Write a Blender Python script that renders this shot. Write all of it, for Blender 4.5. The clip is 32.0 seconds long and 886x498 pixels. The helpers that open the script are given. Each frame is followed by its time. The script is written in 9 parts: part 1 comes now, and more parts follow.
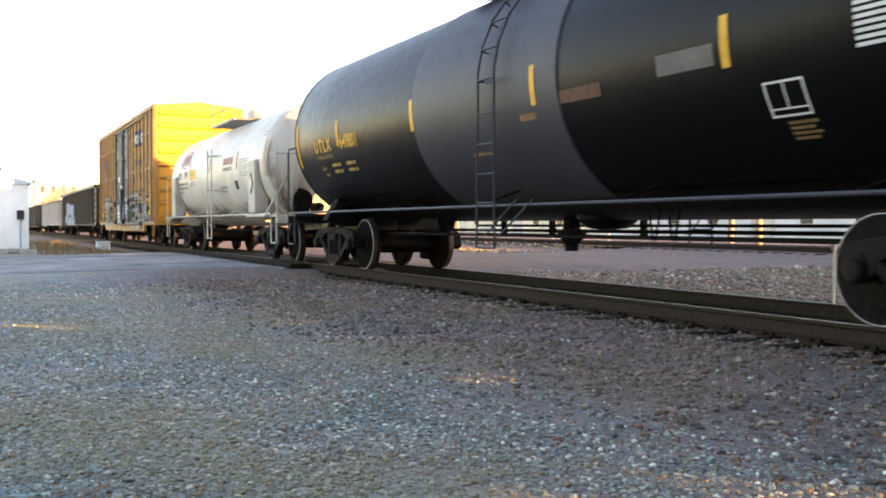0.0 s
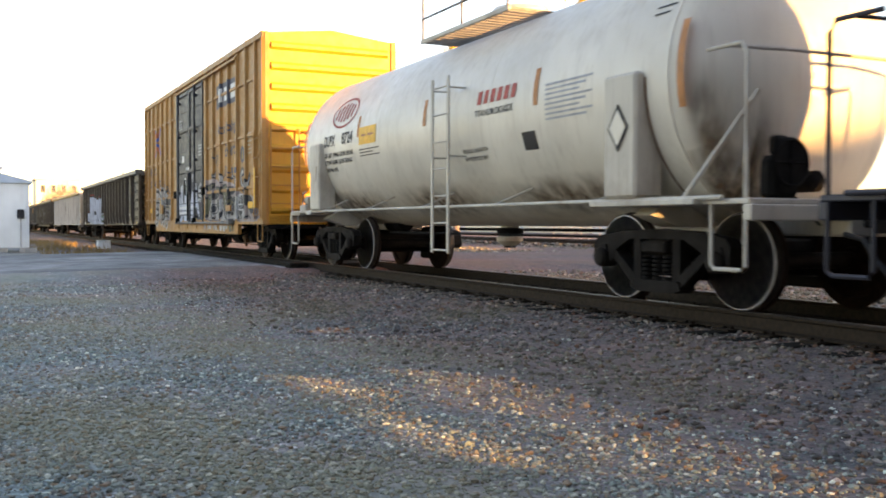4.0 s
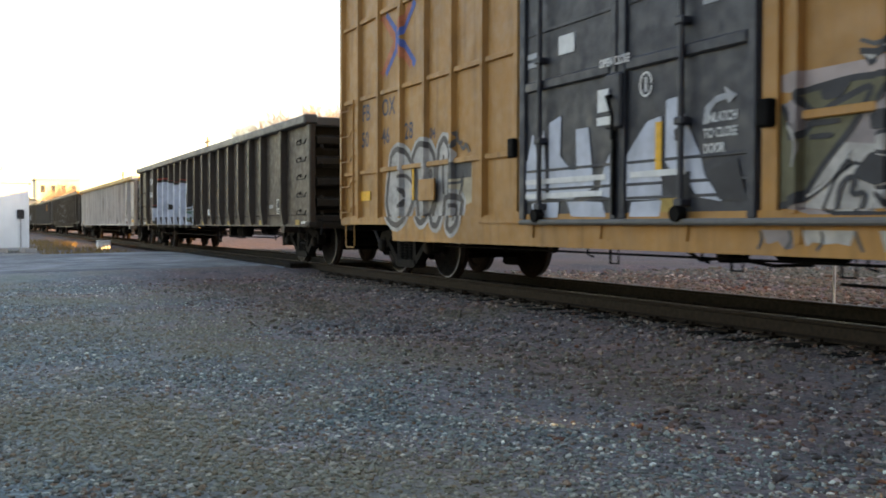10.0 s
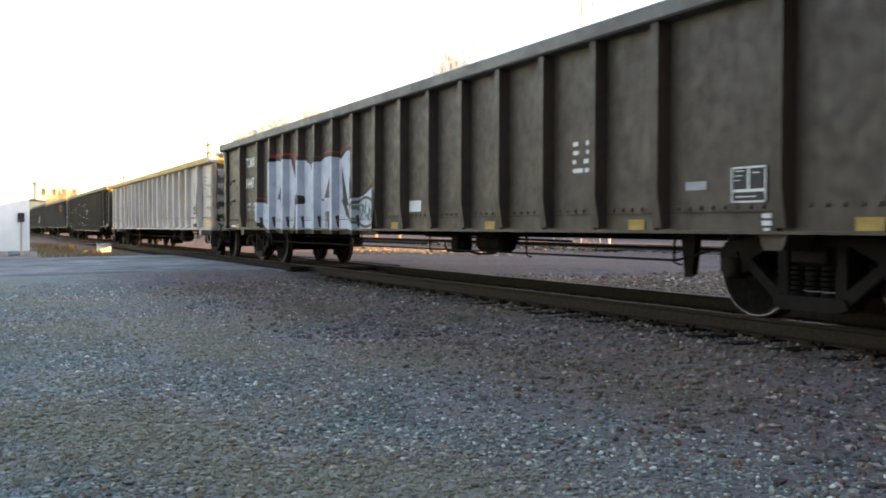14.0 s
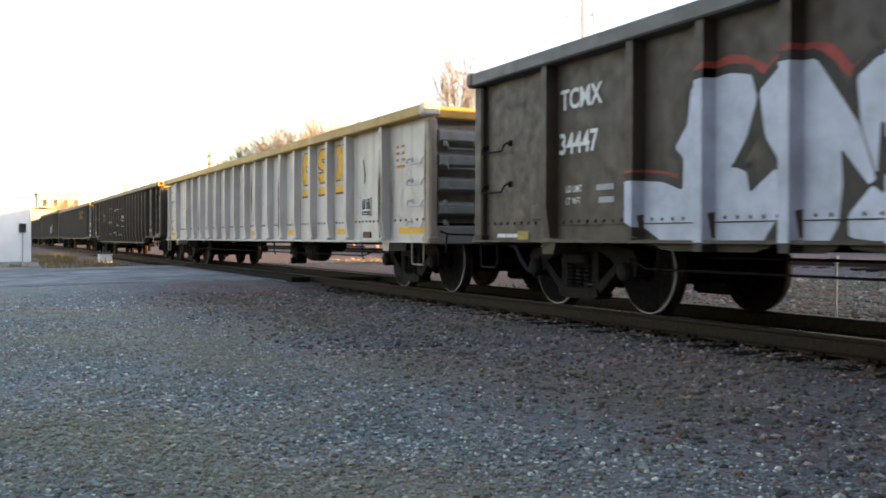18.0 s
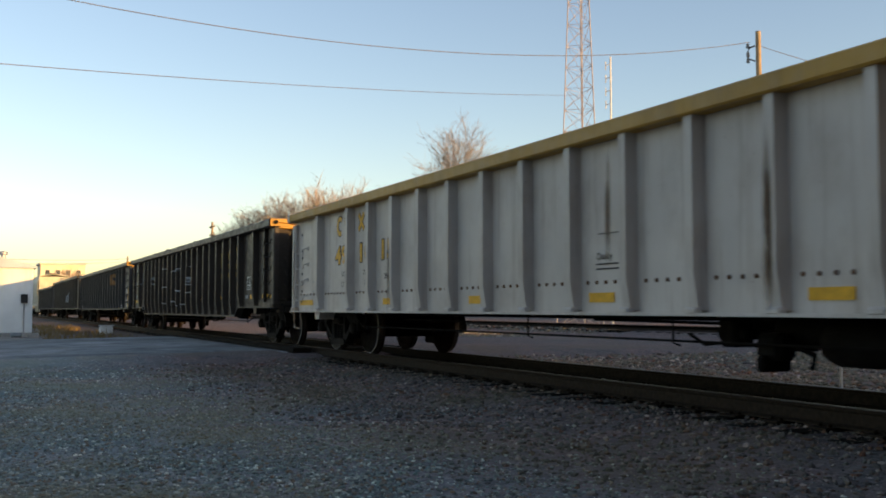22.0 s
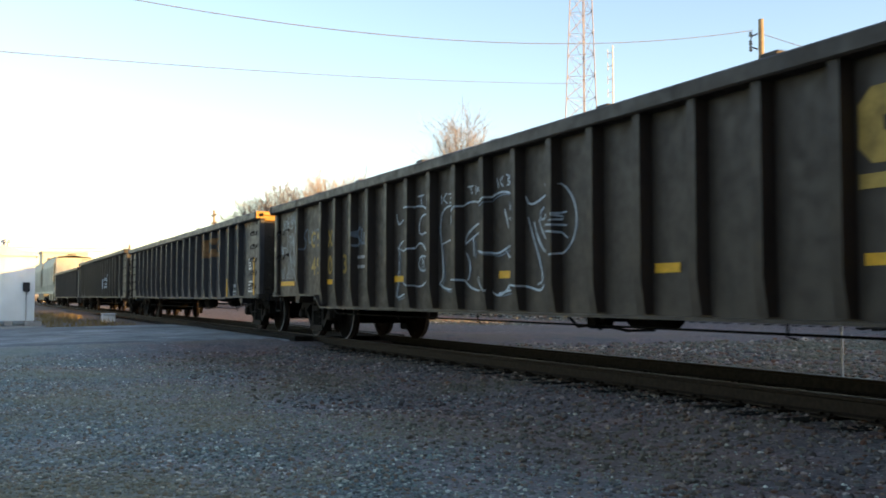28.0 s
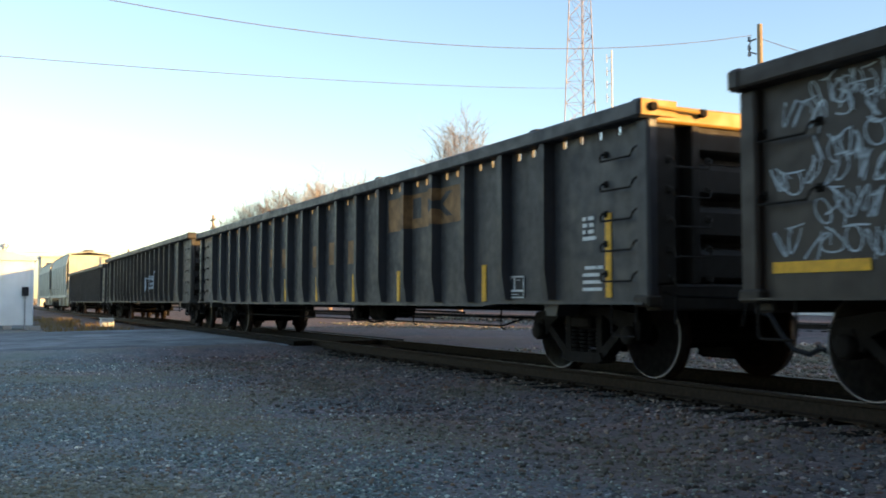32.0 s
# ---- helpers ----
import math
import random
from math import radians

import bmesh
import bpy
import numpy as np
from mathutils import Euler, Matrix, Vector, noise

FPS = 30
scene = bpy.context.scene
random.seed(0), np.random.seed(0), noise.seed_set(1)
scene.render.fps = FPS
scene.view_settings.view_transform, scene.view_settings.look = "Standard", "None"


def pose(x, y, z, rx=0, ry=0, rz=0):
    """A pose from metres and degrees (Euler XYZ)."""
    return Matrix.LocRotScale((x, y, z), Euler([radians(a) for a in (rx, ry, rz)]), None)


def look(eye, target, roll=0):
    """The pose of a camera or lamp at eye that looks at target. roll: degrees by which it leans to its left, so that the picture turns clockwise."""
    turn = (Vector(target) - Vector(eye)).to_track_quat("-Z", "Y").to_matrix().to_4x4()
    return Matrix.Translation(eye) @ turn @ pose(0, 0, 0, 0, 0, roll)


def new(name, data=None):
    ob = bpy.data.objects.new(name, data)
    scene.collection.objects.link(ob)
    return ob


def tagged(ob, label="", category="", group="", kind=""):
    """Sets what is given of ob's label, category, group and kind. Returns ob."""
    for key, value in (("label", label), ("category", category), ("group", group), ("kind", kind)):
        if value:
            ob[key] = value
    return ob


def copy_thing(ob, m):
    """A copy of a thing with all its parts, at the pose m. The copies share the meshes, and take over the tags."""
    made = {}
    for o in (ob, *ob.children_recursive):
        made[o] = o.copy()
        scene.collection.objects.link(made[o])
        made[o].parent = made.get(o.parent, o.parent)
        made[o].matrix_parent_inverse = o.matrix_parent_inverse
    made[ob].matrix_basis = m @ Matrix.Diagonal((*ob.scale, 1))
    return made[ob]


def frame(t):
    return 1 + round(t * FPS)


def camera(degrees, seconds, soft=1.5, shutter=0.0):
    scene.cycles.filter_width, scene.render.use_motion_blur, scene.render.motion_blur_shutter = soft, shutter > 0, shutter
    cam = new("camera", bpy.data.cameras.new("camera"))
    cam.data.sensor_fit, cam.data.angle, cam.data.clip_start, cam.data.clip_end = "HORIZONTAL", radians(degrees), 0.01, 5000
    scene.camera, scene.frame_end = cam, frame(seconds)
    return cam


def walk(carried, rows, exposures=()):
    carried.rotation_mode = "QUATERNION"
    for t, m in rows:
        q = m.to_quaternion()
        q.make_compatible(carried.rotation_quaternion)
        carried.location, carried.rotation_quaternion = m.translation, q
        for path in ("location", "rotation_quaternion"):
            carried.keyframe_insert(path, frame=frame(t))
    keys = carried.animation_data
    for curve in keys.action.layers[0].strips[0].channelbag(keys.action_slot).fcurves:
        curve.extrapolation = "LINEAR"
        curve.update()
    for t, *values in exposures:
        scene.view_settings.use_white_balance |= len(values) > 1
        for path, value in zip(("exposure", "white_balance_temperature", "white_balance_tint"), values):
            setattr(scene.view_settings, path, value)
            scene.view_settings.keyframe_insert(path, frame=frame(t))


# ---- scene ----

# ---- the camera and its walk ----
HEAD = 0.80          # camera above the rail heads; z = 0 is the top of the rails
TRAVEL = [(0, 0.63), (1, 4.09), (2, 7.53), (3, 11.0), (4, 14.47), (5, 17.95), (6, 21.42), (7, 24.858), (8, 28.272), (9, 31.708), (10, 35.132), (11, 38.524), (12, 41.926), (13, 45.308), (14, 48.634), (15, 51.956), (16, 55.323), (17, 58.692), (18, 62.064), (19, 65.459), (20, 68.879), (21, 72.314), (22, 75.653), (23, 78.928), (24, 82.267), (25, 85.592), (26, 89.018), (27, 92.524), (28, 95.928), (29, 99.424), (30, 102.945), (31, 106.458), (32, 109.953)]
VIEW = [(0.0, -1.4, -0.11, 63.97), (0.5, -1.47, -0.14, 63.98), (1.0, -1.59, -0.13, 64.01), (1.5, -1.61, -0.11, 63.99), (2.0, -1.55, -0.1, 64.01), (2.5, -1.56, -0.12, 64.01), (3.0, -1.5, -0.13, 63.99), (3.5, -1.44, -0.13, 63.99), (5.5, -1.5, -0.11, 63.97), (6.0, -1.34, -0.12, 63.98), (6.5, -1.32, -0.15, 64.0), (7.0, -1.41, -0.14, 63.99), (7.5, -1.45, -0.16, 64.0), (8.0, -1.54, -0.15, 64.0), (8.5, -1.48, -0.16, 64.01), (9.0, -1.41, -0.12, 63.99), (9.5, -1.45, -0.13, 64.0), (10.0, -1.44, -0.13, 63.98), (10.5, -1.43, -0.15, 63.99), (11.0, -1.33, -0.13, 64.0), (11.5, -1.32, -0.14, 64.0), (12.0, -1.34, -0.14, 63.99), (12.5, -1.34, -0.14, 63.99), (13.0, -1.28, -0.13, 63.99), (13.5, -1.26, -0.16, 63.99), (14.0, -1.23, -0.17, 64.0), (14.5, -1.37, -0.15, 64.0), (16.5, -1.22, -0.13, 64.0), (17.0, -1.16, -0.12, 63.99), (17.5, -1.07, -0.1, 63.99), (18.0, -0.62, -0.11, 64.07), (18.5, -0.27, -0.1, 64.11), (19.0, -0.05, -0.06, 64.02), (19.5, -0.74, -0.05, 64.0), (20.0, 0.52, -0.06, 64.07), (20.5, 1.32, -0.04, 64.07), (21.0, 1.46, -0.05, 64.18), (21.5, 1.76, -0.02, 64.13), (22.0, 3.56, -0.07, 64.18), (22.5, 2.8, -0.05, 64.22), (23.0, 2.78, -0.06, 64.23), (23.5, 3.16, -0.07, 64.22), (24.0, 3.04, -0.07, 64.21), (24.5, 3.31, -0.09, 64.25), (25.0, 3.46, -0.08, 64.26), (25.5, 3.1, -0.05, 64.26), (26.0, 2.27, -0.07, 64.22), (26.5, 2.31, -0.09, 64.23), (28.5, 2.96, -0.11, 64.28), (29.0, 2.94, -0.11, 64.27), (29.5, 2.86, -0.11, 64.26), (30.0, 3.13, -0.11, 64.23), (30.5, 3.13, -0.1, 64.28), (31.0, 3.14, -0.11, 64.25), (31.5, 3.22, -0.14, 64.23), (32.0, 3.15, -0.13, 64.22)]
cam = camera(49.31, 32.0, soft=1.8, shutter=0.4)
walk(cam, [(t, pose(0, 0, HEAD, 90 + p, r, y)) for t, p, r, y in VIEW],
     exposures=[(0, 3.0, 8700, 30), (1, 2.9, 8500, 29), (3.5, 2.68, 8700, 30), (6, 2.3, 8200, 29), (10, 2.32, 8500, 28), (14, 2.58, 8400, 28), (17, 2.44, 8300, 28), (18.5, 2.39, 8200, 28), (20, 2.12, 8000, 27), (21, 1.52, 7250, 23),
                (22, 1.1, 7600, 22), (23, 1.22, 7900, 22), (24, 1.08, 6700, 20), (25, 1.35, 7900, 22), (26, 1.56, 7800, 22), (28.5, 1.76, 7300, 20), (29, 1.76, 7300, 20), (30, 1.63, 7000, 18), (31, 1.68, 6800, 17), (32, 1.62, 6850, 17)])

# ---- world and sun ----
SUN_FROM = Vector((1.3, 1.0, 0.217)).normalized()
world = bpy.data.worlds.new("world")
scene.world = world
world.use_nodes = True
_n = world.node_tree.nodes
_sky = _n.new("ShaderNodeTexSky")
_sky.sky_type, _sky.sun_disc = "NISHITA", False
_sky.sun_elevation = math.asin(SUN_FROM.z)
_sky.sun_rotation = math.atan2(SUN_FROM.x, SUN_FROM.y)
_sky.air_density, _sky.dust_density, _sky.ozone_density = 1.0, 0.6, 2.0
world.node_tree.links.new(_sky.outputs[0], _n["Background"].inputs[0])
_n["Background"].inputs[1].default_value = 0.15
sun_data = bpy.data.lights.new("sun", "SUN")
sun_data.energy, sun_data.angle, sun_data.color = 3.6, radians(0.9), (1.0, 0.64, 0.24)
sun = new("sun", sun_data)
sun.matrix_world = look(SUN_FROM * 80, (0, 0, 0))


# ---- materials ----
def nodes_of(name, rough=0.6, metal=0.0):
    m = bpy.data.materials.new(name)
    m.use_nodes = True
    b = m.node_tree.nodes["Principled BSDF"]
    b.inputs["Roughness"].default_value, b.inputs["Metallic"].default_value = rough, metal
    return m, m.node_tree, b


def noise_node(tree, scale, detail=4, stretch=(1, 1, 1), rough=0.6, space="Object"):
    c = tree.nodes.new("ShaderNodeTexCoord")
    mp = tree.nodes.new("ShaderNodeMapping")
    mp.inputs["Scale"].default_value = stretch
    n = tree.nodes.new("ShaderNodeTexNoise")
    n.inputs["Scale"].default_value, n.inputs["Detail"].default_value, n.inputs["Roughness"].default_value = scale, detail, rough
    tree.links.new(c.outputs[space], mp.inputs["Vector"])
    tree.links.new(mp.outputs[0], n.inputs["Vector"])
    return n.outputs["Fac"]


def ramp(tree, fac, stops):
    r = tree.nodes.new("ShaderNodeValToRGB")
    e = r.color_ramp.elements
    while len(e) < len(stops):
        e.new(0.5)
    for el, (p, c) in zip(e, stops):
        el.position = p
        el.color = (*c, 1) if len(c) == 3 else c
    tree.links.new(fac, r.inputs[0])
    return r.outputs[0]


def mix(tree, fac, a, b, mode="MIX"):
    n = tree.nodes.new("ShaderNodeMix")
    n.data_type, n.blend_type = "RGBA", mode
    for sock, val in ((n.inputs[0], fac), (n.inputs[6], a), (n.inputs[7], b)):
        if isinstance(val, (int, float)):
            sock.default_value = val
        elif isinstance(val, tuple):
            sock.default_value = (*val, 1)
        else:
            tree.links.new(val, sock)
    return n.outputs[2]


def bump(tree, bsdf, height, strength=0.3, dist=0.02):
    n = tree.nodes.new("ShaderNodeBump")
    n.inputs["Strength"].default_value, n.inputs["Distance"].default_value = strength, dist
    tree.links.new(height, n.inputs["Height"])
    tree.links.new(n.outputs[0], bsdf.inputs["Normal"])


def paint(name, base, dirt=(0.09, 0.07, 0.05), rust=(0.13, 0.05, 0.02), amount=0.35, streak=0.4, rough=0.55, metal=0.0, relief=0.12, shine=0.5, warp=0.0, even=1.0):
    """Weathered paint: a broad fade, dirt blotches, streaks that run down, and fine rust specks."""
    m, t, b = nodes_of(name, rough, metal)
    b.inputs["Specular IOR Level"].default_value = shine
    fade = ramp(t, noise_node(t, 0.45, 3), [(0.3, tuple(c * 0.82 for c in base)), (0.7, tuple(min(1, c * 1.12) for c in base))])
    blot = ramp(t, noise_node(t, 2.2, 6, (1, 1, 0.7)), [(0.52 - 0.1 * amount, (0, 0, 0)), (0.78, (amount,) * 3)])
    col = mix(t, blot, fade, dirt)
    run = ramp(t, noise_node(t, 5.0, 4, (1.6, 1.6, 0.09)), [(0.52, (0, 0, 0)), (0.8, (streak,) * 3)])
    col = mix(t, run, col, dirt)
    speck = ramp(t, noise_node(t, 16, 6), [(0.66, (0, 0, 0)), (0.74, (0.8 * amount,) * 3)])
    col = mix(t, speck, col, rust)
    t.links.new(col, b.inputs["Base Color"])
    t.links.new(ramp(t, noise_node(t, 7, 4), [(0.3, (rough - 0.12 * even,) * 3), (0.7, (min(1, rough + 0.2 * even),) * 3)]), b.inputs["Roughness"])
    bump(t, b, noise_node(t, 9, 5), relief, 0.01)
    if warp:
        wave = t.nodes.new("ShaderNodeBump")
        wave.inputs["Strength"].default_value, wave.inputs["Distance"].default_value = warp, 0.12
        t.links.new(noise_node(t, 1.5, 2, (1, 1, 0.6)), wave.inputs["Height"])
        t.links.new(wave.outputs[0], next(n for n in t.nodes if n.bl_idname == "ShaderNodeBump" and n != wave).inputs["Normal"])
    return m


def metal_mat(name, a, b_, rough=0.45, metal=0.8, scale=14, shine=0.5):
    m, t, b = nodes_of(name, rough, metal)
    b.inputs["Specular IOR Level"].default_value = shine
    t.links.new(ramp(t, noise_node(t, scale, 6), [(0.35, a), (0.68, b_)]), b.inputs["Base Color"])
    t.links.new(ramp(t, noise_node(t, scale * 2, 4), [(0.3, (rough * 0.75,) * 3), (0.7, (min(1, rough * 1.5),) * 3)]), b.inputs["Roughness"])
    bump(t, b, noise_node(t, scale * 3, 4), 0.15, 0.004)
    return m


def plain(name, base, rough=0.7, vary=0.25, scale=6, shine=0.35):
    m, t, b = nodes_of(name, rough)
    b.inputs["Specular IOR Level"].default_value = shine
    t.links.new(ramp(t, noise_node(t, scale, 5), [(0.3, tuple(c * (1 - vary) for c in base)), (0.7, tuple(min(1, c * (1 + vary)) for c in base))]), b.inputs["Base Color"])
    bump(t, b, noise_node(t, scale * 4, 5), 0.2, 0.01)
    return m


MAT = {
    "tank_black": paint("tank_black", (0.0028, 0.0028, 0.0036), (0.007, 0.006, 0.0055), (0.02, 0.012, 0.008), 0.12, 0.1, 0.34, relief=0.01, shine=0.1, even=0.3),
    "tank_band": paint("tank_band", (0.033, 0.034, 0.044), (0.02, 0.018, 0.017), (0.035, 0.025, 0.018), 0.12, 0.1, 0.48, relief=0.01, shine=0.25, even=0.3),
    "tank_white": paint("tank_white", (0.60, 0.55, 0.46), (0.2, 0.125, 0.075), (0.2, 0.09, 0.04), 0.2, 0.26, 0.42, relief=0.03),
    "white_iron": paint("white_iron", (0.46, 0.42, 0.35), (0.16, 0.10, 0.06), (0.16, 0.07, 0.03), 0.6, 0.5, 0.55),
    "box_yellow": paint("box_yellow", (0.385, 0.172, 0.035), (0.11, 0.053, 0.018), (0.12, 0.04, 0.012), 0.5, 0.6, 0.55, warp=0.25),
    "box_end": paint("box_end", (0.52, 0.25, 0.02), (0.3, 0.15, 0.03), (0.2, 0.08, 0.02), 0.2, 0.3, 0.5),
    "box_door": paint("box_door", (0.02, 0.022, 0.03), (0.06, 0.057, 0.05), (0.07, 0.04, 0.02), 0.4, 0.3, 0.55),
    "gon_brown": paint("gon_brown", (0.05, 0.034, 0.0235), (0.02, 0.014, 0.0105), (0.065, 0.03, 0.014), 0.45, 0.5, 0.52, shine=0.38, warp=0.16),
    "gon_green": paint("gon_green", (0.041, 0.0305, 0.0235), (0.017, 0.0135, 0.011), (0.06, 0.03, 0.014), 0.35, 0.4, 0.5, shine=0.3, warp=0.14),
    "post_rust": paint("post_rust", (0.38, 0.29, 0.22), (0.15, 0.08, 0.045), (0.16, 0.07, 0.03), 0.7, 0.9, 0.6),
    # Darker brown for car ends: the shade between cars is put into the colour.
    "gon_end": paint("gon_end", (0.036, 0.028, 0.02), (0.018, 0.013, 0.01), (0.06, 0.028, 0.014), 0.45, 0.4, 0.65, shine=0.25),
    "gon_white": paint("gon_white", (0.51, 0.465, 0.425), (0.2, 0.125, 0.075), (0.18, 0.075, 0.03), 0.36, 0.5, 0.46, shine=0.45, warp=0.2),
    # Darkened copy of gon_white; carries the shade on the ends of that car.
    "gon_pale_end": paint("gon_pale_end", (0.33, 0.31, 0.275), (0.14, 0.1, 0.065), (0.16, 0.07, 0.03), 0.45, 0.5, 0.55, shine=0.35),
    "gon_slate": paint("gon_slate", (0.04, 0.039, 0.041), (0.02, 0.017, 0.0155), (0.07, 0.04, 0.025), 0.35, 0.45, 0.5, shine=0.35, warp=0.14),
    "gon_dark": paint("gon_dark", (0.05, 0.043, 0.036), (0.018, 0.016, 0.013), (0.08, 0.04, 0.02), 0.35, 0.4, 0.52, shine=0.35),
    "chord_grey": paint("chord_grey", (0.10, 0.095, 0.088), (0.08, 0.065, 0.05), (0.12, 0.06, 0.03), 0.4, 0.2, 0.55),
    "chord_yellow": paint("chord_yellow", (0.46, 0.25, 0.045), (0.16, 0.09, 0.04), (0.16, 0.06, 0.02), 0.4, 0.25, 0.55),
    "hopper": paint("hopper", (0.5, 0.5, 0.42), (0.24, 0.2, 0.14), (0.2, 0.1, 0.05), 0.3, 0.4, 0.55),
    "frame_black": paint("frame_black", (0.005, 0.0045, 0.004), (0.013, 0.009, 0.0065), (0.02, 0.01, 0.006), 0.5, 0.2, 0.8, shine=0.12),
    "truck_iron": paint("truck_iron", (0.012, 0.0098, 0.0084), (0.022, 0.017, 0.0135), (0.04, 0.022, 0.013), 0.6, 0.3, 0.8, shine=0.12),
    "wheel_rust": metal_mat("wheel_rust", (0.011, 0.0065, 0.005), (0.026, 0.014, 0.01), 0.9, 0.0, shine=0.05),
    "worn_tread": metal_mat("worn_tread", (0.05, 0.042, 0.036), (0.09, 0.075, 0.065), 0.5, 0.8),
    "worn_edge": metal_mat("worn_edge", (0.3, 0.27, 0.25), (0.5, 0.46, 0.43), 0.7, 0.1),
    "rail_side": metal_mat("rail_side", (0.019, 0.013, 0.009), (0.038, 0.027, 0.018), 0.85, 0.0, 22, 0.12),
    "rail_head": metal_mat("rail_head", (0.06, 0.05, 0.042), (0.12, 0.10, 0.085), 0.42, 0.8, 30),
    "tie": plain("tie", (0.014, 0.011, 0.008), 0.95, 0.5, 9, 0.1),
    "yellow_paint": plain("yellow_paint", (0.72, 0.36, 0.018), 0.55, 0.2, 12),
    "orange_paint": plain("orange_paint", (0.42, 0.16, 0.05), 0.6, 0.25, 12),
    "white_paint": plain("white_paint", (0.62, 0.62, 0.6), 0.6, 0.16, 9),
    "track_worn": paint("track_worn", (0.13, 0.125, 0.115), (0.05, 0.042, 0.034), (0.09, 0.045, 0.02), 0.45, 0.3, 0.6, shine=0.35),
    "grey_paint": plain("grey_paint", (0.3, 0.31, 0.32), 0.6, 0.2, 9),
    "dark_paint": plain("dark_paint", (0.014, 0.014, 0.016), 0.6, 0.25, 9),
    "red_paint": plain("red_paint", (0.36, 0.045, 0.03), 0.6, 0.25, 9),
    "navy_paint": plain("navy_paint", (0.045, 0.05, 0.075), 0.6, 0.3, 9),
    "rust_plate": metal_mat("rust_plate", (0.09, 0.04, 0.02), (0.17, 0.08, 0.04), 0.8, 0.2),
    "shed_white": paint("shed_white", (0.72, 0.76, 0.76), (0.4, 0.4, 0.36), (0.3, 0.2, 0.1), 0.12, 0.12, 0.5),
    "shed_roof": paint("shed_roof", (0.42, 0.53, 0.64), (0.3, 0.3, 0.3), (0.2, 0.12, 0.08), 0.2, 0.1, 0.5),
    "concrete": plain("concrete", (0.36, 0.34, 0.31), 0.9, 0.2, 5),
    "galvanised": metal_mat("galvanised", (0.32, 0.33, 0.34), (0.5, 0.51, 0.52), 0.45, 0.7, 20),
    "dusty_patch": plain("dusty_patch", (0.12, 0.105, 0.095), 0.7, 0.2, 5),
    "tower_steel": plain("tower_steel", (0.36, 0.32, 0.32), 0.7, 0.2, 3),
    "pole_wood": plain("pole_wood", (0.33, 0.25, 0.16), 0.85, 0.3, 4),
    "bark": plain("bark", (0.25, 0.18, 0.145), 0.9, 0.3, 8),
    "twig": plain("twig", (0.31, 0.26, 0.21), 0.9, 0.3, 3),
    "straw": plain("straw", (0.22, 0.15, 0.06), 0.9, 0.3, 2),
    "cable": plain("cable", (0.1, 0.09, 0.085), 0.7, 0.2, 3),
    "faded_yellow": plain("faded_yellow", (0.36, 0.23, 0.055), 0.65, 0.35, 7),
    "sign_orange": plain("sign_orange", (0.24, 0.125, 0.05), 0.7, 0.6, 4),
    "faded_orange": plain("faded_orange", (0.17, 0.095, 0.04), 0.7, 0.45, 5),
    "yard_brick": plain("yard_brick", (0.12, 0.075, 0.055), 0.9, 0.3, 3),
    "far_wall": plain("far_wall", (0.78, 0.68, 0.5), 0.9, 0.12, 0.4),
    "far_white": plain("far_white", (0.6, 0.6, 0.58), 0.8, 0.15, 0.3),
    "glass_dark": plain("glass_dark", (0.05, 0.06, 0.07), 0.15, 0.2, 1),
}


def grit_coords(t, amount, scale):
    """Object coordinates pushed about by noise, so that no cell pattern stays regular."""
    c = t.nodes.new("ShaderNodeTexCoord")
    n = t.nodes.new("ShaderNodeTexNoise")
    n.inputs["Scale"].default_value, n.inputs["Detail"].default_value = scale, 3
    t.links.new(c.outputs["Object"], n.inputs["Vector"])
    push = t.nodes.new("ShaderNodeVectorMath")
    push.operation = "MULTIPLY_ADD"
    t.links.new(n.outputs["Color"], push.inputs[0])
    push.inputs[1].default_value = (amount,) * 3
    t.links.new(c.outputs["Object"], push.inputs[2])
    return c, push.outputs[0]


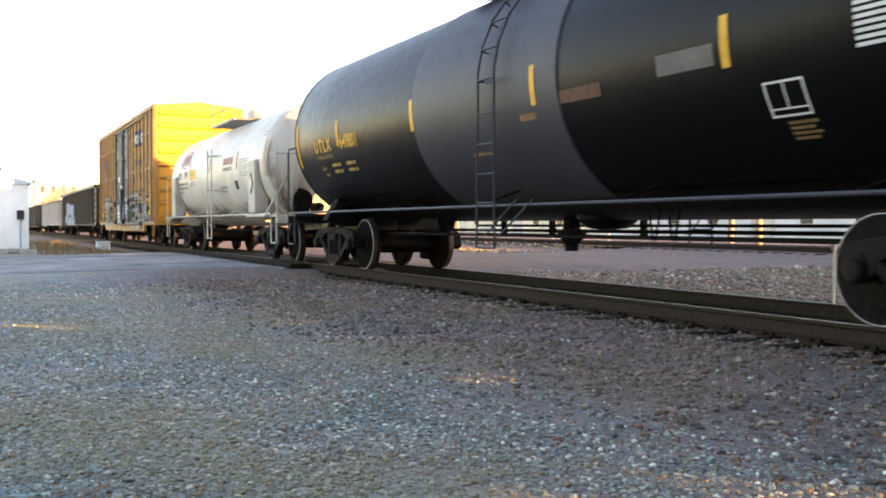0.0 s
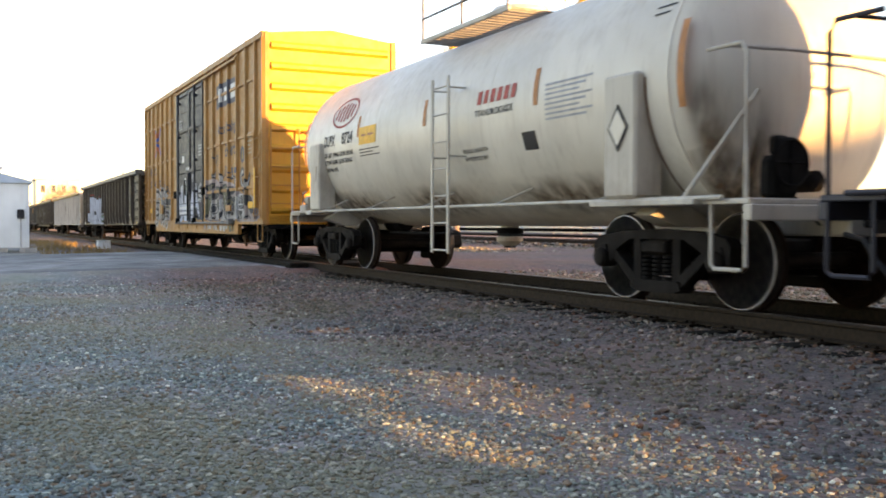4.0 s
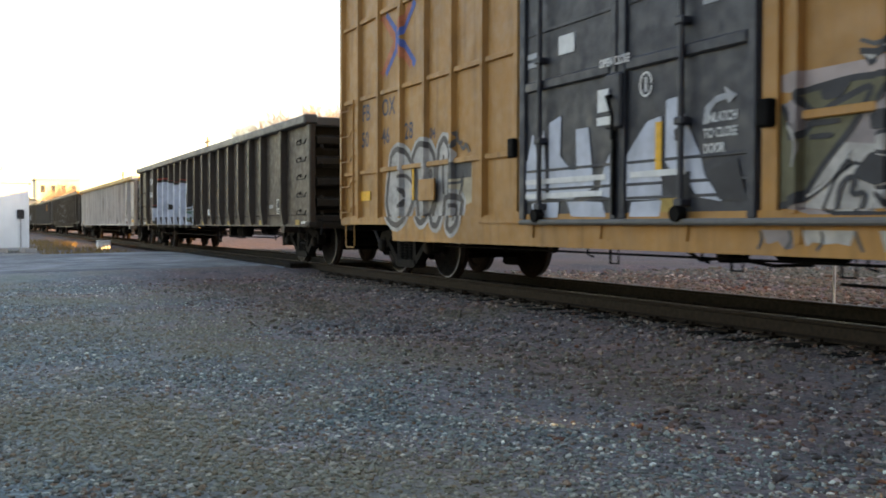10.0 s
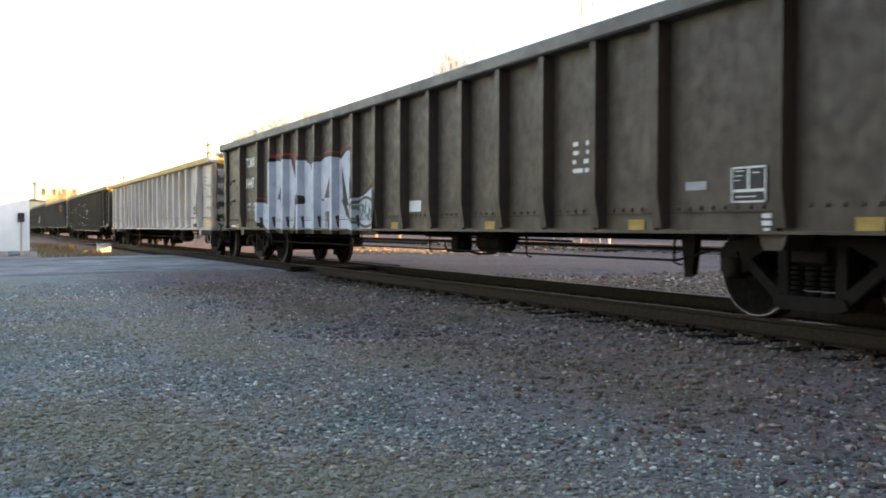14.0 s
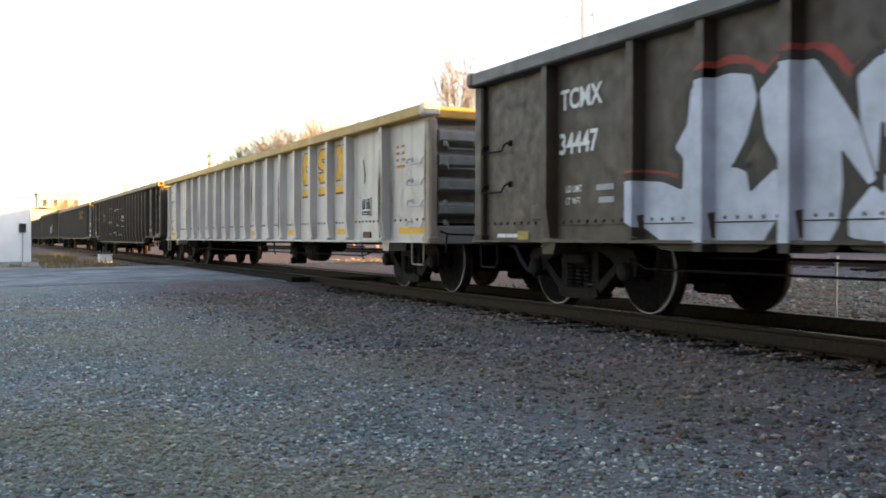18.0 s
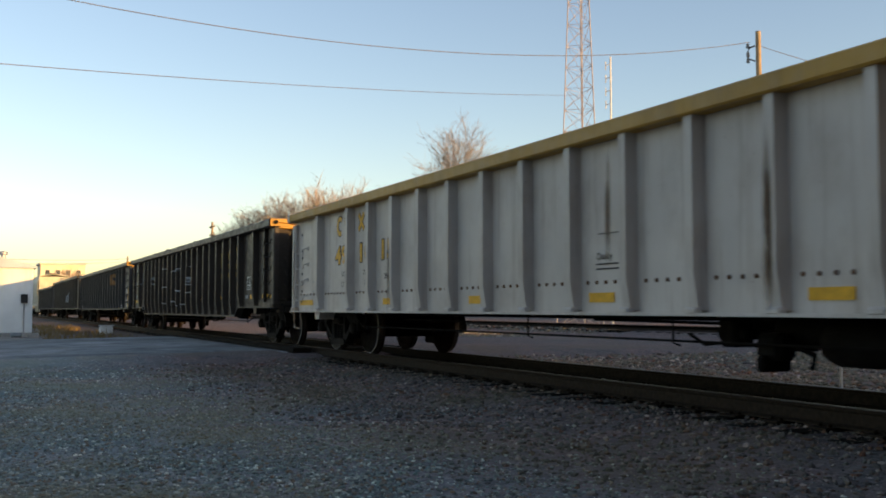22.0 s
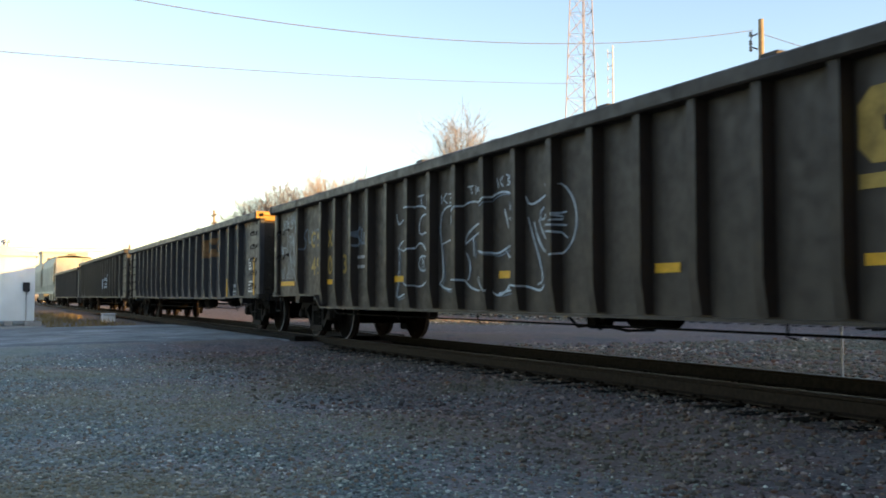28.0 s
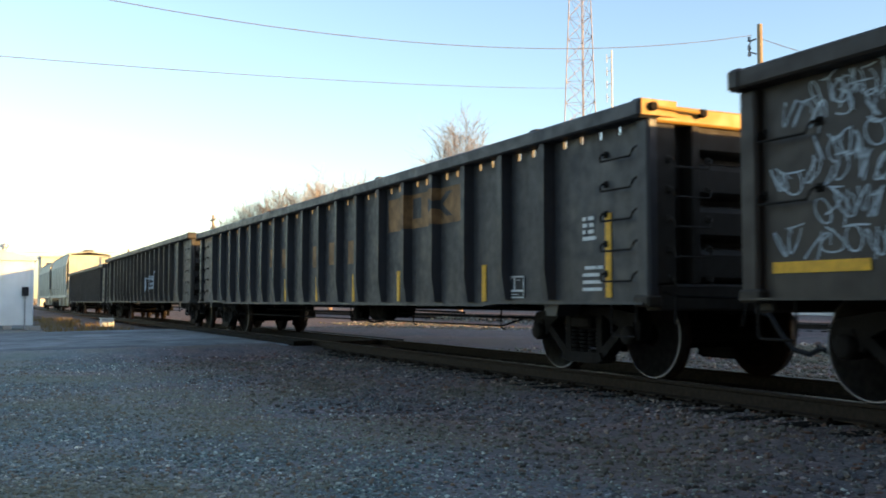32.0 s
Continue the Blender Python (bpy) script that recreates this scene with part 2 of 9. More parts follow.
def ground_material():
    """Fine crushed stone: blue-grey out in the yard, brown by the tracks, with sandy worn patches."""
    m, t, b = nodes_of("gravel_ground", 0.95)
    b.inputs["Specular IOR Level"].default_value = 0.2
    c, moved = grit_coords(t, 0.035, 14)
    cells = []
    for scale in (30, 72):
        v = t.nodes.new("ShaderNodeTexVoronoi")
        v.inputs["Scale"].default_value = scale
        t.links.new(moved, v.inputs["Vector"])
        cells.append(v)
    pebble, fines = cells
    stone = ramp(t, pebble.outputs["Color"], [(0.1, (0.07, 0.074, 0.072)), (0.3, (0.19, 0.2, 0.195)), (0.5, (0.27, 0.25, 0.235)), (0.62, (0.215, 0.235, 0.235)), (0.82, (0.33, 0.34, 0.32)), (0.93, (0.78, 0.78, 0.73))])
    dust = ramp(t, fines.outputs["Color"], [(0.1, (0.12, 0.125, 0.12)), (0.5, (0.25, 0.25, 0.235)), (0.8, (0.31, 0.32, 0.3)), (0.95, (0.52, 0.52, 0.48))])
    col = mix(t, ramp(t, noise_node(t, 3.2, 5), [(0.4, (0.1, 0.1, 0.1)), (0.62, (0.85, 0.85, 0.85))]), stone, dust)
    broad = ramp(t, noise_node(t, 0.4, 5), [(0.3, (0.78, 0.93, 0.94)), (0.5, (1.0, 1.0, 1.0)), (0.7, (1.25, 1.03, 0.95))])
    col = mix(t, 1.0, col, broad, "MULTIPLY")
    tint = ramp(t, noise_node(t, 2.4, 5), [(0.32, (0.74, 0.78, 0.8)), (0.48, (1.0, 1.0, 1.0)), (0.62, (1.2, 1.02, 1.0)), (0.72, (1.14, 1.14, 0.9))])
    col = mix(t, 1.0, col, tint, "MULTIPLY")
    sand = ramp(t, noise_node(t, 0.42, 7), [(0.5, (0, 0, 0)), (0.64, (0.75, 0.75, 0.75))])
    grit = ramp(t, noise_node(t, 38, 4), [(0.3, (0.16, 0.156, 0.12)), (0.55, (0.285, 0.28, 0.215)), (0.75, (0.44, 0.43, 0.34))])
    col = mix(t, sand, col, grit)
    split = t.nodes.new("ShaderNodeSeparateXYZ")
    t.links.new(c.outputs["Object"], split.inputs[0])
    wob = t.nodes.new("ShaderNodeMath")
    wob.operation = "MULTIPLY_ADD"
    t.links.new(noise_node(t, 0.8, 4), wob.inputs[0])
    wob.inputs[1].default_value = 1.6
    t.links.new(split.outputs[1], wob.inputs[2])
    scale = t.nodes.new("ShaderNodeMath")
    scale.operation = "DIVIDE"
    t.links.new(wob.outputs[0], scale.inputs[0])
    scale.inputs[1].default_value = 40.0
    bed = ramp(t, scale.outputs[0], [(0.055, (0, 0, 0)), (0.115, (0.8, 0.8, 0.8)), (0.245, (0.88, 0.88, 0.88)), (0.28, (0.9, 0.9, 0.9))])
    # Blue-green towards the yard side: the lens's colour cast put into the ground.
    hue = ramp(t, scale.outputs[0], [(0.0, (0.81, 1.0, 0.985)), (0.05, (0.94, 1.0, 0.99)), (0.1, (1.06, 0.985, 0.985))])
    col = mix(t, 1.0, col, hue, "MULTIPLY")
    brown = mix(t, 1.0, col, (0.52, 0.395, 0.375), "MULTIPLY")
    t.links.new(mix(t, bed, col, brown), b.inputs["Base Color"])
    tall = ramp(t, pebble.outputs["Distance"], [(0.0, (1, 1, 1)), (0.6, (0, 0, 0))])
    small = ramp(t, fines.outputs["Distance"], [(0.0, (0.6, 0.6, 0.6)), (0.6, (0, 0, 0))])
    bump(t, b, mix(t, ramp(t, noise_node(t, 5, 4), [(0.42, (0, 0, 0)), (0.6, (1, 1, 1))]), small, tall), 0.65, 0.01)
    return m


def asphalt_material():
    """Old asphalt: pale where tyres polish it, dark where dirt and oil lie, with grit spilt over it."""
    m, t, b = nodes_of("worn_asphalt", 0.9)
    a = ramp(t, noise_node(t, 0.35, 7, (1, 0.6, 1)), [(0.36, (0.075, 0.08, 0.08)), (0.5, (0.17, 0.185, 0.19)), (0.64, (0.3, 0.32, 0.325))])
    blot = ramp(t, noise_node(t, 1.7, 7), [(0.34, (0.55, 0.55, 0.56)), (0.5, (1.0, 1.0, 1.0)), (0.66, (1.25, 1.24, 1.2))])
    a = mix(t, 1.0, a, blot, "MULTIPLY")
    spill = ramp(t, noise_node(t, 0.9, 7), [(0.52, (0, 0, 0)), (0.66, (0.7, 0.7, 0.7))])
    a = mix(t, spill, a, ramp(t, noise_node(t, 24, 4), [(0.35, (0.1, 0.085, 0.075)), (0.65, (0.26, 0.24, 0.21))]))
    g = ramp(t, noise_node(t, 60, 3), [(0.3, (0.6, 0.6, 0.6)), (0.7, (1.25, 1.22, 1.2))])
    t.links.new(mix(t, 1.0, a, g, "MULTIPLY"), b.inputs["Base Color"])
    bump(t, b, noise_node(t, 50, 4), 0.35, 0.01)
    return m


def stone_material(name, k, hue=(1.0, 1.0, 1.0)):
    """Crushed stone of mixed colours; k scales how pale it is."""
    m, t, b = nodes_of(name, 0.92)
    g = t.nodes.new("ShaderNodeNewGeometry")
    tones = ((0.0, (0.1, 0.105, 0.1)), (0.22, (0.16, 0.175, 0.175)), (0.4, (0.29, 0.175, 0.12)), (0.55, (0.185, 0.25, 0.255)), (0.84, (0.3, 0.31, 0.275)), (0.93, (0.5, 0.5, 0.45)), (1.0, (0.78, 0.78, 0.72)))
    a = ramp(t, g.outputs["Random Per Island"], [(p, tuple(c * k * h for c, h in zip(col, hue))) for p, col in tones])
    n = ramp(t, noise_node(t, 70, 4), [(0.3, (0.7, 0.7, 0.72)), (0.7, (1.1, 1.08, 1.04))])
    a = mix(t, 1.0, a, n, "MULTIPLY")
    broad = ramp(t, noise_node(t, 0.4, 5), [(0.3, (0.76, 0.9, 0.86)), (0.5, (1.0, 1.0, 0.97)), (0.7, (1.2, 1.02, 0.9))])
    a = mix(t, 1.0, a, broad, "MULTIPLY")
    dust = ramp(t, noise_node(t, 0.42, 7), [(0.44, (0, 0, 0)), (0.6, (0.6, 0.6, 0.6))])
    a = mix(t, dust, a, tuple(c * k * 0.8 for c in (0.27, 0.255, 0.16)))
    b.inputs["Specular IOR Level"].default_value = 0.25
    t.links.new(a, b.inputs["Base Color"])
    bump(t, b, noise_node(t, 90, 4), 0.35, 0.004)
    return m


def stain_material(name, strength):
    """A rust stain that fades out in patches over the paint below it."""
    m, t, b = nodes_of(name, 0.8)
    t.links.new(ramp(t, noise_node(t, 9, 5), [(0.3, (0.1, 0.05, 0.025)), (0.7, (0.22, 0.13, 0.07))]), b.inputs["Base Color"])
    patch = ramp(t, noise_node(t, 5, 6, (1, 1, 0.35)), [(0.3, (0, 0, 0)), (0.62, (strength,) * 3)])
    where = t.nodes.new("ShaderNodeTexCoord")
    split = t.nodes.new("ShaderNodeSeparateXYZ")
    t.links.new(where.outputs["Generated"], split.inputs[0])
    for axis in (0, 2):
        fade = ramp(t, split.outputs[axis], [(0.0, (0, 0, 0)), (0.35, (1, 1, 1)), (0.6, (1, 1, 1)), (1.0, (0, 0, 0))])
        patch = mix(t, 1.0, patch, fade, "MULTIPLY")
    t.links.new(patch, b.inputs["Alpha"])
    return m


MAT["stain"], MAT["faint_stain"] = stain_material("rust_stain", 0.75), stain_material("faint_rust_stain", 0.24)
MAT["ground"], MAT["asphalt"] = ground_material(), asphalt_material()
MAT["stone"], MAT["ballast"], MAT["pale_stone"] = stone_material("gravel_stone", 1.22, (0.99, 1.0, 0.965)), stone_material("ballast_stone", 0.6, (1.2, 0.94, 0.91)), stone_material("pale_stone", 0.72, (1.16, 0.96, 0.88))


# ---- mesh helpers ----
class Geo:
    """Collects vertices and faces of one mesh."""

    def __init__(self):
        self.v, self.f, self.mi = [], [], []
        self.slot = 0

    def add(self, verts, faces):
        k = len(self.v)
        self.v += [tuple(p) for p in verts]
        self.f += [tuple(i + k for i in f) for f in faces]
        self.mi += [self.slot] * len(faces)
        return self

    def box(self, x0, x1, y0, y1, z0, z1, b=0.0):
        x0, x1 = min(x0, x1), max(x0, x1)
        y0, y1 = min(y0, y1), max(y0, y1)
        z0, z1 = min(z0, z1), max(z0, z1)
        b = min(b, 0.45 * (x1 - x0), 0.45 * (y1 - y0), 0.45 * (z1 - z0))
        if b <= 0:
            vs = [(x, y, z) for x in (x0, x1) for y in (y0, y1) for z in (z0, z1)]
            return self.add(vs, [(0, 1, 3, 2), (4, 6, 7, 5), (0, 4, 5, 1), (2, 3, 7, 6), (0, 2, 6, 4), (1, 5, 7, 3)])
        vs, ids = [], {}
        for i, (x, sx) in enumerate(((x0, 1), (x1, -1))):
            for j, (y, sy) in enumerate(((y0, 1), (y1, -1))):
                for k, (z, sz) in enumerate(((z0, 1), (z1, -1))):
                    for a, p in enumerate(((x, y + sy * b, z + sz * b), (x + sx * b, y, z + sz * b), (x + sx * b, y + sy * b, z))):
                        ids[i, j, k, a] = len(vs)
                        vs.append(p)
        q, fs = ids, []
        for s in (0, 1):
            fs.append(tuple(q[s, j, k, 0] for j, k in ((0, 0), (0, 1), (1, 1), (1, 0))))
            fs.append(tuple(q[i, s, k, 1] for i, k in ((0, 0), (1, 0), (1, 1), (0, 1))))
            fs.append(tuple(q[i, j, s, 2] for i, j in ((0, 0), (0, 1), (1, 1), (1, 0))))
        for s in (0, 1):
            for r in (0, 1):
                fs.append((q[0, s, r, 1], q[1, s, r, 1], q[1, s, r, 2], q[0, s, r, 2]))
                fs.append((q[s, 0, r, 0], q[s, 1, r, 0], q[s, 1, r, 2], q[s, 0, r, 2]))
                fs.append((q[s, r, 0, 0], q[s, r, 1, 0], q[s, r, 1, 1], q[s, r, 0, 1]))
        for i in (0, 1):
            for j in (0, 1):
                for k in (0, 1):
                    fs.append((q[i, j, k, 0], q[i, j, k, 1], q[i, j, k, 2]))
        return self.add(vs, fs)

    def prism(self, poly, a, b, axis="y"):
        """A flat polygon drawn out from a to b along an axis; poly holds the two other coordinates in order."""
        def put(u, w, d):
            return (u, d, w) if axis == "y" else (d, u, w) if axis == "x" else (u, w, d)
        n = len(poly)
        vs = [put(u, w, a) for u, w in poly] + [put(u, w, b) for u, w in poly]
        fs = [tuple(range(n)), tuple(range(2 * n - 1, n - 1, -1))]
        fs += [(i, i + n, (i + 1) % n + n, (i + 1) % n) for i in range(n)]
        return self.add(vs, fs)

    def tube(self, pts, r, n=8, r1=None):
        pts = [Vector(p) for p in pts]
        m = len(pts)
        vs, fs = [], []
        for i, p in enumerate(pts):
            d = (pts[min(i + 1, m - 1)] - pts[max(i - 1, 0)]).normalized()
            up = Vector((0, 0, 1)) if abs(d.z) < 0.9 else Vector((1, 0, 0))
            a = d.cross(up).normalized()
            c = a.cross(d)
            rr = r if r1 is None else r + (r1 - r) * i / (m - 1)
            for k in range(n):
                w = 2 * math.pi * k / n
                vs.append(p + a * (rr * math.cos(w)) + c * (rr * math.sin(w)))
        for i in range(m - 1):
            for k in range(n):
                fs.append((i * n + k, i * n + (k + 1) % n, (i + 1) * n + (k + 1) % n, (i + 1) * n + k))
        fs += [tuple(range(n - 1, -1, -1)), tuple(range((m - 1) * n, m * n))]
        return self.add(vs, fs)

    def lathe(self, prof, axis="y", n=32, c=(0, 0, 0)):
        """Turns a profile of (radius, along) pairs about an axis through c."""
        vs, fs = [], []
        for r, d in prof:
            for k in range(n):
                w = 2 * math.pi * k / n
                u, s = r * math.cos(w), r * math.sin(w)
                p = (u, d, s) if axis == "y" else (d, u, s) if axis == "x" else (u, s, d)
                vs.append((p[0] + c[0], p[1] + c[1], p[2] + c[2]))
        m = len(prof)
        for i in range(m - 1):
            for k in range(n):
                fs.append((i * n + k, i * n + (k + 1) % n, (i + 1) * n + (k + 1) % n, (i + 1) * n + k))
        if prof[0][0] > 1e-6:
            fs.append(tuple(range(n)))
        if prof[-1][0] > 1e-6:
            fs.append(tuple(range((m - 1) * n, m * n)))
        return self.add(vs, fs)

    def mesh(self, name, mats, smooth=True):
        me = bpy.data.meshes.new(name)
        me.from_pydata(self.v, [], self.f)
        for x in mats if isinstance(mats, (list, tuple)) else [mats]:
            me.materials.append(MAT[x] if isinstance(x, str) else x)
        if len(set(self.mi)) > 1:
            me.polygons.foreach_set("material_index", self.mi)
        bm = bmesh.new()
        bm.from_mesh(me)
        bmesh.ops.recalc_face_normals(bm, faces=bm.faces)
        bm.to_mesh(me)
        bm.free()
        if smooth:
            me.polygons.foreach_set("use_smooth", [True] * len(me.polygons))
            me.set_sharp_from_angle(angle=radians(32))
        me.update()
        return me


def part(name, geo, mat, parent, label="", at=(0, 0, 0)):
    """One mesh object under a thing or under a part."""
    me = geo if isinstance(geo, bpy.types.Mesh) else geo.mesh(name, mat)
    ob = new(name, me)
    ob.parent = parent
    ob.location = at
    return tagged(ob, label) if label else ob


def thing(name, label, category, group="", kind="", at=(0, 0, 0)):
    ob = new(name)
    ob.location = at
    ob.empty_display_size = 0.3
    return tagged(ob, label, category, group, kind)


def solid(name, geo, mat, label, category, kind="", group="", at=(0, 0, 0)):
    ob = new(name, geo.mesh(name, mat))
    ob.location = at
    return tagged(ob, label, category, group, kind)


def letters(text, size, bold=0.0, squeeze=1.0, slant=0.0, space=1.0):
    """A flat mesh of writing in the xz plane that faces -y; starts at x = 0 on the line z = 0."""
    cu = bpy.data.curves.new("lettering", "FONT")
    cu.body, cu.size, cu.offset, cu.shear, cu.resolution_u, cu.space_character = text, size * 1.37, bold, slant, 3, space
    ob = bpy.data.objects.new("lettering", cu)
    me = bpy.data.meshes.new_from_object(ob)
    bpy.data.objects.remove(ob)
    for v in me.vertices:
        v.co = (v.co.x * squeeze, 0, v.co.y)
    return me


def thicken(me, mat, d=0.004):
    """Gives flat writing in the xz plane a paint thickness towards +y."""
    bm = bmesh.new()
    bm.from_mesh(me)
    bmesh.ops.remove_doubles(bm, verts=bm.verts, dist=1e-5)
    out = bmesh.ops.extrude_face_region(bm, geom=bm.faces[:])
    for e in out["geom"]:
        if isinstance(e, bmesh.types.BMVert):
            e.co.y += d
    bmesh.ops.recalc_face_normals(bm, faces=bm.faces)
    bm.to_mesh(me)
    bm.free()
    me.materials.clear()
    me.materials.append(MAT[mat])
    return me


def on_tank(me, mat, x, z, radius, zc):
    """Wraps flat writing round the near side of a tank; z is the height of its base line."""
    bm = bmesh.new()
    bm.from_mesh(me)
    for k in range(-40, 41):
        bmesh.ops.bisect_plane(bm, geom=bm.verts[:] + bm.edges[:] + bm.faces[:], plane_co=(0, 0, k * 0.08), plane_no=(0, 0, 1))
    a0 = math.asin(max(-1, min(1, (z - zc) / radius)))
    for v in bm.verts:
        a = a0 + v.co.z / radius
        v.co = (v.co.x + x, -(radius + 0.006) * math.cos(a), zc + (radius + 0.006) * math.sin(a))
    bm.to_mesh(me)
    bm.free()
    me.materials.clear()
    me.materials.append(MAT[mat])
    return me


def sheet(poly):
    """A flat mesh in the xz plane from an outline."""
    me = bpy.data.meshes.new("patch")
    me.from_pydata([(x, 0, z) for x, z in poly], [], [tuple(range(len(poly)))])
    return me


def strip(path, w, taper=0.0):
    """A brush stroke in the xz plane along a line of points."""
    n = len(path)
    vs, fs = [], []
    for i, (x, z) in enumerate(path):
        ax, az = path[max(i - 1, 0)]
        bx, bz = path[min(i + 1, n - 1)]
        dx, dz = bx - ax, bz - az
        d = math.hypot(dx, dz) or 1
        ww = w * (1 - taper * abs(2 * i / (n - 1) - 1)) / 2
        vs += [(x - dz / d * ww, 0, z + dx / d * ww), (x + dz / d * ww, 0, z - dx / d * ww)]
    for i in range(n - 1):
        fs.append((2 * i, 2 * i + 1, 2 * i + 3, 2 * i + 2))
    me = bpy.data.meshes.new("stroke")
    me.from_pydata(vs, [], fs)
    return me


def joined(name, meshes, mat):
    """One mesh out of several flat ones; each is (mesh, x, z)."""
    vs, fs = [], []
    for me, x, z in meshes:
        k = len(vs)
        vs += [(v.co.x + x, v.co.y, v.co.z + z) for v in me.vertices]
        fs += [tuple(i + k for i in p.vertices) for p in me.polygons]
    out = bpy.data.meshes.new(name)
    out.from_pydata(vs, [], fs)
    out.materials.append(MAT[mat])
    return out


def painted(name, me, mat, parent, x, z, y, label=""):
    """Flat paint laid on the near face at y, 4 mm thick."""
    return part(name, thicken(me, mat), mat, parent, label, (x, y - 0.006, z))


def arc(cx, cz, r, a0, a1, n=14, rz=None):
    rz = rz or r
    return [(cx + r * math.cos(radians(a0 + (a1 - a0) * i / n)), cz + rz * math.sin(radians(a0 + (a1 - a0) * i / n))) for i in range(n + 1)]


# ---- the ground, the track and the crossing ----
TRACK_Y = 7.23       # centre line of the near track; trains run along x
ROAD = (-31.0, -19.5)


def ground_height(x, y):
    """The ground under the rail heads: ballast beds at both tracks, a crossing, and low waves."""
    bed = min(1.0, max(0.0, (2.55 - abs(y - TRACK_Y)) / 0.9))
    bed2 = min(1.0, max(0.0, (2.6 - abs(y - 24.0)) / 1.2))
    low = -0.30 + 0.035 * noise.noise((x * 0.33, y * 0.33, 0)) + 0.018 * noise.noise((x * 1.3, y * 1.3, 4))
    z = low + (-0.205 - low) * bed
    z = z + (-0.05 - z) * bed2
    road = min(1.0, max(0.0, min(x - ROAD[0] + 1.5, ROAD[1] + 1.5 - x) / 1.5)) if abs(y - TRACK_Y) < 14 else 0
    near = max(0.0, 1 - abs(y - TRACK_Y) / 9.0)
    if road > 0:
        z = z + ((-0.22 + 0.18 * near ** 0.6) - z) * road if abs(y - TRACK_Y) > 1.6 else z + (-0.12 - z) * road
    return z


def spread(a, b, fine_a, fine_b, step, grow):
    out, x = [], fine_a
    while x < fine_b:
        out.append(x)
        x += step
    out.append(fine_b)
    d, x = step, fine_b
    while x < b:
        d *= grow
        x = min(b, x + d)
        out.append(x)
    d, x, left = step, fine_a, []
    while x > a:
        d *= grow
        x = max(a, x - d)
        left.append(x)
    return left[::-1] + out


def build_ground():
    xs = spread(-2500, 1200, -36, 3, 0.22, 1.16)
    ys = spread(-900, 2500, -2, 12, 0.2, 1.16)
    nx, ny = len(xs), len(ys)
    vs = [(x, y, ground_height(x, y)) for x in xs for y in ys]
    fs = [(i * ny + j, (i + 1) * ny + j, (i + 1) * ny + j + 1, i * ny + j + 1) for i in range(nx - 1) for j in range(ny - 1)]
    me = bpy.data.meshes.new("ground")
    me.from_pydata(vs, [], fs)
    me.materials.append(MAT["ground"])
    me.polygons.foreach_set("use_smooth", [True] * len(me.polygons))
    tagged(new("ground", me), "grey-brown gravel yard with sandy worn patches", "ground", kind="structure")


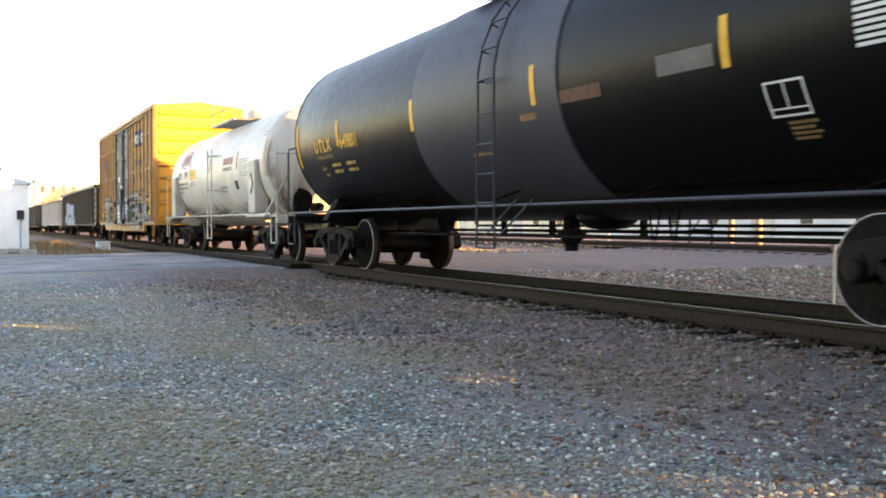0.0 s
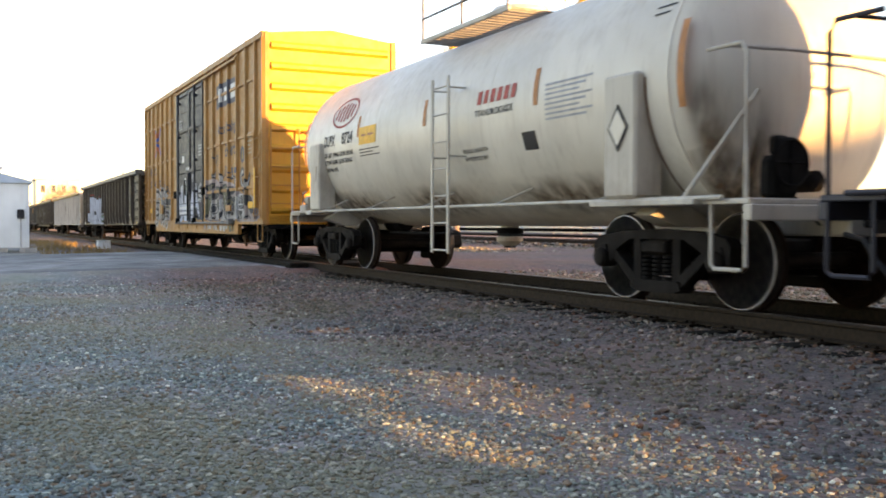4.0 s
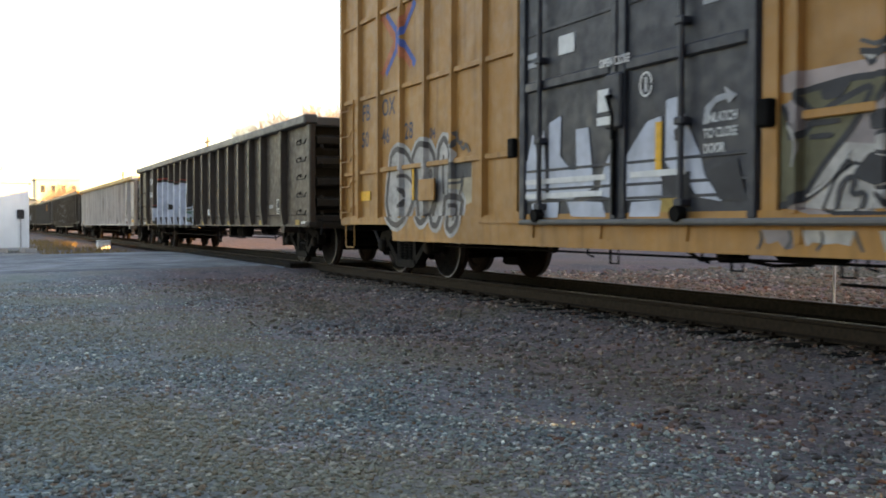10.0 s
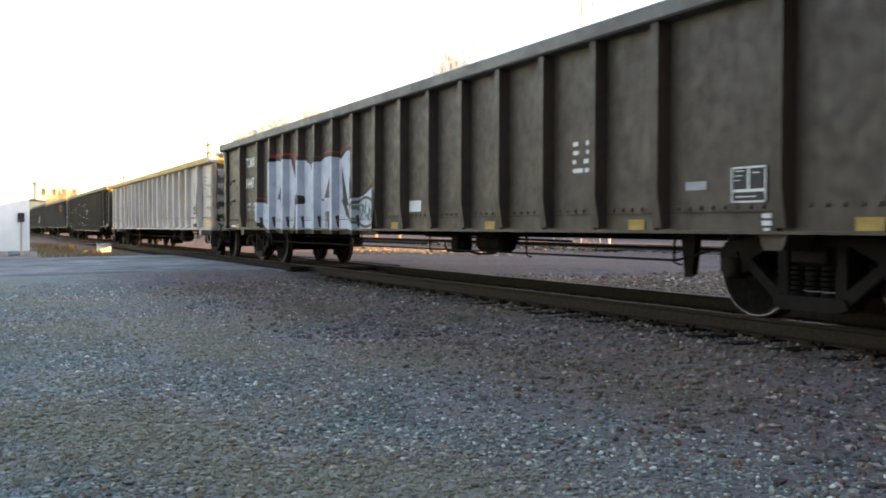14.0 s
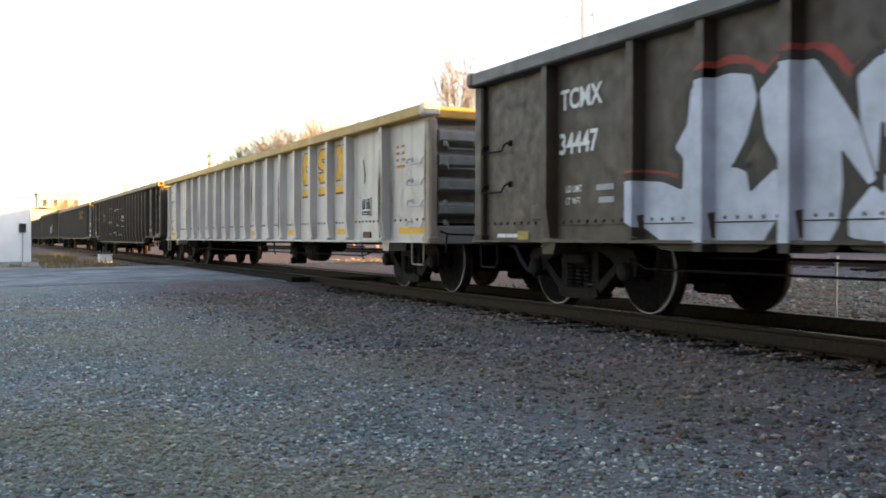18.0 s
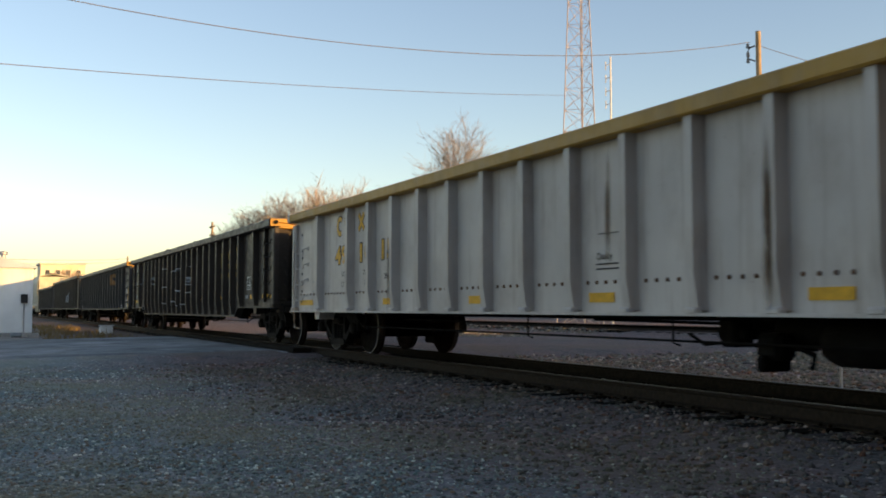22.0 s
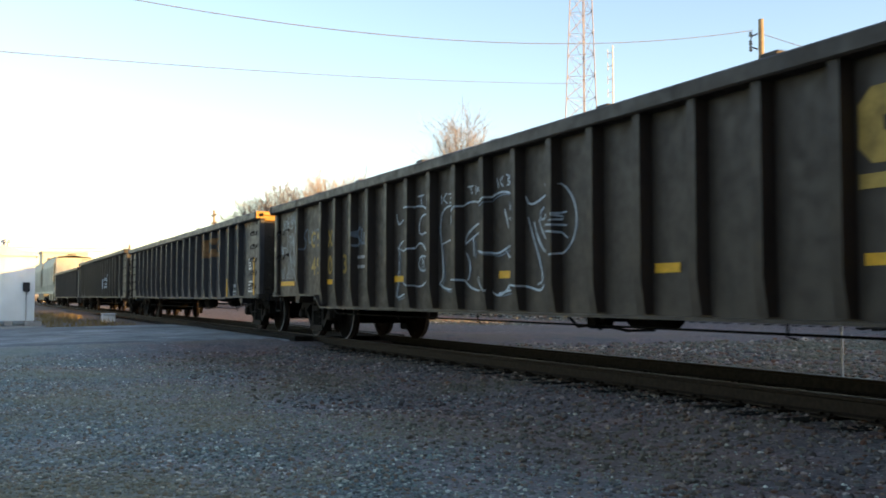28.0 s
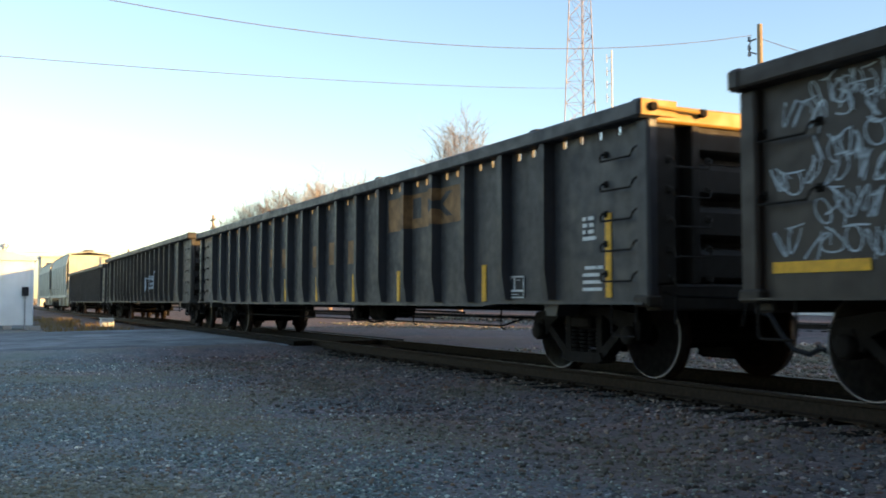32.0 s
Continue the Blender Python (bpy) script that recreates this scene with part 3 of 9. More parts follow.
def build_stones():
    """Loose crushed stone, thick along the track shoulder and thinner out over the yard."""
    rng = np.random.default_rng(5)
    ico = [(0, 0, 1)] + [(0.89 * math.cos(k * 1.2566), 0.89 * math.sin(k * 1.2566), 0.45) for k in range(5)]
    ico += [(0.89 * math.cos(k * 1.2566 + 0.628), 0.89 * math.sin(k * 1.2566 + 0.628), -0.45) for k in range(5)]
    tri = [(0, 1 + k, 1 + (k + 1) % 5) for k in range(5)]
    tri += [(1 + k, 6 + k, 1 + (k + 1) % 5) for k in range(5)] + [(1 + (k + 1) % 5, 6 + k, 6 + (k + 1) % 5) for k in range(5)]
    ico, tri = np.array(ico), np.array(tri)

    def scatter(name, label, count, box_, size, law, mat="stone"):
        pts = []
        while len(pts) < count:
            x, y = rng.uniform(box_[0], box_[1]), rng.uniform(box_[2], box_[3])
            if rng.random() < law(x, y):
                pts.append((x, y, ground_height(x, y)))
        n = len(pts)
        p = np.array(pts)
        r = size[0] + (size[1] - size[0]) * rng.random(n) ** 2.4
        v = ico[None] * (1 + rng.uniform(-0.32, 0.32, (n, len(ico), 1)))
        v = v * (r[:, None] * np.stack([rng.uniform(0.7, 1.25, n), rng.uniform(0.7, 1.25, n), rng.uniform(0.45, 0.85, n)], 1))[:, None, :]
        a = rng.uniform(0, 6.28, n)
        c, s = np.cos(a)[:, None], np.sin(a)[:, None]
        x, y = v[..., 0] * c - v[..., 1] * s, v[..., 0] * s + v[..., 1] * c
        v = np.stack([x, y, v[..., 2]], -1) + p[:, None, :]
        v[..., 2] += (r * rng.uniform(-0.1, 0.35, n))[:, None]
        f = tri[None] + (np.arange(n) * len(ico))[:, None, None]
        me = bpy.data.meshes.new(name)
        me.from_pydata(v.reshape(-1, 3).tolist(), [], f.reshape(-1, 3).tolist())
        me.materials.append(MAT[mat])
        tagged(new(name, me), label, "gravel", kind="stuff")

    def near_part(x, y):
        """1 over the stretch of yard in front of the track, thinning out to both sides."""
        return min(1, max(0, (36 - abs(math.degrees(math.atan2(-x, y)) - 64)) / 10))

    def yard(x, y):
        if ROAD[0] - 1 < x < ROAD[1] + 1:
            return 0
        d = math.hypot(x, y)
        bare = 0.6 if noise.noise((x * 0.55, y * 0.9, 7)) > 0.28 else 1.0
        return near_part(x, y) * bare * min(1, (4.5 / d) ** 1.3) * min(1, max(0.12, (4.0 - y) / 1.6))

    def shoulder(x, y):
        return near_part(x, y) if not ROAD[0] - 1 < x < ROAD[1] + 1 else 0

    def bed_edge(x, y):
        return shoulder(x, y) * min(1, max(0, (y - 2.5) / 1.8))

    scatter("gravel", "grey and rust-brown crushed stone lying over the yard", 64000, (-19, 0, -0.5, 5.0), (0.006, 0.02), yard)
    scatter("ballast", "brown and grey ballast stones along the track shoulder", 26000, (-19, -1, 2.5, 9.6), (0.009, 0.033), bed_edge, "ballast")
    scatter("gravel", "pale gravel on the strip between two tracks", 22000, (-40, -4, 9.0, 22.5), (0.02, 0.06), shoulder, "pale_stone")
    scatter("gravel", "coarse pale stone spread before the far track", 7500, (-48, -6, 16.0, 33.0), (0.035, 0.11), shoulder, "pale_stone")


def build_grass():
    """Dry grass that grows in a strip between the hut and the track."""
    rng = random.Random(12)
    g = Geo()
    for k in range(2600):
        x, y = rng.uniform(-64, -33.5), rng.uniform(2.2, 5.0)
        if noise.noise((x * 0.5, y * 0.7, 3)) < -0.05:
            continue
        z, h, a = ground_height(x, y), rng.uniform(0.06, 0.3), rng.uniform(0, 6.28)
        c, s = 0.02 * math.cos(a), 0.02 * math.sin(a)
        d = (rng.uniform(-0.1, 0.1), rng.uniform(-0.1, 0.1))
        g.add([(x - c, y - s, z - 0.02), (x + c, y + s, z - 0.02), (x + d[0], y + d[1], z + h)], [(0, 1, 2)])
    me = bpy.data.meshes.new("dry_grass")
    me.from_pydata(g.v, [], g.f)
    me.materials.append(MAT["straw"])
    tagged(new("dry_grass", me), "dry tawny grass in a strip beside the track", "grass", kind="stuff")


def rail_profile():
    return [(-0.07, -0.172), (0.07, -0.172), (0.07, -0.160), (0.012, -0.142), (0.010, -0.045), (0.034, -0.034), (0.036, -0.008), (0.026, 0.0),
            (-0.026, 0.0), (-0.036, -0.008), (-0.034, -0.034), (-0.010, -0.045), (-0.012, -0.142), (-0.07, -0.160)]


def build_track(name, yc, x0, x1, z, label, tie_step=0.53, ties=(-60, 4)):
    t = thing(name, label, "railway track", kind="structure", at=(0, yc, z))
    for s in (-1, 1):
        g = Geo()
        g.prism([(s * 0.7535 + u, w) for u, w in rail_profile()], x0, x1, "x")
        me = g.mesh("rail", ["rail_side", "rail_head"])
        for p in me.polygons:
            if p.center.z > -0.006:
                p.material_index = 1
        part("rail", me, "", t, "rusty steel rail with a worn bright head")
    plate = Geo().box(-0.1, 0.1, -0.18, 0.18, -0.192, -0.172, 0.004).mesh("tie_plate", "rail_side")
    spike = Geo().box(-0.012, 0.012, -0.02, 0.02, -0.19, -0.148, 0.004).mesh("spike", "rail_side")
    tie = Geo().box(-0.115, 0.115, -1.3, 1.3, -0.37, -0.192, 0.012).mesh("tie", "tie")
    rng = random.Random(3)
    x, k = ties[0], 0
    while x < ties[1]:
        o = part("tie", tie, "", t, "", (x, rng.uniform(-0.05, 0.05), rng.uniform(-0.012, 0.004)))
        o.rotation_euler.z = rng.uniform(-0.015, 0.015)
        if x > -32 and yc < 10:
            for s in (-1, 1):
                part("tie_plate", plate, "", t, "", (x, s * 0.7535, 0))
                if x > -20:
                    for e in (-1, 1):
                        part("spike", spike, "", t, "", (x + e * 0.05, s * 0.7535 - 0.092, 0))
        x += tie_step + rng.uniform(-0.03, 0.03)


def build_crossing():
    xs = [ROAD[0] + (ROAD[1] - ROAD[0]) * i / 24 for i in range(25)]
    for y0, y1, mat, label in ((-30, TRACK_Y - 1.25, "asphalt", "worn grey asphalt road that runs up to the track"), (TRACK_Y + 1.25, 60, "ground", "dirt and gravel road beyond the track")):
        g = Geo()
        ys = [y0 + (y1 - y0) * j / 60 for j in range(61)]
        wob = [0.5 * noise.noise((j * 0.5, y0, 2)) for j in range(61)]
        vs, fs = [], []
        for i, x in enumerate(xs):
            for j, y in enumerate(ys):
                edge = (wob[j] if i in (0,) else -wob[j] if i == 24 else 0)
                drop = -0.05 if i in (0, 24) else 0.02
                far2 = -0.05 + 0.06 if abs(y - 24) < 3 else 0
                vs.append((x + edge, y, ground_height(x, y) + drop + far2 * 0.2))
        n = len(ys)
        fs = [(i * n + j, (i + 1) * n + j, (i + 1) * n + j + 1, i * n + j + 1) for i in range(24) for j in range(60)]
        g.add(vs, fs)
        solid("road", g, mat, label, "road", "structure")
    t = thing("crossing_panel", "dark timber and asphalt crossing panels between the rails", "level crossing", kind="structure")
    for k in range(4):
        w = (ROAD[1] - ROAD[0]) / 4
        x = ROAD[0] + k * w
        part("panel", Geo().box(x + 0.02, x + w - 0.02, TRACK_Y - 0.66, TRACK_Y + 0.66, -0.16, -0.03, 0.015), "tie", t)
        for s in (-1, 1):
            part("panel", Geo().box(x + 0.02, x + w - 0.02, TRACK_Y + s * 0.85, TRACK_Y + s * 1.25, -0.16, -0.012, 0.015), "tie", t)


# ---- freight car running gear, built once and shared ----
GEAR = {}


def build_gear():
    R = 0.457
    g = Geo()
    prof = [(0.0, -0.10), (0.10, -0.10), (0.115, -0.07), (0.14, -0.045), (0.30, -0.005), (0.375, -0.02), (0.385, -0.066), (0.438, -0.069)]
    g.lathe(prof, "y", 40)
    g.slot = 2
    g.lathe([(0.438, -0.069), (0.450, -0.064)], "y", 40)
    g.slot = 1
    g.lathe([(0.450, -0.064), (R, -0.055), (R + 0.002, 0.02)], "y", 40)
    g.slot = 0
    g.lathe([(R + 0.002, 0.02), (0.468, 0.03), (0.485, 0.045), (0.483, 0.062), (0.47, 0.07), (0.38, 0.07), (0.37, 0.04), (0.28, 0.03), (0.14, 0.06), (0.12, 0.1), (0.0, 0.1)], "y", 40)
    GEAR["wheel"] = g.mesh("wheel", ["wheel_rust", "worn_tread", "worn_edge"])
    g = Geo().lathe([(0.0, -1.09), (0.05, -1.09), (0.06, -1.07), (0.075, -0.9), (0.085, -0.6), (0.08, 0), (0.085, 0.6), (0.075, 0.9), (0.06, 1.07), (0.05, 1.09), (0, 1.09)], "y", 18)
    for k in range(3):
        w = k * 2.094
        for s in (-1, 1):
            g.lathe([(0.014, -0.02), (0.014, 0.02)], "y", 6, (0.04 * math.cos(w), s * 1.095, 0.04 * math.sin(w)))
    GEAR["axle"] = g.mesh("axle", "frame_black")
    # cast side frame with two openings, in the xz plane
    g = Geo()
    o = 0.889
    top = [(-o - 0.17, 0.60), (-o - 0.16, 0.42), (-o - 0.10, 0.40), (-o - 0.10, 0.52), (-o + 0.10, 0.52), (-o + 0.10, 0.42), (-o + 0.16, 0.42), (-o + 0.2, 0.53),
           (-0.42, 0.66), (0.42, 0.66), (o - 0.2, 0.53), (o - 0.16, 0.42), (o - 0.10, 0.42), (o - 0.10, 0.52), (o + 0.10, 0.52), (o + 0.10, 0.40), (o + 0.16, 0.42),
           (o + 0.17, 0.60), (o + 0.10, 0.68), (0.55, 0.74), (0.0, 0.76), (-0.55, 0.74), (-o - 0.10, 0.68)]
    g.prism(top, -0.08, 0.08)
    for s in (-1, 1):
        g.prism([(s * (o - 0.2), 0.55), (s * (o - 0.06), 0.55), (s * 0.36, 0.17), (s * 0.27, 0.24)], -0.075, 0.075)
        g.prism([(s * 0.24, 0.24), (s * 0.36, 0.24), (s * 0.36, 0.68), (s * 0.26, 0.68)], -0.07, 0.07)
        g.prism([(s * (o - 0.09), 0.535), (s * (o + 0.09), 0.535), (s * (o + 0.06), 0.60), (s * (o - 0.06), 0.60)], -0.10, -0.06)
    g.prism([(-0.40, 0.17), (-0.30, 0.13), (0.30, 0.13), (0.40, 0.17), (0.36, 0.25), (-0.36, 0.25)], -0.10, 0.10)
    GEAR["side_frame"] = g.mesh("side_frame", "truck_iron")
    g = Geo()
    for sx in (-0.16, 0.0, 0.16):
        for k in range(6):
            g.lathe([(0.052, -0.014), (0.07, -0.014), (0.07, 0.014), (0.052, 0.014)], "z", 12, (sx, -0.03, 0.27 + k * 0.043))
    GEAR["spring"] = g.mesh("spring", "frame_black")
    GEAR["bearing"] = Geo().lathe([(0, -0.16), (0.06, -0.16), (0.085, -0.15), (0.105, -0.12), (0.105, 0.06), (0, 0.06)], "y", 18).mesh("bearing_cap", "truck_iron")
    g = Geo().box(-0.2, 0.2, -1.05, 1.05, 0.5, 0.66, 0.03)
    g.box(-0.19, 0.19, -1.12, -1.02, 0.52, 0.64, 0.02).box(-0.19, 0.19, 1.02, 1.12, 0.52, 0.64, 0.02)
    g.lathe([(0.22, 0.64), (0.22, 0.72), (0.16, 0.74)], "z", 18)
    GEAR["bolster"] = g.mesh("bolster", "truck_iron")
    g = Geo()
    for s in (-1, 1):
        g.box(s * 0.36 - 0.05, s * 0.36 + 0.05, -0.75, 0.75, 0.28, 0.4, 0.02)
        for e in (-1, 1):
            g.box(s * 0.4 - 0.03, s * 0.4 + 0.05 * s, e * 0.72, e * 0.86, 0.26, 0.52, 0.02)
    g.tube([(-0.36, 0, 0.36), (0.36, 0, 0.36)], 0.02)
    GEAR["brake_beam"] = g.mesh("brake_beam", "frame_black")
    # knuckle coupler, its draft housing and the air hose, pointing to +x from the end sill
    g = Geo().box(-0.6, 0.12, -0.10, 0.10, 0.78, 0.95, 0.02)
    g.prism([(0.1, -0.09), (0.28, -0.17), (0.42, -0.16), (0.45, -0.05), (0.36, 0.0), (0.44, 0.04), (0.46, 0.13), (0.32, 0.16), (0.1, 0.09)], 0.73, 1.0, "z")
    GEAR["coupler"] = g.mesh("coupler", "truck_iron")
    pts = [(-0.1, -0.33, 0.72), (0.1, -0.33, 0.68), (0.22, -0.31, 0.5), (0.33, -0.27, 0.36), (0.46, -0.2, 0.32), (0.56, -0.16, 0.38)]
    GEAR["air_hose"] = Geo().tube(pts, 0.026, 8).mesh("air_hose", "dark_paint")
    g = Geo().tube([(-0.2, 0, 0.0), (-0.2, 0, -0.30), (-0.17, 0, -0.33), (0.17, 0, -0.33), (0.2, 0, -0.30), (0.2, 0, 0)], 0.013, 6)
    GEAR["step"] = g
    g = Geo().tube([(-0.24, 0, 0.03), (-0.24, -0.06, 0.03), (-0.235, -0.085, 0.0), (-0.225, -0.088, -0.05), (0.19, -0.088, -0.05), (0.22, -0.085, 0.01), (0.24, -0.06, 0.04), (0.24, 0, 0.04)], 0.011, 6)
    for x, z in ((-0.24, 0.03), (0.24, 0.04)):
        g.box(x - 0.03, x + 0.03, -0.022, 0.0, z - 0.035, z + 0.035, 0.008)
    GEAR["grab"] = g


AXLES = []


def add_truck(car, xc):
    for s in (-1, 1):
        ax = part("axle", GEAR["axle"], "", car, "", (xc + s * 0.889, 0, 0.457))
        AXLES.append(ax)
        for e in (-1, 1):
            w = part("wheel", GEAR["wheel"], "", ax, "steel wheel with a bright rim", (0, e * 0.735, 0))
            if e > 0:
                w.rotation_euler.z = math.pi
    for e in (-1, 1):
        sf = part("side_frame", GEAR["side_frame"], "", car, "rusty cast truck side frame", (xc, e * 1.0, 0))
        if e > 0:
            sf.rotation_euler.z = math.pi
        part("spring", GEAR["spring"], "", sf)
        for s in (-1, 1):
            part("bearing_cap", GEAR["bearing"], "", sf, "", (s * 0.889, 0, 0.457))
    part("bolster", GEAR["bolster"], "", car, "", (xc, 0, 0))
    part("brake_beam", GEAR["brake_beam"], "", car, "", (xc, 0, 0))


def add_couplers(car, half):
    for s in (-1, 1):
        c = part("coupler", GEAR["coupler"], "", car, "", (s * half, 0, 0))
        h = part("air_hose", GEAR["air_hose"], "", car, "", (s * half, 0, 0))
        if s < 0:
            c.rotation_euler.z = h.rotation_euler.z = math.pi


def step_iron(car, mat, x, z, y=-1.5, deep=1.0):
    me = GEAR["step"].mesh("stirrup_step", mat)
    o = part("stirrup_step", me, "", car, "", (x, y, z))
    o.scale = (1, 1, deep)


def grab_iron(car, mat, x, z, y=-1.52, wide=1.0):
    o = part("grab_iron", GEAR["grab"].mesh("grab_iron", mat), "", car, "", (x, y, z))
    o.scale = (wide, 1, 1)


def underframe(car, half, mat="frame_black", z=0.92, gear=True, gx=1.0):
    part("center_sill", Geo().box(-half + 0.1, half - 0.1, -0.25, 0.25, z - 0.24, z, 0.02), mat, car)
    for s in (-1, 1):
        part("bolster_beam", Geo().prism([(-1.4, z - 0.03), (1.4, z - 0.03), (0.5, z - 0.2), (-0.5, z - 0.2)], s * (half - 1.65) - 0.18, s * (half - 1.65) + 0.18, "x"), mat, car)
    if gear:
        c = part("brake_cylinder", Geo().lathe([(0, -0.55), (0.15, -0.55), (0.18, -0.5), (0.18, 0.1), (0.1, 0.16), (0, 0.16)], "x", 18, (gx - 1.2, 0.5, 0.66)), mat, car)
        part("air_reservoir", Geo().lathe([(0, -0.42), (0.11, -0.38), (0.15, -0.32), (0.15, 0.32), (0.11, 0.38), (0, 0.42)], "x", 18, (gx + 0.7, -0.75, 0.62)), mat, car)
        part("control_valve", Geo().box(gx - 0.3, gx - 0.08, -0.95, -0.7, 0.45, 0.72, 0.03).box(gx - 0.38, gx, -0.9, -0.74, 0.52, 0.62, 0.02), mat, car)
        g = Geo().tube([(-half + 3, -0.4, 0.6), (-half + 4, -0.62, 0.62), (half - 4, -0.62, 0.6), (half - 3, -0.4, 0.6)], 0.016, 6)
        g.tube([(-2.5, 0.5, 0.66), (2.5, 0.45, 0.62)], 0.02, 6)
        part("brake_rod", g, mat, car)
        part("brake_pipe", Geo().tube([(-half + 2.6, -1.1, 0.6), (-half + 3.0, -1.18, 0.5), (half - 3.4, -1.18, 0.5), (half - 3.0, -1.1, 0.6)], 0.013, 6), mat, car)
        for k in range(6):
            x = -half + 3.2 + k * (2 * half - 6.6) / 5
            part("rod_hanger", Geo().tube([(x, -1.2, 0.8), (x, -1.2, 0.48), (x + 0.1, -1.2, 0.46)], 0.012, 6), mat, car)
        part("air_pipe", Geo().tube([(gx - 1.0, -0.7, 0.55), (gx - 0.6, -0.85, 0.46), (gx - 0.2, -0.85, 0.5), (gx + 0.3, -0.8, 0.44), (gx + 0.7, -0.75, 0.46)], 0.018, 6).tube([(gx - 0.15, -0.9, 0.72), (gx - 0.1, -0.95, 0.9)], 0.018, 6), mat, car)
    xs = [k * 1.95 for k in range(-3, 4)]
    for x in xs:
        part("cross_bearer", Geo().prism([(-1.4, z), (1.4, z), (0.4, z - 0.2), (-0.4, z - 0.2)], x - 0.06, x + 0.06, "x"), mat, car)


def data_panel(car, x, z, y, w=0.42, h=0.46):
    """Black consolidated data stencil with a white border; its small print shows as bars."""
    p = part("data_stencil", Geo().box(-w / 2, w / 2, -0.004, 0.004, -h / 2, h / 2), "dark_paint", car, "black data stencil with a white border", (x, y - 0.008, z))
    g = Geo()
    for a, b_, c, d in ((-w / 2, w / 2, h / 2 - 0.016, h / 2), (-w / 2, w / 2, -h / 2, -h / 2 + 0.016), (-w / 2, -w / 2 + 0.016, -h / 2, h / 2), (w / 2 - 0.016, w / 2, -h / 2, h / 2),
                        (-0.012, 0.012, -h / 6, h / 2), (-w / 2, w / 2, -h / 6 - 0.012, -h / 6 + 0.012)):
        g.box(a, b_, -0.008, -0.0045, c, d)
    for k in range(3):
        g.box(-w * 0.4, -w * (0.15 + 0.05 * k), -0.008, -0.0045, h * (0.37 - 0.13 * k), h * (0.395 - 0.13 * k))
    g.box(w * 0.12, w * 0.3, -0.008, -0.0045, h * 0.3, h * 0.33)
    g.box(-w * 0.38, w * 0.2, -0.008, -0.0045, -h * 0.35, -h * 0.32)
    part("border", g, "white_paint", p)


def bars(name, car, x, z, y, rows, mat="white_paint", h=0.06, gap=0.1, label=""):
    """Small print that cannot be read, as bars; rows are lists of (start, length)."""
    for k, row in enumerate(rows):
        for a, l in row:
            part(name, Geo().box(0, l, -0.002, 0.002, -h, 0), mat, car, label, (x + a, y - 0.006, z - k * gap))


def reflector(car, x, z, y, w, h, mat="yellow_paint"):
    return part("reflector_strip", Geo().box(-w / 2, w / 2, -0.003, 0.003, -h / 2, h / 2), mat, car, "yellow reflective strip", (x, y - 0.006, z))


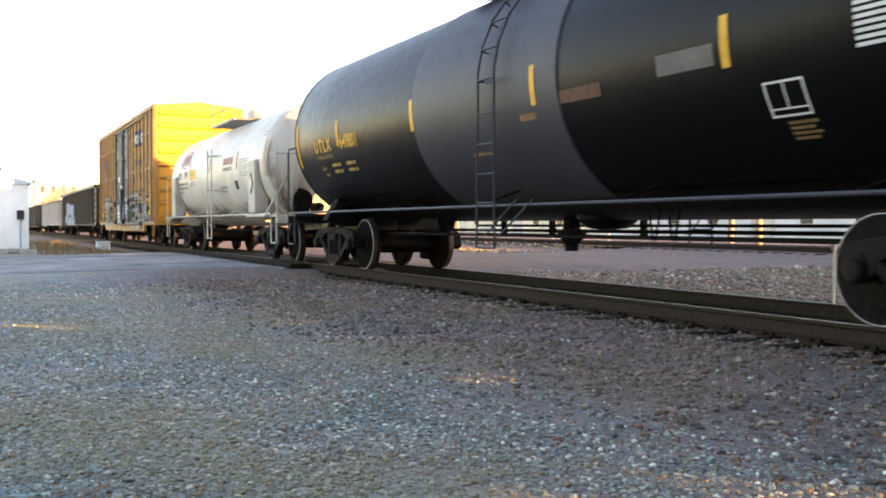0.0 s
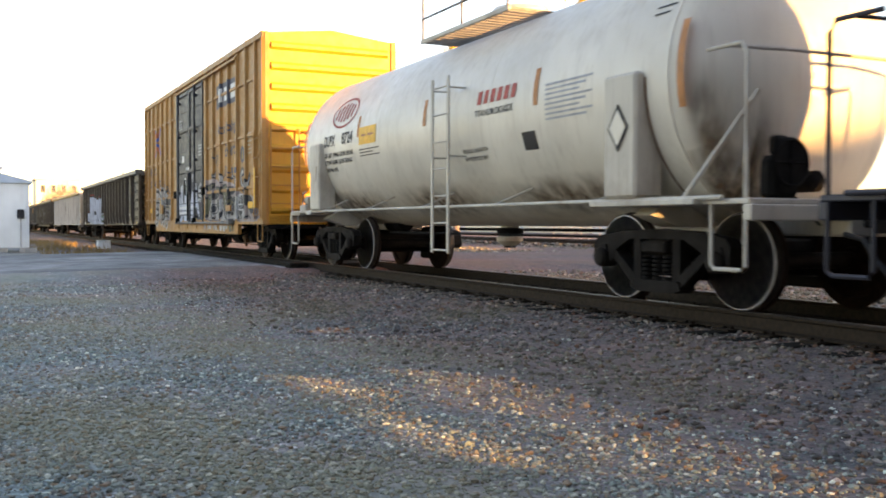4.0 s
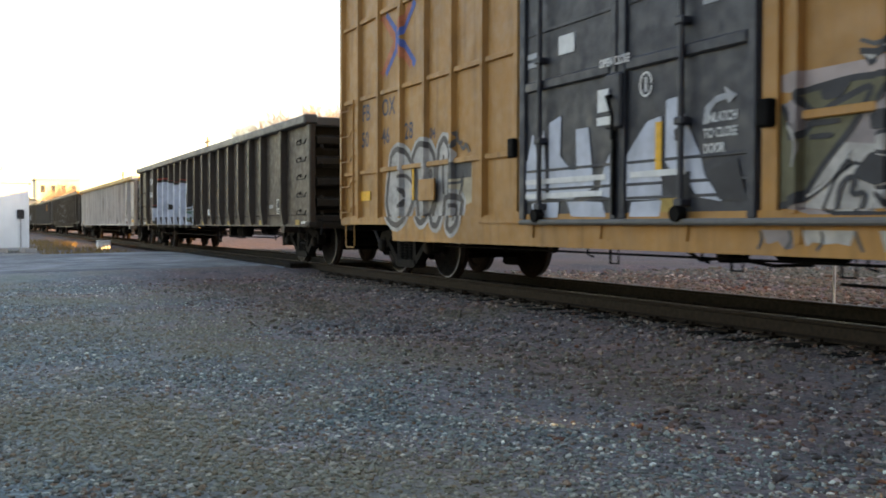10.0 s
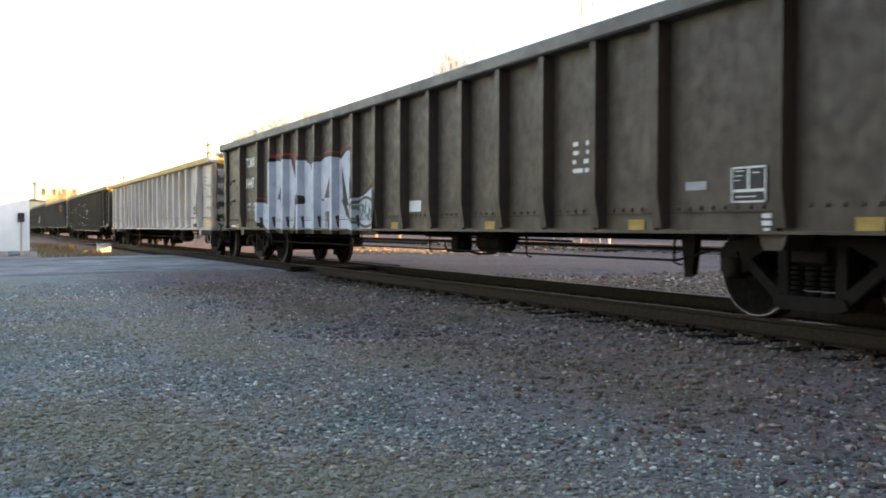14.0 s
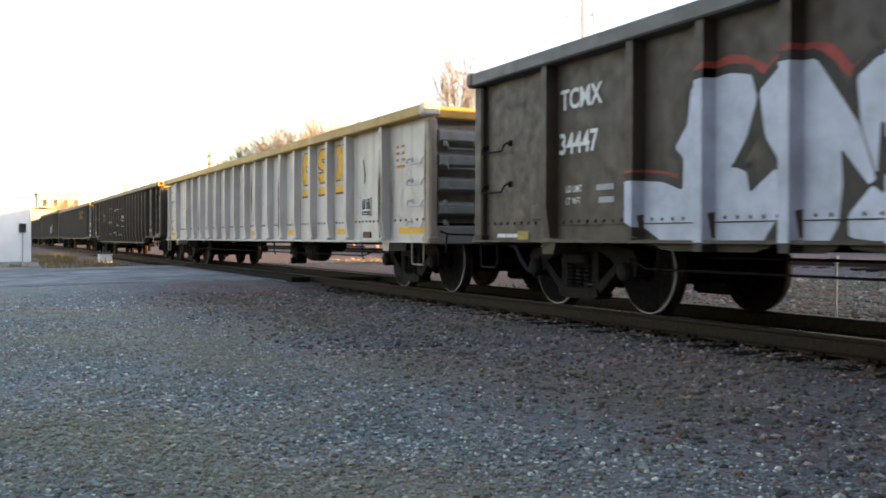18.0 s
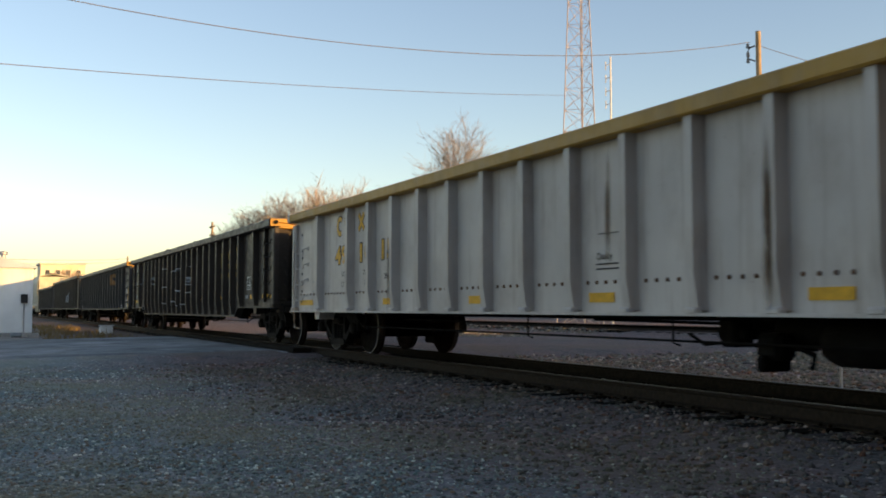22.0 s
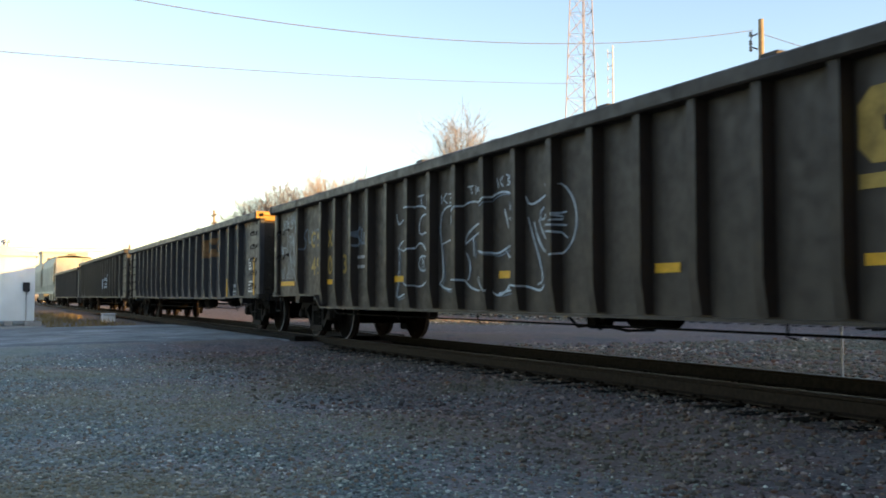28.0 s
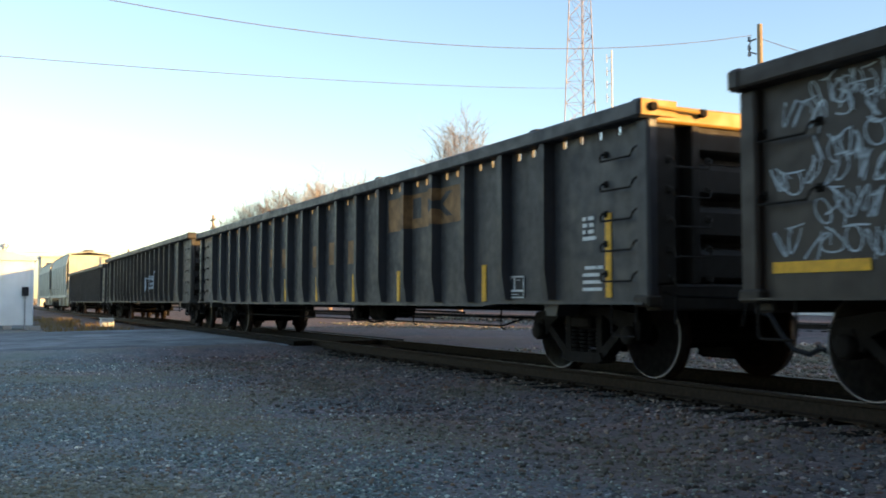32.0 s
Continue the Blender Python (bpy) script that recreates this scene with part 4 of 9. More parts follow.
# ---- the freight cars; each stands at the origin and faces +x, and its near side is -y ----
def gondola(label, body, chord, half=10.15, top=2.72, low=0.78, belly=0.0, ribs=(), trucks=(-8.45, 8.45), rib_w=0.15, sunlit_top=None, rib_out=0.05, irons=None, rear=None, gear_x=1.0, end_mat=None, holes=False, post_mat=None, cap_mat=None, end_panel=False, name="gondola_car"):
    car = thing(name, label, "freight car", "cars of the freight train")
    W, WS, cz = 1.50, 1.435, 0.16
    h = half
    zb = low
    drop = 0.09 if holes else 0.0
    floor_z = 1.02
    for s in (-1, 1):
        edge = [(-h, zb), (-h + 2.85, zb), (-h + 3.2, zb - belly), (h - 3.2, zb - belly), (h - 2.85, zb), (h, zb), (h, top - cz - drop), (-h, top - cz - drop)]
        for k in range(61 if holes else 0):
            part("sheet_tab", Geo().box(-h + 0.12 + k * 0.328, -h + 0.383 + k * 0.328, s * WS - 0.016, s * WS + 0.016, top - cz - drop, top - cz), body, car)
        part("side_sheet", Geo().prism(edge, s * WS - 0.016, s * WS + 0.016), body, car)
        c = Geo().box(-h - 0.02, h + 0.02, s * (W - 0.11), s * (W + 0.13), top - cz, top, 0.018)
        part("top_chord", c, chord, car, "weathered top rail of the side")
        sill = [(-h, zb), (-h + 2.85, zb), (-h + 3.2, zb - belly), (h - 3.2, zb - belly), (h - 2.85, zb), (h, zb), (h, zb + 0.02), (h - 2.85, zb + 0.03), (h - 3.2, zb - belly + 0.03), (-h + 3.2, zb - belly + 0.03), (-h + 2.85, zb + 0.03), (-h, zb + 0.02)]
        part("bottom_flange", Geo().prism(sill, s * (WS - 0.02), s * (W + 0.085)), body, car)
        for x in ribs:
            z0 = zb - (belly if abs(x) < h - 3.2 else belly * max(0, (h - 2.85 - abs(x)) / 0.35) if abs(x) < h - 2.85 else 0) + 0.03
            hw = rib_w / 2
            g = Geo()
            zt = top - cz
            o = s * WS
            vs = []
            for z, d, f in ((zt, 0.15, 1.0), (z0 + 0.34, 0.15, 1.0), (z0 + 0.02, 0.10, 1.1)):
                vs += [(x - hw * f, o + s * 0.014, z), (x - hw * f * 0.72, o + s * d, z), (x + hw * f * 0.72, o + s * d, z), (x + hw * f, o + s * 0.014, z)]
            fs = [(4 * i + j, 4 * i + j + 1, 4 * i + j + 5, 4 * i + j + 4) for i in range(2) for j in range(3)]
            fs += [(0, 1, 2, 3), (8, 9, 10, 11), (0, 3, 7, 4), (4, 7, 11, 8)]
            part("side_rib", g.add(vs, fs), body, car)
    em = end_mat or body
    for s in (-1, 1):
        x = s * (h - 0.06)
        e = part("end_sheet", Geo().box(x - 0.13 * s - 0.02, x - 0.13 * s + 0.02, -WS + 0.03, WS - 0.03, 0.98, top - 0.1), em, car)
        # A yellow strip here stands in colour for low sun on pale paint.
        part("end_chord", Geo().box(s * (h - 0.14), s * (h + 0.03), -W + 0.07, W - 0.07, top - 0.2, top - 0.03, 0.02), sunlit_top or chord, car)
        for k in range(4 if sunlit_top else 0):
            z = 0.99 + k * 0.42
            part("end_rib", Geo().prism([(s * (h - 0.19), z - 0.01), (s * (h - 0.06), z + 0.03), (s * (h - 0.03), z + 0.06), (s * (h - 0.03), z + 0.28), (s * (h - 0.07), z + 0.33), (s * (h - 0.19), z + 0.37)], -0.86, 0.86), em, e)
        if sunlit_top:
            for q in (-1, 1):
                part("end_post", Geo().box(s * (h - 0.19), s * (h + 0.005), q * 0.87, q * 0.97, 0.98, top - 0.04, 0.012), em, e)
                part("corner_plate", Geo().box(s * (h - 0.1), s * (h + 0.03), q * 1.2, q * 1.46, 0.98, top - 0.21, 0.012), em, e)
                # Thin added yellow plate: the sunlit face of the corner, put in as colour.
                part("corner_plate", Geo().box(s * (h + 0.052), s * (h + 0.062), q * 1.2, q * 1.62, top - 0.15, top + 0.004, 0.003), sunlit_top, e)
                # Rod takes the same yellow, its sunlit look put into the colour.
                part("hinge_rod", Geo().tube([(s * (h + 0.085), q * 1.5, top - 0.07), (s * (h + 0.085), q * 0.9, top - 0.09)], 0.016, 6), sunlit_top, e)
                part("hinge_knuckle", Geo().lathe([(0, -0.03), (0.04, -0.03), (0.045, 0), (0.04, 0.03), (0, 0.03)], "x", 10, (s * (h + 0.08), q * 1.5, top - 0.07)), "truck_iron", e)
                part("hinge_knuckle", Geo().lathe([(0, -0.03), (0.04, -0.03), (0.045, 0), (0.04, 0.03), (0, 0.03)], "x", 10, (s * (h + 0.08), q * 0.9, top - 0.09)), "truck_iron", e)
        for k in range(0 if sunlit_top else 4):
            z = 1.12 + k * (top - 1.45) / 3.6
            part("end_rib", Geo().prism([(s * (h - 0.19), z - 0.03), (s * (h + rib_out - 0.02), z + 0.02), (s * (h + rib_out), z + 0.04), (s * (h + rib_out), z + 0.15), (s * (h + rib_out - 0.02), z + 0.17), (s * (h - 0.19), z + 0.22)], -W + 0.12, W - 0.12), em, e)
        for q in (-1, 1):
            part("corner_post", Geo().box(s * (h - 0.16), s * (h + 0.035), q * (W - 0.1), q * (W + 0.03), zb, top - cz - (0.05 if post_mat else 0.0), 0.025), post_mat if post_mat and s > 0 else body, car)
            part("corner_cap", Geo().box(s * (h - 0.1), s * (h + 0.05), q * (W - 0.14), q * (W + 0.145), top - cz - 0.012, top + 0.014, 0.03), cap_mat or chord, car, "worn cap on the corner of the top rail")
            part("post_foot", Geo().box(s * (h - 0.2), s * (h + 0.05), q * (W - 0.12), q * (W + 0.05), zb - 0.02, zb + 0.09, 0.02), "post_rust" if post_mat else em, car)
        part("end_sill", Geo().box(s * (h - 0.2), s * (h + 0.02), -W + 0.1, W - 0.1, 0.72, 0.98, 0.02), em, car)
        if end_panel:
            part("end_panel", Geo().box(s * (h - 0.1), s * (h + 0.075), -0.72, W - 0.16, 1.0, top - 0.22, 0.02), em, car, "plain plate over the middle of the end")
        part("uncoupling_lever", Geo().tube([(s * (h + 0.02), -1.35, 0.9), (s * (h + 0.16), -1.3, 0.86), (s * (h + 0.2), -0.3, 0.84), (s * (h + 0.3), -0.05, 0.95)], 0.014, 6).tube([(s * (h + 0.16), -1.32, 0.87), (s * (h + 0.2), -1.36, 0.6)], 0.014, 6), "truck_iron", car)
        for k in range(5):
            g = GEAR["grab"].mesh("grab_iron", em)
            o = part("grab_iron", g, "", car, "", (s * (h + 0.03), -1.05, 1.0 + k * (top - 1.3) / 5))
            o.rotation_euler.z = s * math.pi / 2
        step_iron(car, "post_rust" if post_mat else irons or em, s * (h - 0.36), zb + 0.02, -W - 0.03)
        step_iron(car, em, s * (h - 0.36), zb + 0.02, W + 0.03)
        rungs = [zb + 0.28 + k * (top - cz - zb - 0.45) / 4.4 for k in range(4 if top < 2.7 else 5)]
        for z in rear if rear and s < 0 else rungs:
            grab_iron(car, irons or em, s * (h - 0.46), z, -WS - 0.014, 1.2)
    part("floor", Geo().box(-h + 0.1, h - 0.1, -WS + 0.03, WS - 0.03, floor_z - 0.06, floor_z), "frame_black", car)
    underframe(car, h, gx=gear_x)
    for x in trucks:
        add_truck(car, x)
        for q in (-1, 1):
            part("bolster_end", Geo().prism([(x - 0.16, zb + 0.02), (x + 0.16, zb + 0.02), (x + 0.1, zb - 0.13), (x - 0.1, zb - 0.13)], q * 1.2, q * 1.49), body, car)
    add_couplers(car, h + 0.25)
    part("brake_wheel", Geo().lathe([(0.24, -0.012), (0.27, 0), (0.24, 0.012), (0.235, 0)], "x", 20, (-h - 0.14, -0.9, top - 0.55)).tube([(-h - 0.14, -0.9 - 0.24, top - 0.55), (-h - 0.14, -0.9 + 0.24, top - 0.55)], 0.012, 6).tube([(-h - 0.14, -0.9, top - 0.79), (-h - 0.14, -0.9, top - 0.31)], 0.012, 6).tube([(-h + 0.02, -0.9, top - 0.55), (-h - 0.15, -0.9, top - 0.55)], 0.02, 6), "frame_black", car)
    return car


RIVETS = {}


def rivet_row(car, mat, xs, z, y=-1.456):
    if mat not in RIVETS:
        RIVETS[mat] = Geo().lathe([(0.024, 0.006), (0.02, -0.008), (0.008, -0.014)], "y", 6).mesh("rivet", mat)
    for x in xs:
        part("rivet", RIVETS[mat], "", car, "", (x, y, z))


def tank_shell(radius, half, zc, dish=0.55):
    prof = []
    for k in range(9):
        a = k / 8 * math.pi / 2
        prof.append((radius * math.sin(a) ** 0.8 if k else 0.0, -half - dish * math.cos(a)))
    prof += [(radius, -half + 2 * half * k / 8) for k in range(1, 8)]
    for k in range(8, -1, -1):
        a = k / 8 * math.pi / 2
        prof.append((radius * math.sin(a) ** 0.8 if k else 0.0, half + dish * math.cos(a)))
    return Geo().lathe(prof, "x", 72, (0, 0, zc))


def rail_bar(car, mat, x0, x1, y, z, r=0.022):
    part("side_handrail", Geo().tube([(x0, y, z), (x1, y, z)], r, 8), mat, car)


def rect_(x0, x1, z0, z1):
    return [(x0, z0), (x1, z0), (x1, z1), (x0, z1)]


def tank_car(label, body, iron, radius, half, zc, trucks, end):
    car = thing("tank_car", label, "freight car", "cars of the freight train")
    shell = part("tank", tank_shell(radius, half, zc), body, car)
    for s in (-1, 1):
        part("head_seam", Geo().lathe([(radius - 0.01, -0.03), (radius + 0.006, -0.025), (radius + 0.006, 0.025), (radius - 0.01, 0.03)], "x", 72, (s * half, 0, zc)), body, shell)
        xc = trucks if s > 0 else -trucks
        # stub sill, bolster cradle, end platform and its railings
        part("stub_sill", Geo().box(s * (trucks - 1.1), s * end, -0.26, 0.26, 0.7, 0.98, 0.02), iron if iron != "tank_band" else body, car)
        zl = 0.9
        arcp = [(radius * 1.01 * math.sin(radians(a)), zc - radius * 1.01 * math.cos(radians(a))) for a in range(-40, 41, 8)]
        part("saddle", Geo().prism(arcp + [(1.25, zl), (0.9, zl - 0.12), (-0.9, zl - 0.12), (-1.25, zl)], xc - 0.14, xc + 0.14, "x"), "frame_black" if body == "tank_black" else body, car)
        part("end_platform", Geo().box(s * (end - 0.62), s * (end - 0.02), -1.42, 1.42, 0.98, 1.03, 0.008), iron, car)
        part("end_sill", Geo().box(s * (end - 0.1), s * end, -1.42, 1.42, 0.84, 0.98, 0.01), iron, car)
        for q in (-1, 1):
            x0, x1 = s * (end - 0.08), s * (end - 0.56)
            yy = q * 1.4
            g = Geo().tube([(x0, yy, 1.0), (x0, yy, 2.25), (x0 - s * 0.06, yy, 2.34), (x1, yy - q * 0.0, 2.34)], 0.02, 8)
            part("end_railing", g, iron, car)
            g = Geo().tube([(x0, yy, 1.0), (x0, yy, 0.45), (x0 - s * 0.05, yy, 0.42), (x0 - s * 0.38, yy, 0.42), (x0 - s * 0.42, yy, 0.46), (x0 - s * 0.42, yy, 1.0)], 0.02, 6)
            part("sill_step", g, iron, car)
        part("railing_bar", Geo().tube([(s * (end - 0.3), -1.4, 2.34), (s * (end - 0.3), -0.6, 2.36), (s * (end - 0.3), 0.6, 2.36), (s * (end - 0.3), 1.4, 2.34)], 0.018, 6), iron, car)
        add_truck(car, xc)
    add_couplers(car, end + 0.1)
    for q in (-1, 1):
        rail_bar(car, iron, -end + 0.3, end - 0.3, q * 1.46, 1.04)
        for x in [k * half / 2 for k in (-1.6, -0.8, 0.0, 0.8, 1.6)]:
            a = math.asin((1.25 - zc) / radius)
            part("handrail_bracket", Geo().tube([(x, q * 1.46, 1.04), (x + 0.25, q * radius * math.cos(a), 1.25)], 0.016, 6), "frame_black" if body == "tank_black" else iron, car)
    return car, shell


def belly_gear(car, half):
    part("brake_cylinder", Geo().lathe([(0, -0.5), (0.16, -0.45), (0.16, 0.2), (0, 0.25)], "x", 16, (-3.6, -0.2, 0.84)), "frame_black", car)
    part("outlet_valve", Geo().lathe([(0.12, 0.0), (0.12, -0.28), (0.2, -0.3), (0.2, -0.36), (0.09, -0.5), (0.09, -0.58), (0, -0.58)], "z", 16, (0.0, 0, 1.04)), "frame_black", car)
    part("brake_rod", Geo().tube([(-half + 1.0, -0.5, 0.66), (half - 1.0, -0.5, 0.66)], 0.02, 6).tube([(-half + 1, 0.9, 0.72), (half - 1, 0.9, 0.72)], 0.03, 6), "frame_black", car)


def black_tank_car():
    radius, half, zc = 1.56, 7.3, 2.50
    car, shell = tank_car("long black tank car with a grey middle band", "tank_black", "tank_band", radius, half, zc, 6.45, 8.35)
    part("jacket_band", Geo().lathe([(radius + 0.002, -1.75), (radius + 0.02, -1.73), (radius + 0.02, 2.03), (radius + 0.002, 2.05)], "x", 72, (0, 0, zc)), "tank_band", shell, "grey painted band round the tank")
    # manway, platform and ladder at the middle
    part("manway", Geo().lathe([(0.5, 0), (0.5, 0.32), (0.46, 0.36), (0.2, 0.4), (0, 0.4)], "z", 28, (0.1, 0, zc + radius - 0.06)), "tank_black", car)
    p = part("walkway", Geo().box(-1.3, 1.3, -1.05, 1.05, zc + radius - 0.06, zc + radius, 0.01), "tank_band", car)
    for x in (-1.25, 0, 1.25):
        for q in (-1, 1):
            part("railing_post", Geo().tube([(x, q * 1.03, zc + radius), (x, q * 1.03, zc + radius + 0.75)], 0.018, 6), "tank_band", p)
    for q in (-1, 1):
        for z in (0.4, 0.75):
            part("railing_bar", Geo().tube([(-1.25, q * 1.03, zc + radius + z), (1.25, q * 1.03, zc + radius + z)], 0.016, 6), "tank_band", p)
    for q in (-1, 1):
        g = Geo()
        for sx in (-0.2, 0.2):
            pts = [(0.63 + 1.12 * sx, q * 1.66, 0.52), (0.63 + sx, q * 1.66, 2.3)]
            pts += [(0.63 + sx, q * (radius + 0.11) * math.cos(radians(a)), zc + (radius + 0.11) * math.sin(radians(a))) for a in (6, 18, 30, 42, 52)]
            g.tube(pts, 0.016, 6)
        l = part("ladder", g, "tank_band", car)
        for z in (0.53, 0.75, 1.07, 1.42, 1.78, 2.15):
            part("rung", Geo().tube([(0.42, q * 1.66, z), (0.84, q * 1.66, z)], 0.013, 6), "tank_band", l)
        for a in (2, 15, 28, 40, 52):
            y, z = q * (radius + 0.11) * math.cos(radians(a)), zc + (radius + 0.11) * math.sin(radians(a))
            part("rung", Geo().tube([(0.42, y, z), (0.84, y, z)], 0.013, 6), "tank_band", l)
            part("ladder_clip", Geo().tube([(0.42, y, z), (0.42, q * radius * math.cos(radians(a)), zc + radius * math.sin(radians(a)))], 0.012, 6), "tank_band", l)
    belly_gear(car, 6.4)
    # running bars under the far edge, with drop posts, and braces at the ladder feet
    part("running_bar", Geo().tube([(-5.2, 1.35, 0.8), (5.2, 1.35, 0.8)], 0.024, 6), "frame_black", car)
    part("running_bar", Geo().tube([(-5.2, 1.35, 0.65), (5.2, 1.35, 0.65)], 0.014, 6), "frame_black", car)
    for x in (-4.2, -2.6, -0.2, 4.4):
        part("drop_post", Geo().box(x - 0.035, x + 0.035, 1.3, 1.4, 0.62, 1.16, 0.008), "frame_black", car)
    for q in (-1, 1):
        for x0, x1 in ((0.5, 1.02), (0.84, 1.4)):
            part("ladder_brace", Geo().tube([(x0, q * 1.6, 0.67), (x1, q * 1.46, 1.1)], 0.012, 6), "tank_band", car)
    part("sump", Geo().lathe([(0.42, 0.08), (0.4, -0.06), (0.26, -0.17), (0, -0.2)], "z", 24, (0.82, 0, 0.94)), "tank_black", car)
    part("belly_plate", Geo().prism([(-0.85, 1.17), (-0.5, 0.96), (-0.12, 0.868), (0.12, 0.868), (0.5, 0.96), (0.85, 1.17)], -5.4, 5.4, "x"), "tank_black", car)
    for x in (-2.5, 2.5, 2.82):
        part("rod_hanger", Geo().tube([(x - 0.1, -0.6, 0.98), (x - 0.02, -0.6, 0.64), (x + 0.02, -0.6, 0.64), (x + 0.1, -0.6, 0.98)], 0.014, 6), "frame_black", car)
    # yellow vertical stripes, lettering and stencils on the near side
    for x, z0, z1 in ((-7.2, 1.9, 2.74), (-4.98, 2.17, 2.6), (-1.86, 2.15, 2.6), (4.55, 2.13, 2.57)):
        part("reflector_strip", on_tank(sheet([(0, 0), (0.1, 0), (0.1, z1 - z0), (0, z1 - z0)]), "yellow_paint", x, z0, radius, zc), "", car, "yellow reflective strip")
    part("reflector_strip", on_tank(sheet([(0, 0), (0.1, 0), (0.1, 0.45), (0, 0.45)]), "yellow_paint", 1.5, 2.15, radius + 0.02, zc), "", car, "yellow reflective strip")
    for body, x, size in (("UTLX", -6.2, 0.235), ("649801", -4.84, 0.235)):
        part("lettering", on_tank(letters(body, size, 0.008, 0.92 if len(body) < 5 else 0.78, 0.0, 1.3 if len(body) < 5 else 1.12), "yellow_paint", x, 2.12, radius, zc), "", car, "yellow lettering")
    for body, x, z in (("THE TANK CAR PEOPLE", -6.15, 2.0), ("LD LMT", -6.1, 1.8), ("LT WT", -6.05, 1.69)):
        part("lettering", on_tank(letters(body, 0.065, 0.001, 0.9), "faded_yellow", x, z, radius, zc), "", car, "faded yellow lettering")
    small = [sheet(rect_(p, p + w, -k * 0.12, 0.06 - k * 0.12)) for k in range(2) for p, w in ((0, 0.28), (0.32, 0.1), (0.72, 0.28), (1.05, 0.1))]
    part("small_print", on_tank(joined("small_print", [(m, 0, 0) for m in small], "faded_yellow"), "faded_yellow", -5.5, 1.84, radius, zc), "", car, "faded yellow small print")
    part("placard", on_tank(sheet(rect_(0, 0.76, 0, 0.19)), "dusty_patch", 3.7, 2.17, radius, zc), "", car, "dusty grey painted-out patch")
    part("placard", on_tank(sheet(rect_(0, 0.75, 0, 0.14)), "rust_plate", 2.05, 2.11, radius, zc), "", car, "faded brown patch")
    part("placard", on_tank(sheet(rect_(0, 0.34, 0, 0.08)), "faded_orange", 1.2, 2.0, radius + 0.02, zc), "", car, "faded orange patch")
    lines = [(sheet(rect_(*q)), 0, 0) for q in ((0, 0.42, 0.29, 0.31), (0, 0.42, 0, 0.02), (0, 0.02, 0, 0.31), (0.4, 0.42, 0, 0.31), (0.2, 0.215, 0.08, 0.31), (0, 0.42, 0.065, 0.08))]
    part("data_stencil", on_tank(joined("data_stencil", lines, "white_paint"), "white_paint", 4.95, 1.68, radius, zc), "", car, "white outlined data stencil")
    lines = [(sheet(rect_(0, 0.5 - 0.06 * (k % 3), -k * 0.05, 0.028 - k * 0.05)), 0, 0) for k in range(7)]
    part("small_print", on_tank(joined("small_print", lines, "white_paint"), "white_paint", 5.92, 2.38, radius, zc), "", car, "white small print")
    lines = [(sheet(rect_(0, 0.3 - 0.05 * (k % 2), -k * 0.05, 0.03 - k * 0.05)), 0, 0) for k in range(4)]
    part("placard", on_tank(sheet(rect_(0, 0.5, 0, 0.045)), "faded_orange", -0.22, 1.69, radius + 0.02, zc), "", car, "faded orange dash")
    part("small_print", on_tank(joined("small_print", lines, "faded_orange"), "faded_orange", 5.08, 1.62, radius, zc), "", car, "faded orange small print")
    return car


